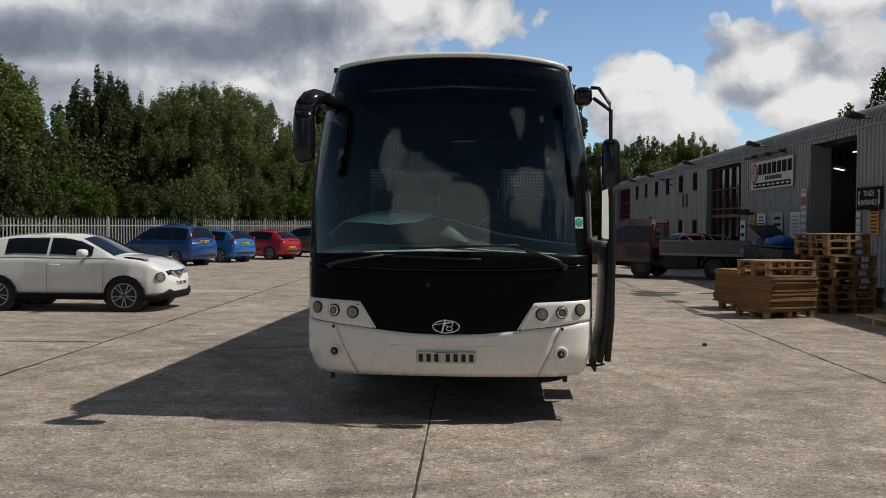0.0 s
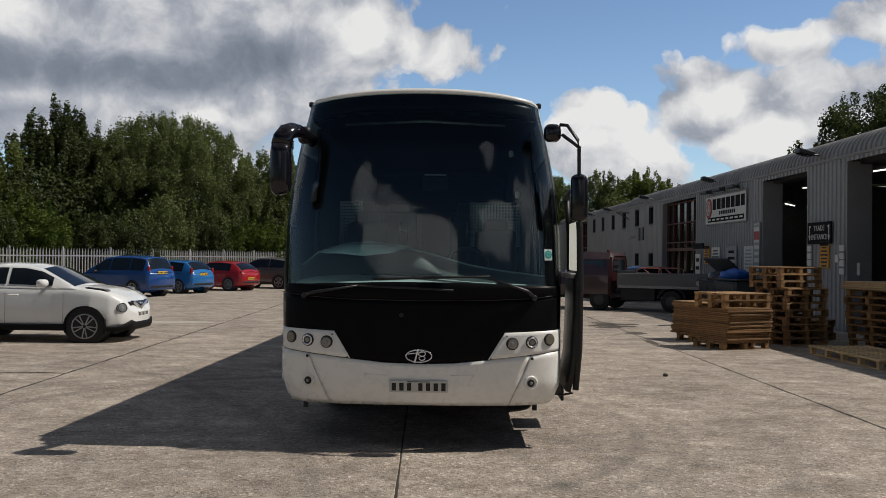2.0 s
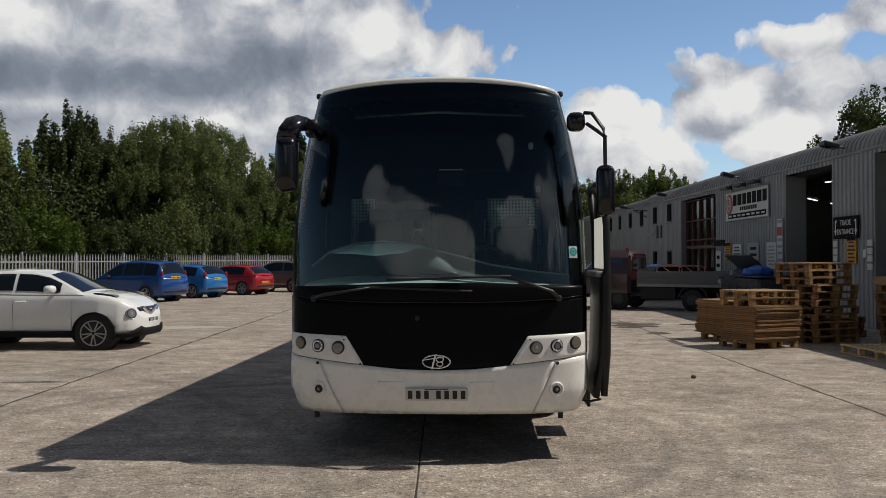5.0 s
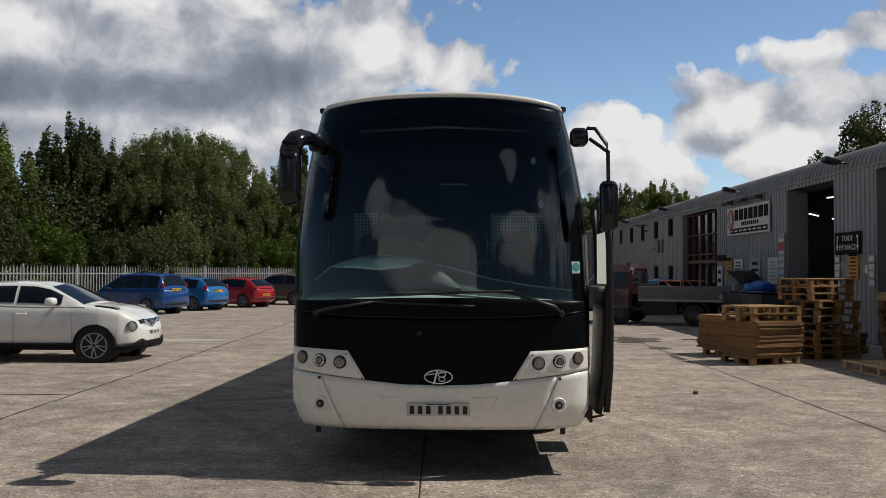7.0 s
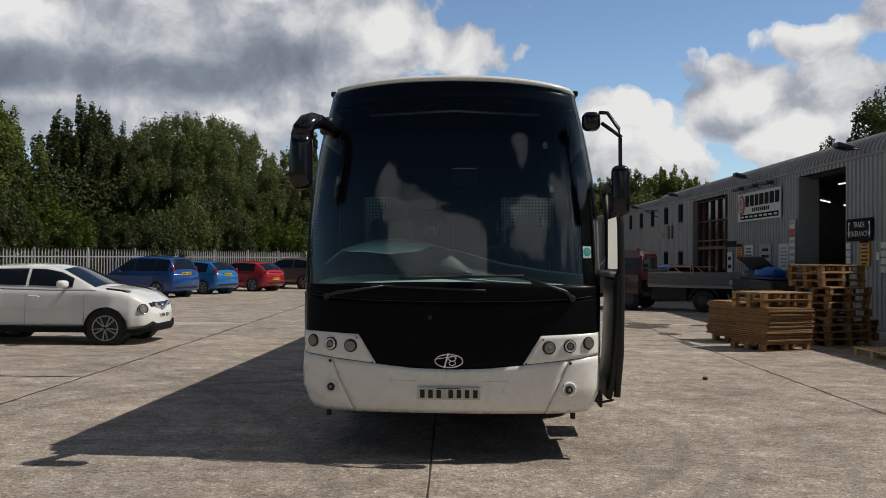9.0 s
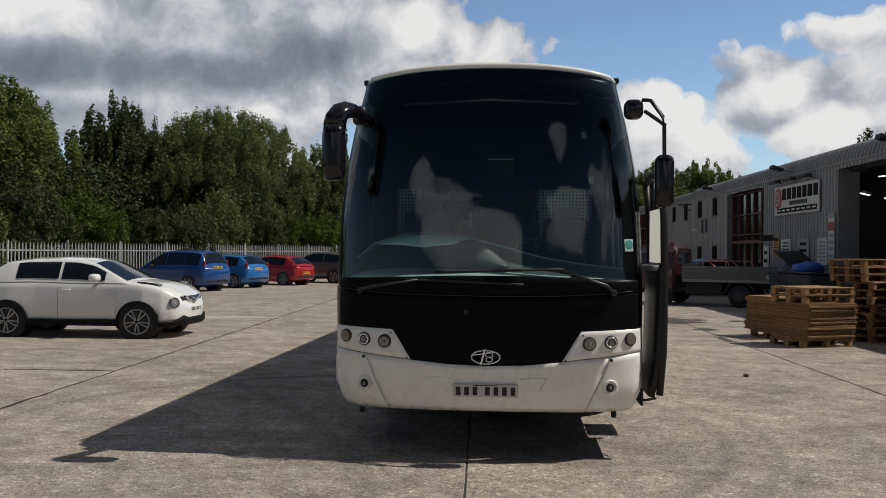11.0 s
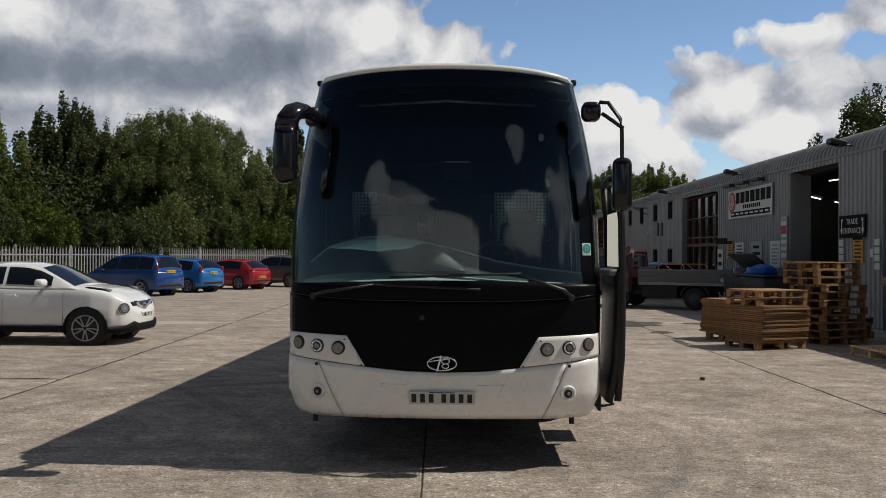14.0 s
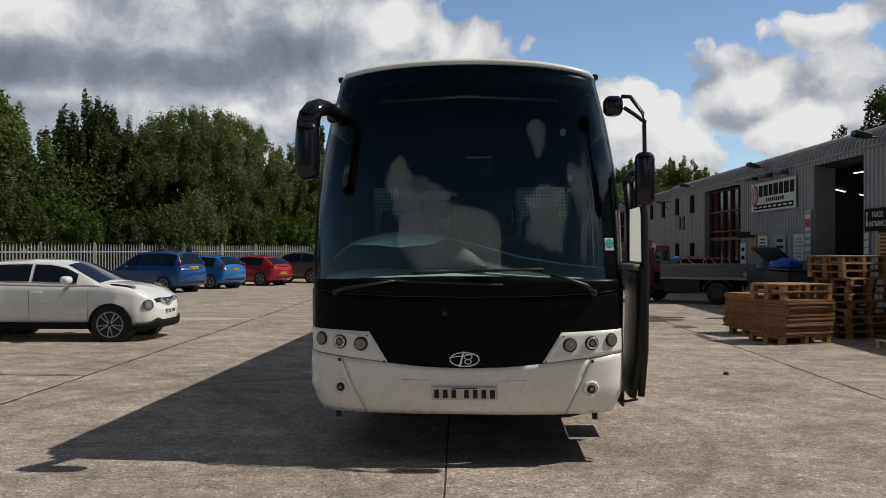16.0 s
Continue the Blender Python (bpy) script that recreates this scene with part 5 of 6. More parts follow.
def car(name, m, label, L, W, top, roof, wid, mats, wheels, r, scr, rear, side_wins, zb=0.20, arch=None, group="parked cars", crown=0.03, tuck=0.66, pillars=()):
    """A car pointing along its x axis. top: the line of bonnet and waist; roof: the line of the glasshouse; wid: the share of width by x."""
    body_m, trim_m = mats
    c = thing(name, m, label, "car", group)
    hw_ = W / 2
    arch = arch or r * 1.16

    def sect(x):
        w, zt = hw_ * interp(x, wid), interp(x, top)
        b = zb + interp(x, [(-L / 2, 0.10), (-L / 2 + 0.35, 0.0), (L / 2 - 0.45, 0.0), (L / 2, 0.08)])
        h = zt - b
        half = [(0, b), (w * 0.86, b), (w * 0.965, b + 0.07 * h), (w * 0.98, b + 0.13 * h), (w * 0.985, b + 0.2 * h), (w * 0.995, b + 0.28 * h), (w, b + 0.36 * h), (w, b + 0.44 * h), (w * 0.998, b + 0.52 * h), (w * 0.993, b + 0.6 * h), (w * 0.985, b + 0.68 * h), (w * 0.975, b + 0.82 * h), (w * 0.96, b + 0.93 * h), (w * 0.905, zt), (w * 0.5, zt + crown * 0.8), (0, zt + crown)]
        return half + [(-y, z) for y, z in reversed(half[1:-1])]

    xs = sorted(set([round(v, 3) for v in arr(-L / 2, L / 2, 90)]))
    ring = [sect(x) for x in xs]
    n = len(ring[0])
    verts = [(x, y, z) for x, rr in zip(xs, ring) for y, z in rr]
    faces = []
    for i in range(len(xs) - 1):
        for j in range(n):
            f = (i * n + j, i * n + (j + 1) % n, (i + 1) * n + (j + 1) % n, (i + 1) * n + j)
            cx = sum(verts[q][0] for q in f) / 4
            cy = sum(verts[q][1] for q in f) / 4
            cz = sum(verts[q][2] for q in f) / 4
            if abs(cy) > hw_ * 0.6 and any((cx - wx) ** 2 + (cz - r) ** 2 < arch ** 2 for wx in wheels):
                continue
            faces.append(f[::-1])
    used = {q for f in faces for q in f}
    for q in used:
        x, y, z = verts[q]
        for wx in wheels:
            d = math.hypot(x - wx, z - r)
            if abs(y) > hw_ * 0.6 and 1e-4 < d < arch:
                verts[q] = (wx + (x - wx) * arch / d, y, r + (z - r) * arch / d)
    faces.append(tuple(range(n)))
    faces.append(tuple(range(len(verts) - 1, len(verts) - n - 1, -1)))
    part("body", mesh_from("body", verts, faces, body_m, True), c)
    for wx in wheels:
        for sd in (-1, 1):
            wy = sd * (hw_ * interp(wx, wid) - 0.125)
            part("arch_liner", bm_mesh("arch_liner", cyl_bm(arch * 1.02, 0.34, (wx, wy - sd * 0.06, r), "Y", 28), RUBBER), c)
            lip = [(wx + arch * math.cos(a), sd * (hw_ * interp(wx, wid) * 0.995), r + arch * math.sin(a)) for a in [math.radians(-20 + 220 * i / 20) for i in range(21)]]
            part("arch_trim", tube("arch_trim", lip, 0.022, trim_m, 6), c)
            wheel_parts(c, wx, wy + sd * 0.02, r, sd)
    for sd in (-1, 1):
        part("sill", box("sill", (abs(wheels[0] - wheels[1]) - 2 * arch + 0.06, 0.07, 0.13), ((wheels[0] + wheels[1]) / 2, sd * (hw_ - 0.025), zb + 0.04), trim_m, 0.02), c)

    x0, x1 = roof[0][0], roof[-1][0]

    def G(x, u, sd, off=0.0):
        """The glasshouse skin: u 0 at the waist, 0.6 at the roof edge, 1 at the middle."""
        zt, zr = interp(x, top), max(interp(x, roof), interp(x, top) + 0.004)
        wb = hw_ * interp(x, wid) * 0.955 + off
        wt = wb - (zr - zt) * 0.36 - 0.03 * hw_
        if u <= 0.6:
            f = u / 0.6
            return Vector((x, sd * (wb + (wt - wb) * f ** 1.25), zt - 0.03 + (zr - zt - 0.01) * f))
        f = (u - 0.6) / 0.4
        return Vector((x, sd * wt * (1 - f), zr - 0.04 + 0.055 * math.sin(f * math.pi / 2) + off))

    xs2 = arr(x0, x1, 40)
    us = [0, 0.15, 0.3, 0.45, 0.55, 0.6, 0.65, 0.75, 0.88, 1.0]
    rows = [[G(x, u, 1) for u in us] + [G(x, u, -1) for u in reversed(us[:-1])] for x in xs2]
    part("cabin", grid_mesh("cabin", rows, body_m, flip=True), c)
    for sd in (-1, 1):
        for a, b in side_wins:
            rws = [[G(a + (b - a) * i / 10, 0.10 + 0.44 * j / 5, sd, 0.008) for i in range(11)] for j in range(6)]
            part("side_glass", grid_mesh("side_glass", rws, CARGLASS, flip=sd > 0), c)
    for nm, (a, b) in (("windscreen", scr), ("rear_screen", rear)):
        rws = [[G(a + (b - a) * j / 10, u, sd, 0.009) for sd, u in [(1, q) for q in (0.64, 0.72, 0.82, 0.92)] + [(1, 1.0)] + [(-1, q) for q in (0.92, 0.82, 0.72, 0.64)]] for j in range(11)]
        part(nm, grid_mesh(nm, rws, CARGLASS, flip=(a < b) == (nm == "windscreen")), c)
    return c


def blob(name, size, at, mat, parent, rot=(0, 0, 0), label="", seg=16):
    """A smooth rounded lump, for lamps, mirrors and badges."""
    b = bmesh.new()
    bmesh.ops.create_uvsphere(b, u_segments=seg, v_segments=10, radius=0.5)
    for v in b.verts:
        v.co = Vector([math.copysign(abs(q * 2) ** 0.7 / 2, q) for q in v.co])
    bmesh.ops.scale(b, vec=size, verts=b.verts)
    return part(name, bm_mesh(name, b, mat, True), parent, label, m=pose(*at, *rot))


# white crossover, side on, nose towards the coach
WPAINT = paint("white_paint", (0.78, 0.78, 0.76))
JH = -2.0
DARKP = surface("dark_bumper_plastic", (0.006, 0.006, 0.007), 0.7, spec=0.2)
JUKE = car("crossover_car", pose(-7.80, 10.30, 0, rz=JH), "white compact crossover with alloy wheels and dark sills", 4.13, 1.76,
           [(-2.065, 0.94), (-1.92, 1.04), (-1.70, 1.10), (-0.9, 1.13), (0.2, 1.105), (0.95, 1.115), (1.2, 1.09), (1.5, 1.045), (1.72, 0.97), (1.88, 0.87), (1.98, 0.74), (2.02, 0.63), (2.065, 0.56)],
           [(-1.90, 1.08), (-1.78, 1.18), (-1.52, 1.40), (-1.34, 1.515), (-0.95, 1.56), (-0.4, 1.575), (0.05, 1.56), (0.36, 1.49), (1.06, 1.12)],
           [(-2.065, 0.72), (-1.95, 0.86), (-1.6, 0.99), (-1.25, 1.0), (-0.75, 0.955), (0.6, 0.955), (1.0, 0.985), (1.35, 1.0), (1.7, 0.95), (1.88, 0.85), (1.98, 0.72), (2.02, 0.62), (2.065, 0.30)],
           (WPAINT, DARKP), (-1.27, 1.26), 0.335, (1.0, 0.34), (-1.84, -1.46), [(-1.12, -0.30), (-0.24, 0.60)], zb=0.27)
JUKE.scale = (1.02, 1.02, 0.97)
JTOP = [(1.2, 1.09), (1.5, 1.045), (1.72, 0.97), (1.88, 0.87), (1.98, 0.74), (2.02, 0.63)]
JWID = [(1.35, 1.0), (1.7, 0.95), (1.88, 0.85), (1.98, 0.72), (2.02, 0.62)]


def nose_line(z, off, x0=1.62):
    """The outline of the car's front at one height, from one wing round to the other."""
    xf = 2.02
    while interp(xf, JTOP) < z + 0.02:
        xf -= 0.01
    half = [(x, 0.88 * 0.985 * interp(x, JWID)) for x in arr(x0, xf, 9)]
    yf = half[-1][1]
    half += [(xf + 0.018 * (1 - (y / yf) ** 2), y) for y in arr(yf * 0.85, 0.0, 6)]
    pts = half + [(x, -y) for x, y in half[-2::-1]]
    out = []
    for k_, (x, y) in enumerate(pts):
        a, b = pts[max(0, k_ - 1)], pts[min(len(pts) - 1, k_ + 1)]
        n = Vector((a[1] - b[1], b[0] - a[0])).normalized()
        if n.x < 0 or (abs(n.x) < 1e-3 and n.y * y < 0):
            n = -n
        out.append((x + n.x * off, y + n.y * off))
    return out


def nose_band(name, zs, offs, mat, label="", x0=1.62, cut=0):
    """A band round the front; zs are heights by side distance, low to high."""
    rows = []
    for f, off in zip(arr(0, 1, len(offs)), offs):
        line = nose_line(0.5, off, x0)
        line = line[cut:len(line) - cut] if cut else line
        rows.append([(x, y, zs[0](abs(y)) + (zs[1](abs(y)) - zs[0](abs(y))) * f) for x, y in line])
    return part(name, grid_mesh(name, rows, mat, thick=0.03), JUKE, label)


for sd in (-1, 1):
    hl = part("headlamp", disc("headlamp", 0.108, 0.06, BLACK, 0.014), JUKE, "round headlamp in a dark ring", m=Matrix.Translation((1.888, sd * 0.684, 0.70)) @ Vector((0.78, sd * 0.60, 0.10)).to_track_quat("Z", "Y").to_matrix().to_4x4())
    part("chrome_ring", ring_mesh("chrome_ring", 0.100, 0.008, CHROME), hl, m=pose(0, 0, 0.030))
    part("lens", disc("lens", 0.080, 0.03, CLEAR_L, 0.012), hl, m=pose(0, 0, 0.026))
    part("bulb_cap", disc("bulb_cap", 0.03, 0.03, STEEL, 0.008), hl, m=pose(0, 0, 0.034))
    wl = blob("wing_lamp", (0.42, 0.13, 0.06), (1.40, sd * 0.69, 1.066), DARKP, JUKE, (0, 8, sd * -13), "long dark lamp on top of the wing")
    blob("lens", (0.20, 0.09, 0.05), (0.16, 0, 0.012), CLEAR_L, wl)
    blob("door_mirror", (0.19, 0.25, 0.16), (0.50, sd * 0.99, 1.19), WPAINT, JUKE)
    part("mirror_stalk", box("mirror_stalk", (0.08, 0.16, 0.04), (0.50, sd * 0.88, 1.13), BLACK, 0.015, 2), JUKE)
    part("door_handle", box("door_handle", (0.2, 0.03, 0.03), (-0.12, sd * 0.858, 0.945), WPAINT, 0.01), JUKE)
    for x in (0.84, -0.27):
        part("door_seam", box("door_seam", (0.008, 0.01, 0.62), (x, sd * 0.866, 0.68), surface("seam_grey", (0.22, 0.22, 0.21), 0.7), 0.002), JUKE)
nose_band("lower_bumper", (lambda y: 0.26, lambda y: interp(y, [(0.0, 0.40), (0.40, 0.40), (0.54, 0.45), (0.64, 0.40), (0.76, 0.33), (0.9, 0.31)])), (-0.03, 0.006, 0.006, 0.002), DARKP, "black lower bumper with raised corners")
part("front_grille", box("front_grille", (0.12, 1.02, 0.10), (1.93, 0, 0.765), BLACK, 0.03, 2), JUKE, "black grille with chrome badge surround")
for sd in (-1, 1):
    part("grille_wing", box("grille_wing", (0.08, 0.40, 0.05), (0, 0, 0), CHROME, 0.015, 2), JUKE, m=pose(1.985, sd * 0.20, 0.735, sd * 24, 0, 0))
blob("badge", (0.07, 0.15, 0.15), (2.01, 0, 0.715), CHROME, JUKE)
plate(JUKE, pose(2.062, 0, 0.555, rz=90), PLATE_W)


def rear_dress(c, L, lamp_z, plate_z, mat_plate, lamp_w=0.12, lamp_h=0.34, lamp_y=0.66, glass_z=None):
    for sd in (-1, 1):
        blob("tail_lamp", (0.10, lamp_w, lamp_h), (-L / 2 + 0.105, sd * lamp_y, lamp_z), RED_L, c, label="red tail lamp")
        blob("door_mirror", (0.14, 0.20, 0.14), (0.55, sd * 0.94, 1.0), BLACK, c)
    plate(c, pose(-L / 2 - 0.012, 0, plate_z, rz=-90), mat_plate)
    part("bumper_strip", box("bumper_strip", (0.10, 1.3, 0.10), (-L / 2 + 0.03, 0, 0.42), BLACK, 0.03, 2), c)


HEAD = math.degrees(math.atan2(FN.y, FN.x))
HATCH_TOP = [(-2.0, 0.86), (-1.8, 0.92), (-0.8, 0.93), (0.6, 0.92), (0.95, 0.93), (1.5, 0.84), (1.85, 0.70), (2.0, 0.58)]
HATCH_WID = [(-2.0, 0.80), (-1.85, 0.93), (-1.2, 0.99), (0.8, 0.99), (1.5, 0.95), (1.85, 0.82), (2.0, 0.62)]


def park(px, py, L):
    """Where a car's middle stands if the end of its tail is at the given place, nose to the fence."""
    p = Vector((px, py, 0)) + FN * (L / 2)
    return pose(p.x, p.y, 0, rz=HEAD)


BLUE1, BLUE2 = paint("mid_blue_paint", (0.010, 0.062, 0.24)), paint("bright_blue_paint", (0.018, 0.15, 0.42))
REDP, GREYP = paint("red_paint", (0.36, 0.012, 0.018)), paint("grey_paint", (0.10, 0.09, 0.09))
NAVY, BLKP = paint("navy_paint", (0.012, 0.014, 0.05)), paint("black_paint", (0.012, 0.012, 0.014))
mpv = car("people_carrier", park(-10.75, 28.5, 4.3), "blue people carrier parked nose to the fence", 4.3, 1.75,
          [(-2.15, 0.95), (-1.95, 1.0), (0.6, 0.98), (1.1, 0.98), (1.6, 0.86), (2.0, 0.72), (2.15, 0.58)],
          [(-2.13, 1.0), (-2.0, 1.34), (-1.8, 1.60), (-1.2, 1.66), (-0.2, 1.66), (0.25, 1.60), (0.75, 1.30), (1.3, 0.99)],
          [(-2.15, 0.86), (-2.0, 0.95), (-1.2, 0.99), (0.9, 0.99), (1.6, 0.95), (2.0, 0.82), (2.15, 0.62)],
          (BLUE1, BLUE1), (-1.35, 1.32), 0.32, (1.22, 0.36), (-2.08, -1.84), [(-1.85, -1.15), (-1.1, -0.1), (-0.04, 0.75)])
rear_dress(mpv, 4.3, 1.08, 0.98, PLATE_Y)
fie = car("hatchback_car", park(-9.94, 31.97, 3.95), "bright blue small hatchback parked nose to the fence", 3.95, 1.72, HATCH_TOP,
          [(-1.95, 0.92), (-1.75, 1.22), (-1.45, 1.42), (-0.7, 1.48), (-0.1, 1.46), (0.3, 1.34), (1.0, 0.94)], HATCH_WID, (BLUE2, BLUE2), (-1.25, 1.24), 0.31, (0.96, 0.22), (-1.86, -1.5), [(-1.4, -0.62), (-0.56, 0.5)])
rear_dress(fie, 3.95, 1.0, 0.86, PLATE_Y, 0.16, 0.30, 0.70)
red = car("hatchback_car", park(-8.5, 35.4, 4.0), "red small hatchback parked nose to the fence", 4.0, 1.72, HATCH_TOP,
          [(-1.96, 0.92), (-1.7, 1.18), (-1.35, 1.38), (-0.6, 1.44), (0.0, 1.41), (0.35, 1.28), (1.0, 0.94)], HATCH_WID, (REDP, REDP), (-1.25, 1.24), 0.32, (0.96, 0.25), (-1.86, -1.45), [(-1.3, 0.55)])
rear_dress(red, 4.0, 0.92, 0.60, PLATE_Y, 0.15, 0.15, 0.66)
suv = car("estate_car", park(-6.5, 38.6, 4.4), "grey-brown crossover parked nose to the fence", 4.4, 1.82,
          [(-2.2, 1.0), (-2.0, 1.05), (0.6, 1.02), (1.1, 1.04), (1.7, 0.98), (2.05, 0.82), (2.2, 0.62)],
          [(-2.1, 1.05), (-1.9, 1.3), (-1.6, 1.52), (-0.8, 1.62), (0.0, 1.61), (0.4, 1.50), (1.15, 1.05)], [(-2.2, 0.84), (-2.0, 0.95), (-1.2, 0.99), (0.9, 0.99), (1.6, 0.96), (2.05, 0.84), (2.2, 0.66)],
          (GREYP, BLACK), (-1.35, 1.35), 0.34, (1.1, 0.38), (-2.02, -1.7), [(-1.6, -0.7), (-0.64, 0.62)], zb=0.25)
rear_dress(suv, 4.4, 1.05, 0.85, PLATE_W)


# ---- timber yard ----
PALEWOOD = surface("pale_timber", (0.56, 0.40, 0.22), 0.8, var=0.22, scale=5, bump=0.3, bump_scale=60, rand=0.25)
def pallet(m, label="weathered four-way timber pallet", w=1.2, d=1.0, group="pallets"):
    """Top boards, three bearers of blocks and bottom boards; w along x, d along y."""
    p = thing("pallet", m, label, "pallet", group)
    if "pallet_board" not in bpy.data.meshes:
        box("pallet_board", (1.2, 0.11, 0.02), (0, 0, 0), WOOD, 0.003)
        box("pallet_stringer", (0.10, 1.0, 0.02), (0, 0, 0), WOOD, 0.003)
        box("pallet_block", (0.10, 0.13, 0.085), (0, 0, 0), WOOD, 0.004)
    b, s, q = bpy.data.meshes["pallet_board"], bpy.data.meshes["pallet_stringer"], bpy.data.meshes["pallet_block"]
    for i in range(7):
        part("board", b, p, m=pose(random.uniform(-0.006, 0.006), -d / 2 + 0.055 + (d - 0.11) * i / 6, 0.134))
    for x in (-0.55, 0, 0.55):
        part("stringer", s, p, m=pose(x, 0, 0.113))
        for y in (-0.43, 0, 0.43):
            part("block", q, p, m=pose(x, y, 0.0605))
    for y in (-0.44, 0, 0.44):
        part("bottom_board", b, p, m=pose(0, y, 0.009))
    return p


FX, FY = 8.62, 12.25
FIRST = pallet(pose(FX, FY, 0.0, rz=-8), "weathered pallet lying by the wall")


def pallet_at(x, y, z, rz, label):
    return tagged(copy_thing(FIRST, pose(x + random.uniform(-0.03, 0.03), y + random.uniform(-0.03, 0.03), z, 0, 0, rz + random.uniform(-2.5, 2.5))), label)


def board_stack(x, y, rz, w, d, z0, z1, label, lean=0.0, mat=CARD):
    """A block of brown sheets, in bundles that have slid a little over one another."""
    n = max(4, round((z1 - z0) / 0.036))
    c = thing("board_stack", pose(x, y, z0, rz=rz), label, "boards", "board stacks")
    t = (z1 - z0) / n
    for i in range(n):
        f = i / (n - 1)
        part("board", box("sheet", (w - random.uniform(0, 0.03), d - random.uniform(0, 0.03), t - 0.004), (0, 0, t / 2), mat, 0.004), c,
             m=pose(lean * math.sin(f * 3.0) * 0.5 + random.uniform(-0.018, 0.018), random.uniform(-0.018, 0.018) - 0.05 * f, i * t, 0, 0, random.uniform(-1.4, 1.4)))
    return c


def stack_frame(cx, cy, rz, u, v):
    a = radians(rz)
    return cx + u * math.cos(a) - v * math.sin(a), cy + u * math.sin(a) + v * math.cos(a)


def narrow(p):
    """A slightly smaller pallet."""
    p.scale = (0.91, 0.94, 1.0)
    return p


# stack of brown boards with pallets on top, beside a smaller one
bx, by = stack_frame(5.66, 8.98, 20, 0.62, 0.52)
bx += 0.07
narrow(pallet_at(bx, by, 0, 20, "timber pallet under a stack of brown boards"))
board_stack(bx, by, 20, 1.06, 0.94, 0.146, 0.80, "tall stack of brown fibreboard sheets on a pallet", 0.10)
for i in range(2):
    narrow(pallet_at(bx - 0.03, by, 0.802 + i * 0.146, 20, "timber pallet lying on a stack of boards"))
sx, sy = stack_frame(5.75, 10.5, 20, 0.42, 0.55)
sx += 0.10
pallet_at(sx + 0.2, sy, 0, 20, "timber pallet under a low stack of brown boards")
board_stack(sx - 0.15, sy + 0.05, 20, 0.70, 1.0, 0.146, 0.84, "low stack of brown fibreboard sheets on a pallet", 0.06)
# high stack of empty pallets
hx, hy = stack_frame(7.45, 9.95, 22, 0.58, 0.52)
for i in range(11):
    narrow(pallet_at(hx - 0.08 - 0.14 * (i > 7), hy + 0.03, i * 0.1462, 22, "weathered pallet in a high stack"))
# stack under boards by the second door
rx_, ry_ = 9.3, 9.8
for i in range(8):
    pallet_at(rx_ + (0.09, 0.05, 0.10, 0.02, -0.02, 0.03, -0.03, 0.0)[i], ry_ + (0.04, -0.03, 0.05, 0.0, -0.04, 0.03, -0.02, 0.0)[i], i * 0.1462, 111, "weathered pallet in a stack by the wall")
board_stack(rx_, ry_ - 0.04, 111, 1.34, 1.14, 1.171, 1.33, "thin pile of pale sheets on top of stacked pallets", mat=PALEWOOD)
for i in range(3):
    pallet_at(8.35, 11.75, i * 0.1462, 35, "weathered pallet lying by the wall")


carton = thing("carton", pose(8.2, 11.55, 0.438, rz=20), "small white carton lying on a pallet", "box")
part("carton_body", box("carton_body", (0.20, 0.16, 0.15), (0, 0, 0.075), surface("white_card", (0.62, 0.61, 0.58), 0.7), 0.006), carton)
part("flap", box("flap", (0.19, 0.07, 0.004), (0, -0.04, 0.153), bpy.data.materials["white_card"], 0.001), carton)


def long_pallet(m):
    p = thing("long_pallet", m, "long pale timber pallet lying flat on the concrete", "pallet")
    sl = box("long_slat", (0.10, 2.45, 0.022), (0, 0, 0), PALEWOOD, 0.003)
    br = box("long_bearer", (1.15, 0.09, 0.022), (0, 0, 0), PALEWOOD, 0.003)
    bk = box("long_block", (0.09, 0.09, 0.09), (0, 0, 0), PALEWOOD, 0.004)
    for i in range(7):
        part("slat", sl, p, m=pose(-0.525 + 1.05 * i / 6, 0, 0.147, 0, 0, random.uniform(-0.3, 0.3)))
    for y in arr(-1.15, 1.15, 5):
        part("bearer", br, p, m=pose(0, y, 0.125))
        for x in (-0.525, 0, 0.525):
            part("block", bk, p, m=pose(x, y, 0.068))
    for x in (-0.525, 0, 0.525):
        part("bottom_slat", sl, p, m=pose(x, 0, 0.011))


long_pallet(pose(7.82, 7.4, 0, rz=2))


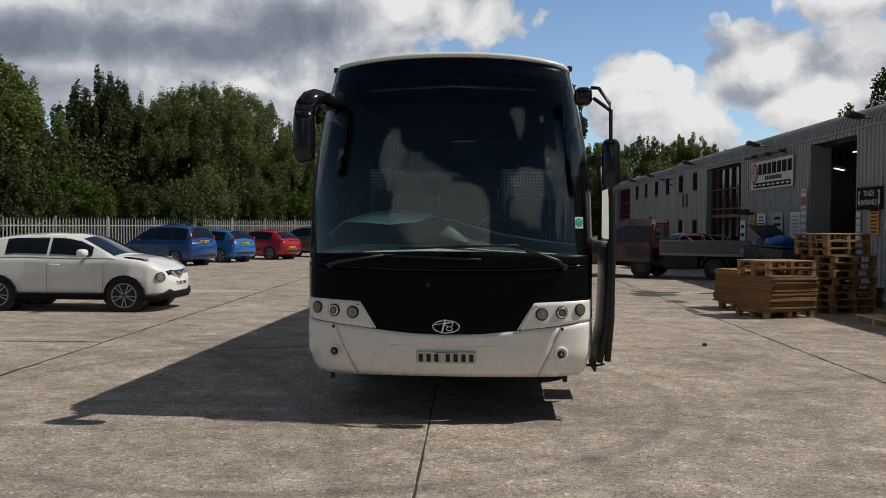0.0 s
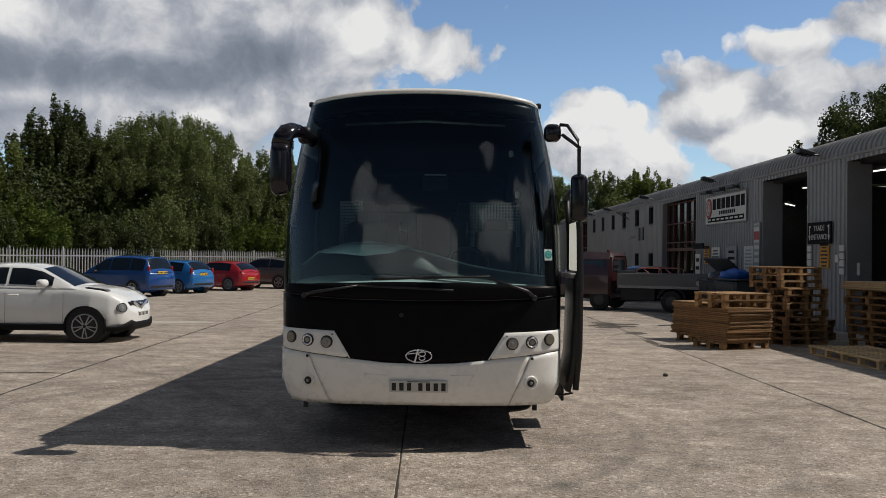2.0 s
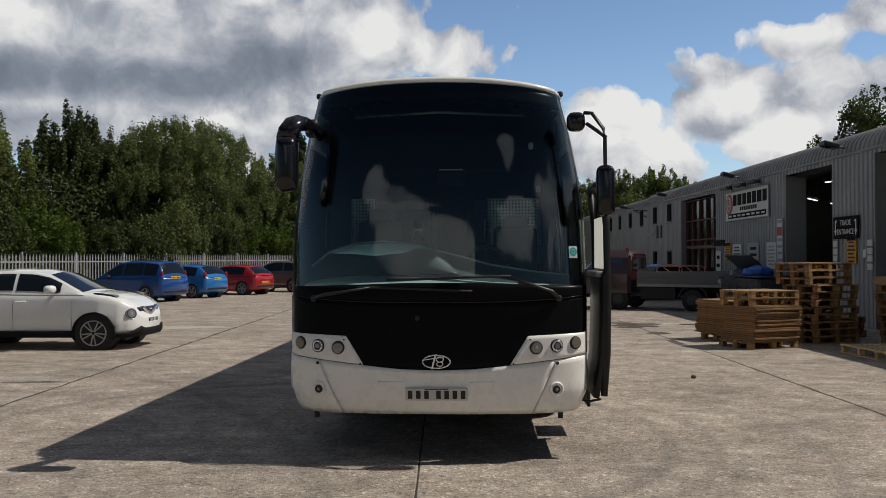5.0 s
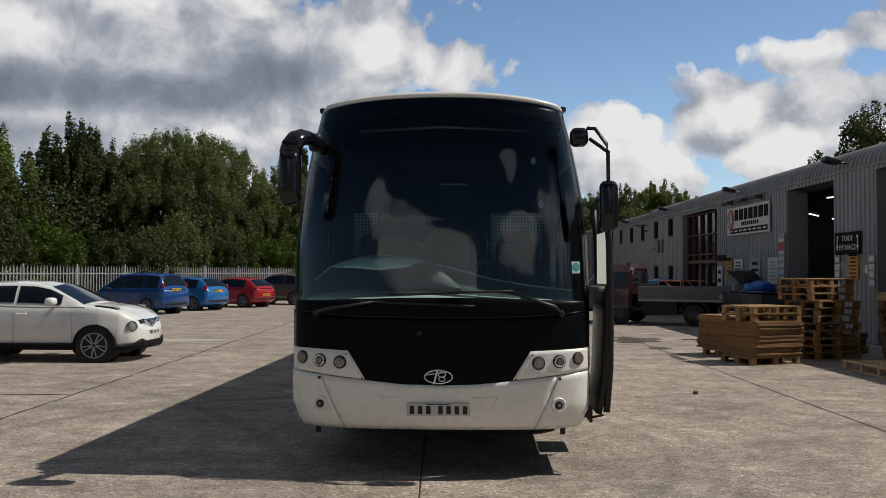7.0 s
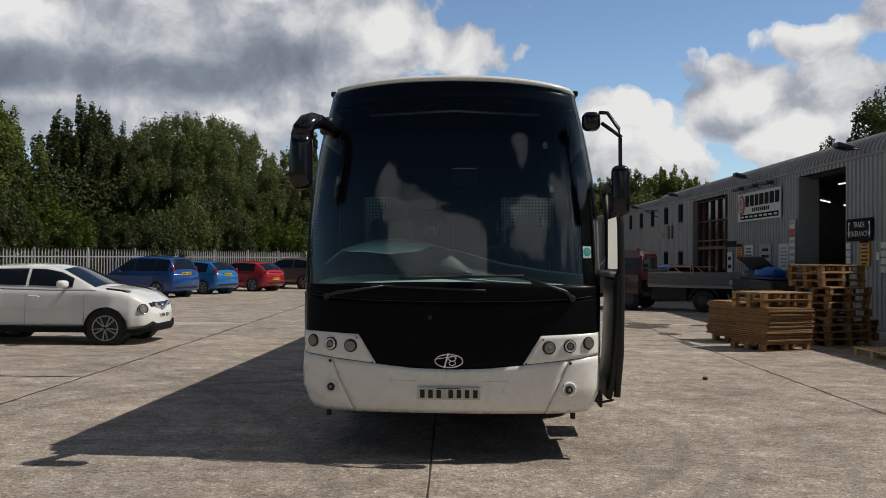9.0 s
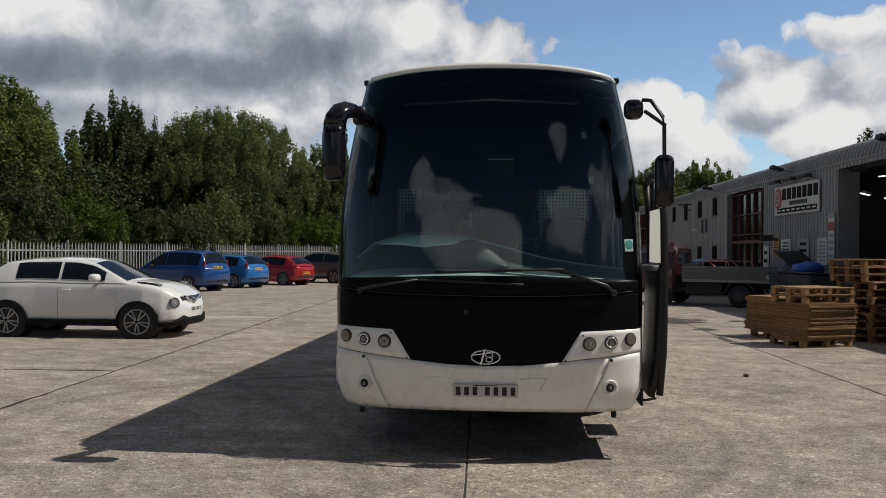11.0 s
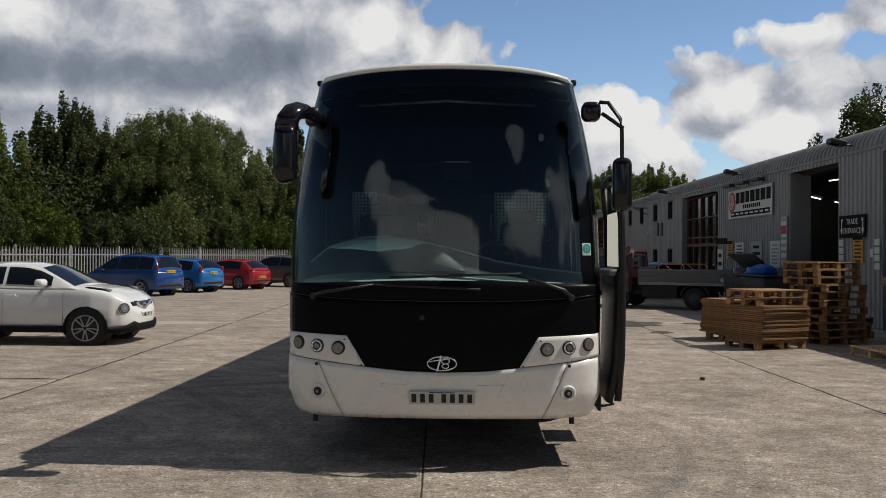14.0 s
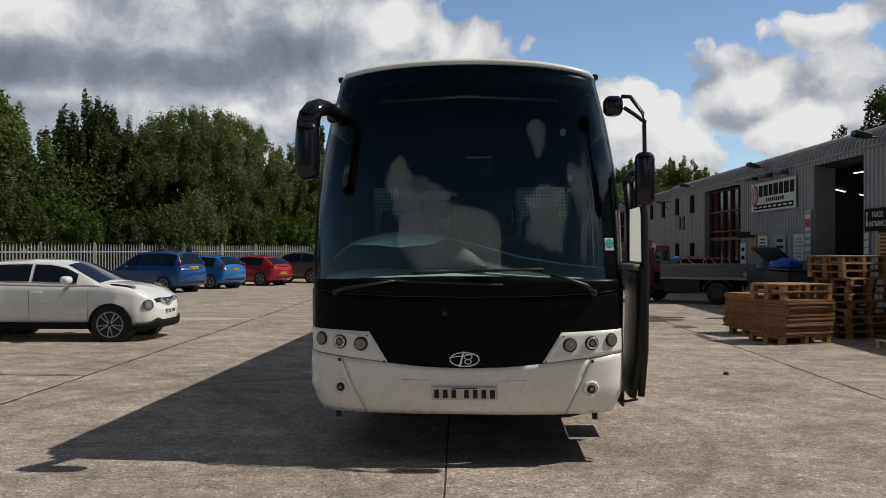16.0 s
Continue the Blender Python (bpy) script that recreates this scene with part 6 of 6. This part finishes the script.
# ---- flatbed truck ----
MAROON = paint("maroon_paint", (0.036, 0.006, 0.007), 0.4)
ALU = surface("grey_dropside", (0.135, 0.138, 0.138), 0.6, metal=0.0, var=0.1, scale=3, dirt=0.2)
td = math.degrees(math.atan2(0.5, -0.866))
TRUCK = thing("flatbed_truck", pose(8.46, 21.69, 0, rz=td), "maroon flatbed truck with grey dropsides, seen side-on", "truck")
part("bed", box("bed", (3.3, 1.95, 0.10), (0.15, 0, 0.82), STEEL, 0.01), TRUCK)
for sd in (-1, 1):
    part("dropside", box("dropside", (3.3, 0.04, 0.40), (0.15, sd * 0.98, 1.06), ALU, 0.01), TRUCK, "grey ribbed dropside")
    for z in (0.94, 1.06, 1.18):
        part("rib", box("rib", (3.26, 0.02, 0.025), (0.15, sd * 1.005, z), ALU, 0.004), TRUCK)
    part("chassis_rail", box("chassis_rail", (5.2, 0.08, 0.18), (0.9, sd * 0.4, 0.66), RUBBER), TRUCK)
    part("mudguard", tube("mudguard", [(0.46 * math.cos(a), sd * 0.86, 0.36 + 0.46 * math.sin(a)) for a in arr(0.1, 3.04, 12)], 0.05, BLACK, 6), TRUCK)
    for wx in (0.0, 2.45):
        wheel_parts(TRUCK, wx, sd * 0.82, 0.35, sd, 0.24, False)
for xx in (-1.52, 1.8):
    part("headboard", box("headboard", (0.05, 1.96, 0.44 if xx < 0 else 0.50), (xx, 0, 1.06 if xx < 0 else 1.09), ALU if xx < 0 else BLACK, 0.01), TRUCK)
part("rear_bar", box("rear_bar", (0.08, 1.8, 0.12), (-1.45, 0, 0.62), RUBBER, 0.01), TRUCK)
# black box standing in for the deep shade under the bed
part("lower_skirt", box("lower_skirt", (1.15, 0.10, 0.40), (1.13, 0.85, 0.56), RUBBER, 0.01), TRUCK)
cab_rows = []
for x, z0, z1, w in ((2.62, 0.45, 1.82, 0.86), (2.7, 0.40, 1.92, 0.92), (3.5, 0.40, 1.94, 0.93), (3.85, 0.42, 1.82, 0.92), (4.3, 0.42, 1.28, 0.90), (4.9, 0.42, 1.08, 0.84), (5.05, 0.5, 0.9, 0.76)):
    x -= 0.56
    cab_rows.append([(x, -w * 0.7, z0)] + [(x, s * w * q, z0 + (z1 - z0) * f) for s, q, f in ((-1, 1, 0.1), (-1, 1, 0.5), (-1, 0.9, 0.86), (-1, 0.76, 1.0), (1, 0.76, 1.0), (1, 0.9, 0.86), (1, 1, 0.5), (1, 1, 0.1))] + [(x, w * 0.7, z0)])
part("cab", grid_mesh("cab", cab_rows, MAROON, smooth=False, thick=0.04), TRUCK, "maroon cab")
part("cab_back", box("cab_back", (0.05, 1.66, 1.4), (2.08, 0, 1.12), MAROON, 0.02), TRUCK)
for sd in (-1, 1):
    part("cab_glass", mesh_from("cab_glass", [(2.29, sd * 0.935, 1.25), (3.19, sd * 0.935, 1.22), (3.06, sd * 0.90, 1.66), (2.29, sd * 0.89, 1.68)], [(0, 1, 2, 3) if sd < 0 else (3, 2, 1, 0)], CARGLASS), TRUCK)
part("rear_glass", box("rear_glass", (0.012, 1.25, 0.42), (2.05, 0, 1.50), CARGLASS, 0.004), TRUCK, "dark rear window of the cab")
part("beacon", bm_mesh("beacon", cyl_bm(0.06, 0.12, (2.44, 0, 1.99), "Z", 14, bevel=0.02), RED_L, True), TRUCK, "red roof beacon")
for sd, yy in ((-1, -0.3), (1, 0.25)):
    hoop = thing("load_frame", pose(*(TRUCK.matrix_basis @ Vector((0.55 + 0.3 * sd, yy, 0.875))), rz=td), "pale red tubular frame lying in the truck bed", "frame", "load frames")
    part("bar", tube("bar", [(-0.35, 0, 0), (-0.33, 0, 0.5), (-0.25, 0, 0.56), (0.42, 0, 0.56), (0.5, 0, 0.5), (0.5, 0, 0)], 0.02, surface("pale_red_steel", (0.55, 0.20, 0.15), 0.5), 8), hoop)
    part("brace", tube("brace", [(-0.33, 0, 0.05), (0.3, 0, 0.55)], 0.016, bpy.data.materials["pale_red_steel"], 8), hoop)

dk = car("saloon_car", pose(8.9, 29.5, 0, rz=200), "dark blue car parked behind the truck", 4.3, 1.78, HATCH_TOP[:], [(-2.0, 0.92), (-1.5, 1.25), (-0.8, 1.44), (0.0, 1.45), (0.4, 1.33), (1.05, 0.94)],
         [(-2.15, 0.80), (-1.85, 0.93), (-1.2, 0.99), (0.8, 0.99), (1.5, 0.95), (1.95, 0.82), (2.15, 0.62)], (NAVY, NAVY), (-1.3, 1.3), 0.31, (1.0, 0.3), (-1.9, -1.4), [(-1.2, -0.4), (-0.34, 0.6)], group="")
# two more cars at the yard's edge
k1 = car("hatchback_car", pose(-17.2, 21.4, 0, rz=-55), "black hatchback facing the yard by the fence", 4.1, 1.75, HATCH_TOP,
         [(-1.96, 0.92), (-1.7, 1.2), (-1.3, 1.42), (-0.6, 1.48), (0.0, 1.46), (0.35, 1.34), (1.0, 0.94)], HATCH_WID, (BLKP, BLKP), (-1.25, 1.26), 0.31, (0.96, 0.25), (-1.86, -1.45), [(-1.35, -0.55), (-0.5, 0.5)])
k2 = car("hatchback_car", pose(-7.85, 1.72, 0, rz=-16), "dark navy hatchback, only its nose in view", 4.1, 1.75, HATCH_TOP,
         [(-1.96, 0.92), (-1.7, 1.2), (-1.3, 1.42), (-0.6, 1.48), (0.0, 1.46), (0.35, 1.34), (1.0, 0.94)], HATCH_WID, (NAVY, NAVY), (-1.25, 1.26), 0.31, (0.96, 0.25), (-1.86, -1.45), [(-1.35, -0.55), (-0.5, 0.5)])
for c in (k1, k2):
    for sd in (-1, 1):
        blob("headlamp", (0.30, 0.24, 0.12), (1.80, sd * 0.55, 0.685), CLEAR_L, c, (0, 14, sd * -24))
        blob("fog_lamp", (0.08, 0.16, 0.09), (2.01, sd * 0.48, 0.36), BLACK, c)
    part("front_grille", box("front_grille", (0.08, 0.9, 0.12), (2.03, 0, 0.36), BLACK, 0.03, 2), c)
    part("upper_grille", box("upper_grille", (0.08, 0.7, 0.07), (2.00, 0, 0.61), CHROME, 0.02, 2), c)
    plate(c, pose(2.082, 0, 0.47, rz=90), PLATE_W)


# ---- on the unit's wall ----
SIGNW = surface("sign_white", (0.66, 0.655, 0.60), 0.45, var=0.03, dirt=0.08)
SIGNK = surface("sign_black", (0.008, 0.008, 0.009), 0.8, spec=0.2)
SIGNR = surface("sign_red", (0.42, 0.03, 0.03), 0.45)
SIGNO = surface("sign_orange", (0.62, 0.28, 0.02), 0.5)
SIGNG = surface("sign_grey", (0.32, 0.33, 0.33), 0.55)


def wall_board(name, y0, y1, z0, z1, mat, label, category="sign", frame_mat=None, x=WX - 0.06):
    """A flat board on the wall. Its parts lie in a frame whose x runs along the wall as one reads, y up."""
    b = thing(name, Matrix.Translation((x, (y0 + y1) / 2, (z0 + z1) / 2)) @ pose(0, 0, 0, 90, 0, -90), label, category)
    w, h = abs(y1 - y0), z1 - z0
    part("board", box("board", (w, h, 0.03), (0, 0, 0), mat, 0.006), b)
    if frame_mat:
        for s in (-1, 1):
            part("edge", box("edge", (w + 0.04, 0.035, 0.045), (0, s * h / 2, 0.004), frame_mat, 0.006), b)
            part("edge", box("edge", (0.035, h, 0.045), (s * w / 2, 0, 0.004), frame_mat, 0.006), b)
    return b, w, h


def strokes(b, rows, mat, w, name="bar"):
    """Plain bars standing for writing: centre x and y, length and height as shares of the width and in metres."""
    for cx, cy, ln, ht in rows:
        part(name, box(name, (ln, ht, 0.004), (cx, cy, 0.018), mat), b)


b, w, h = wall_board("shop_sign", 24.83, 20.60, 3.02, 4.02, SIGNW, "large white shop sign with a red oval and black bars", frame_mat=SIGNG)
ov = part("oval", bm_mesh("oval", cyl_bm(0.36, 0.012, (0, 0, 0), "Z", 36), SIGNR), b, "red oval", m=pose(-w / 2 + 0.42, 0.08, 0.02))
part("oval_mark", ring_mesh("oval_mark", 0.20, 0.03, SIGNW, 24, 1.2), ov, m=pose(0, 0, 0.008))
part("oval_mark", box("oval_mark", (0.06, 0.3, 0.012), (0.02, 0, 0.012), SIGNW), ov)
part("oval_mark", box("oval_mark", (0.2, 0.05, 0.012), (-0.02, -0.05, 0.012), SIGNW), ov)
xs_ = arr(-w / 2 + 1.02, w / 2 - 0.32, 7)
strokes(b, [(x, 0.20, 0.37 + 0.05 * (i % 2), 0.38) for i, x in enumerate(xs_)], SIGNK, w, "block")
strokes(b, [(0.25 + x, -0.12, 0.13, 0.13) for x in arr(-0.75, 0.75, 9)], SIGNK, w)
strokes(b, [(0.05, -0.345, w - 0.5, 0.17)], SIGNK, w, "strip")
for x in arr(-1.6, 1.65, 8):
    part("bar", box("bar", (0.3, 0.06, 0.004), (x, -0.345, 0.022), SIGNW), b)
b, w, h = wall_board("trade_sign", 15.92, 14.57, 2.20, 2.74, SIGNK, "black trade entrance sign with white arrows", frame_mat=SIGNK)
writing("words", "TRADE", 0.20, SIGNW, b, pose(0, 0.12, 0.019), 0.62)
writing("words", "ENTRANCE", 0.20, SIGNW, b, pose(0, -0.11, 0.019), 0.92)
for s in (-1, 1):
    part("arrow", mesh_from("arrow", [(s * 0.50, 0.20, 0.019), (s * 0.60, 0.20, 0.019), (s * 0.60, -0.06, 0.019), (s * 0.645, -0.06, 0.019), (s * 0.56, -0.21, 0.019), (s * 0.50, -0.06, 0.019), (s * 0.545, -0.06, 0.019), (s * 0.545, 0.14, 0.019), (s * 0.50, 0.14, 0.019)], [tuple(range(9)) if s < 0 else tuple(reversed(range(9)))], SIGNW), b)


def notice(y0, y1, z0, z1, mat, label, lines=4, ink=INK, head=None):
    b, w, h = wall_board("notice", y0, y1, z0, z1, mat, label)
    for i in range(lines):
        ln = w * (0.55 + 0.3 * ((i * 7) % 5) / 5)
        part("bar", box("bar", (ln, h / lines * 0.35, 0.003), (0, h * 0.40 - h * 0.8 * (i + 0.5) / lines - (0.08 * h if head else 0), 0.018), ink), b)
    if head:
        part("heading", box("heading", (w * 0.92, h * 0.16, 0.003), (0, h * 0.40, 0.018), head), b)


for yc in (15.86, 13.98):
    for i, z in enumerate((2.06, 1.86, 1.68, 1.48)):
        wall_board("plate_sign", yc + 0.12, yc - 0.12, z - 0.075 + 0.12 * 0, z + 0.075, SIGNW, "small white notice plate on grey cladding")


notice(15.2, 14.68, 1.55, 2.26, SIGNO, "orange and black safety notice", 6, INK, SIGNK)
notice(24.97, 24.35, 1.58, 2.26, SIGNO, "orange safety notice on grey cladding", 6, INK, SIGNK)
notice(24.1, 23.2, 1.50, 2.18, SIGNW, "white printed notice on grey cladding", 5)
notice(22.5, 21.5, 1.40, 2.20, SIGNG, "grey poster in a frame on grey cladding", 3, SIGNK)
notice(20.8, 19.98, 1.36, 2.19, SIGNW, "white printed notice beside the loading door", 6, SIGNG)
notice(26.05, 25.45, 1.20, 1.95, SIGNW, "white door notice by the glazed entrance", 2, SIGNK)
b, w, h = wall_board("strip_sign", 19.92, 19.44, 1.40, 2.90, SIGNW, "tall narrow white sign with a red panel", frame_mat=SIGNG)
part("red_panel", box("red_panel", (w * 0.9, 0.26, 0.004), (0, 0.36, 0.018), SIGNR), b)
strokes(b, [(0, y, w * 0.75, 0.09) for y in (0.66, 0.10, -0.1, -0.3, -0.52)], SIGNG, w)
wall_board("door_sign", 26.3, 25.05, 2.15, 2.36, SIGNK, "long black sign over the side entrance")
wall_board("meter_box", 14.32, 14.16, 1.70, 1.90, SIGNW, "small white box on grey cladding", "box")
wall_board("socket_box", 13.2, 13.05, 1.4, 1.7, SIGNG, "grey switch box on the door reveal", "box", x=WX - 0.05)


def floodlight(y, z, label="dark floodlight on the eave"):
    f = thing("floodlight", pose(WX - 0.10, y, z, 0, 0, 0), label, "lamp", "floodlights")
    part("bracket", tube("bracket", [(0.12, 0, 0.0), (-0.05, 0, 0.02), (-0.22, 0, 0.06)], 0.025, CHAR, 6), f)
    part("head", bm_mesh("head", box_bm(0.42, 0.34, 0.13, (0, 0, 0), 0.03, 2), CHAR), f, m=pose(-0.30, 0, 0.08, 0, 14, 0))
    part("lens", box("lens", (0.34, 0.28, 0.01), (0, 0, -0.07), DARKGLASS), f, m=pose(-0.30, 0, 0.08, 0, 14, 0))


for fy in (15.4, 23.6, 33.0, 41.5, 47.0):
    floodlight(fy, 4.52 if fy < 38 else 4.42)
for i, sy_ in enumerate((24.2, 22.75, 21.4)):
    s_ = thing("sign_lamp", pose(WX - 0.05, sy_, 4.16), "dark trough lamp over the shop sign", "lamp", "sign lamps")
    part("trough", bm_mesh("trough", box_bm(0.22, 0.78, 0.13, (-0.22, 0, 0.02), 0.04, 2), CHAR), s_)
    part("bracket", tube("bracket", [(0.08, 0, -0.03), (-0.15, 0, 0.0)], 0.02, CHAR, 6), s_)
ar = thing("wall_bracket", pose(WX, 37.6, 3.9), "dark steel wall bracket with a hanging lamp", "bracket")
part("arm", tube("arm", [(0.02, 0, 0.2), (-0.7, 0, 0.2)], 0.03, CHAR, 6), ar)
part("strut", tube("strut", [(0.02, 0, -0.15), (-0.6, 0, 0.18)], 0.025, CHAR, 6), ar)
cm = thing("wall_camera", pose(WX, 36.3, 2.75), "pale grey camera on the wall", "camera")
part("mount", tube("mount", [(0.03, 0, 0.15), (-0.12, 0, 0.1)], 0.025, SIGNG, 6), cm)
part("camera_body", bm_mesh("camera_body", box_bm(0.26, 0.11, 0.11, (-0.18, 0, 0.05), 0.02, 2), SIGNW), cm)

# ---- waste bins ----
BINP = surface("charcoal_bin_plastic", (0.05, 0.056, 0.062), 0.55, var=0.12, scale=4)
BAGB = surface("blue_bag", (0.01, 0.10, 0.42), 0.45, var=0.2, scale=8)
BAGK = surface("black_bag", (0.02, 0.022, 0.03), 0.35, var=0.2, scale=8)


def waste_bin(m, open_lid, label):
    t = thing("waste_bin", m, label, "bin", "bins")
    rows = [[(sx * (0.55 + 0.10 * z / 1.1) * q, sy * (0.42 + 0.10 * z / 1.1) * p, 0.18 + z * 0.86) for sx, sy, q, p in ((-1, -1, 1, 0.9), (-1, -1, 0.9, 1), (1, -1, 0.9, 1), (1, -1, 1, 0.9), (1, 1, 1, 0.9), (1, 1, 0.9, 1), (-1, 1, 0.9, 1), (-1, 1, 1, 0.9), (-1, -1, 1, 0.9))] for z in (0, 0.3, 0.6, 1.0, 1.06)]
    part("tub", grid_mesh("tub", rows, BINP, smooth=False, thick=0.02, flip=True), t)
    part("base", box("base", (1.05, 0.8, 0.05), (0, 0, 0.2), BINP, 0.01), t)
    part("rim", tube("rim", [(-0.64, -0.52, 1.08), (0.64, -0.52, 1.08), (0.64, 0.52, 1.08), (-0.64, 0.52, 1.08), (-0.64, -0.52, 1.08)], 0.03, BINP, 6), t)
    for x in (-0.45, 0.45):
        for y in (-0.33, 0.33):
            part("castor", bm_mesh("castor", cyl_bm(0.09, 0.05, (x, y, 0.09), "X", 16), RUBBER), t)
    part("label_plate", box("label_plate", (0.35, 0.01, 0.06), (0.1, -0.515, 0.72), SIGNG), t)
    for x in (-0.4, 0.0, 0.4):
        part("rib", box("rib", (0.05, 0.03, 0.7), (x, -0.475, 0.6), BINP, 0.01), t, m=pose(0, 0, 0, 6, 0, 0))
    a = 38 if open_lid else 4
    part("lid", bm_mesh("lid", box_bm(1.30, 1.06, 0.05, (0, -0.53, 0.0), 0.02, 2), BINP), t, m=pose(0, 0.52, 1.13, -a if open_lid else -2, 0, 4))


waste_bin(pose(9.35, 19.9, 0, rz=-78), True, "charcoal waste bin with its lid propped open by bags")
waste_bin(pose(9.30, 18.1, 0, rz=-84), False, "charcoal waste bin by the loading door")


def bag(size, at, mat, seed, label):
    bm = bmesh.new()
    bmesh.ops.create_icosphere(bm, subdivisions=3, radius=1)
    noise.seed_set(seed)
    for v in bm.verts:
        v.co = v.co * (1 + 0.28 * noise.noise(v.co * 2.1) + 0.12 * noise.noise(v.co * 6.0))
        v.co = Vector((v.co.x * size[0], v.co.y * size[1], v.co.z * size[2]))
    thing("rubbish_bag", pose(*at), label, "bag", me=bm_mesh("rubbish_bag", bm, mat, True))


bag((0.42, 0.50, 0.20), (9.25, 18.5, 1.28), BAGB, 3, "crumpled blue plastic sheet on the bins")
bag((0.36, 0.42, 0.22), (9.2, 19.7, 1.20), BAGK, 5, "black rubbish bag stuffed in the bin")
bag((0.3, 0.3, 0.2), (8.95, 20.5, 0.99), surface("pale_bag", (0.35, 0.36, 0.36), 0.5), 8, "pale bag hanging over the bin's edge")

# ---- on the ground ----
DIRT = surface("dark_patch", (0.075, 0.062, 0.048), 0.95, var=0.35, scale=5, bump=0.7)


def stain(name, cx, cy, rx, ry, seed, label, z=0.004, mat=None):
    rng = np.random.default_rng(seed)
    n = 26
    pts = []
    for i in range(n):
        a = 2 * math.pi * i / n
        q = 0.75 + 0.35 * rng.random()
        pts.append((cx + rx * q * math.cos(a), cy + ry * q * math.sin(a), z))
    part(name, mesh_from(name, pts, [tuple(range(n))], mat or DIRT), GROUND, label)


for q in range(9):
    stain("broken_patch", 4.86 + 0.50 * math.cos(q * 2.4) * (q / 9) ** 0.5, 15.2 + 0.9 * math.sin(q * 2.4) * (q / 9) ** 0.5, 0.22 + 0.02 * q, 0.26, 60 + q, "broken dark patch in the concrete", 0.003 + 0.0006 * q)
stain("broken_patch", 4.95, 12.8, 0.28, 0.35, 6, "broken dark patch in the concrete", 0.003)
stain("broken_patch", 4.75, 10.6, 0.10, 0.6, 7, "broken dark patch in the concrete", 0.003)
stain("pale_repair", -6.6, 14.9, 1.5, 0.45, 8, "pale repair along the slab joint", 0.003, surface("pale_mortar", (0.42, 0.385, 0.32), 0.9, var=0.2, scale=4, bump=0.5))
st_ = thing("stone", pose(3.61, 5.23, 0.0), "small dark stone lying on the concrete", "stone")
blob("chip", (0.07, 0.06, 0.05), (0, 0, 0.022), DIRT, st_)
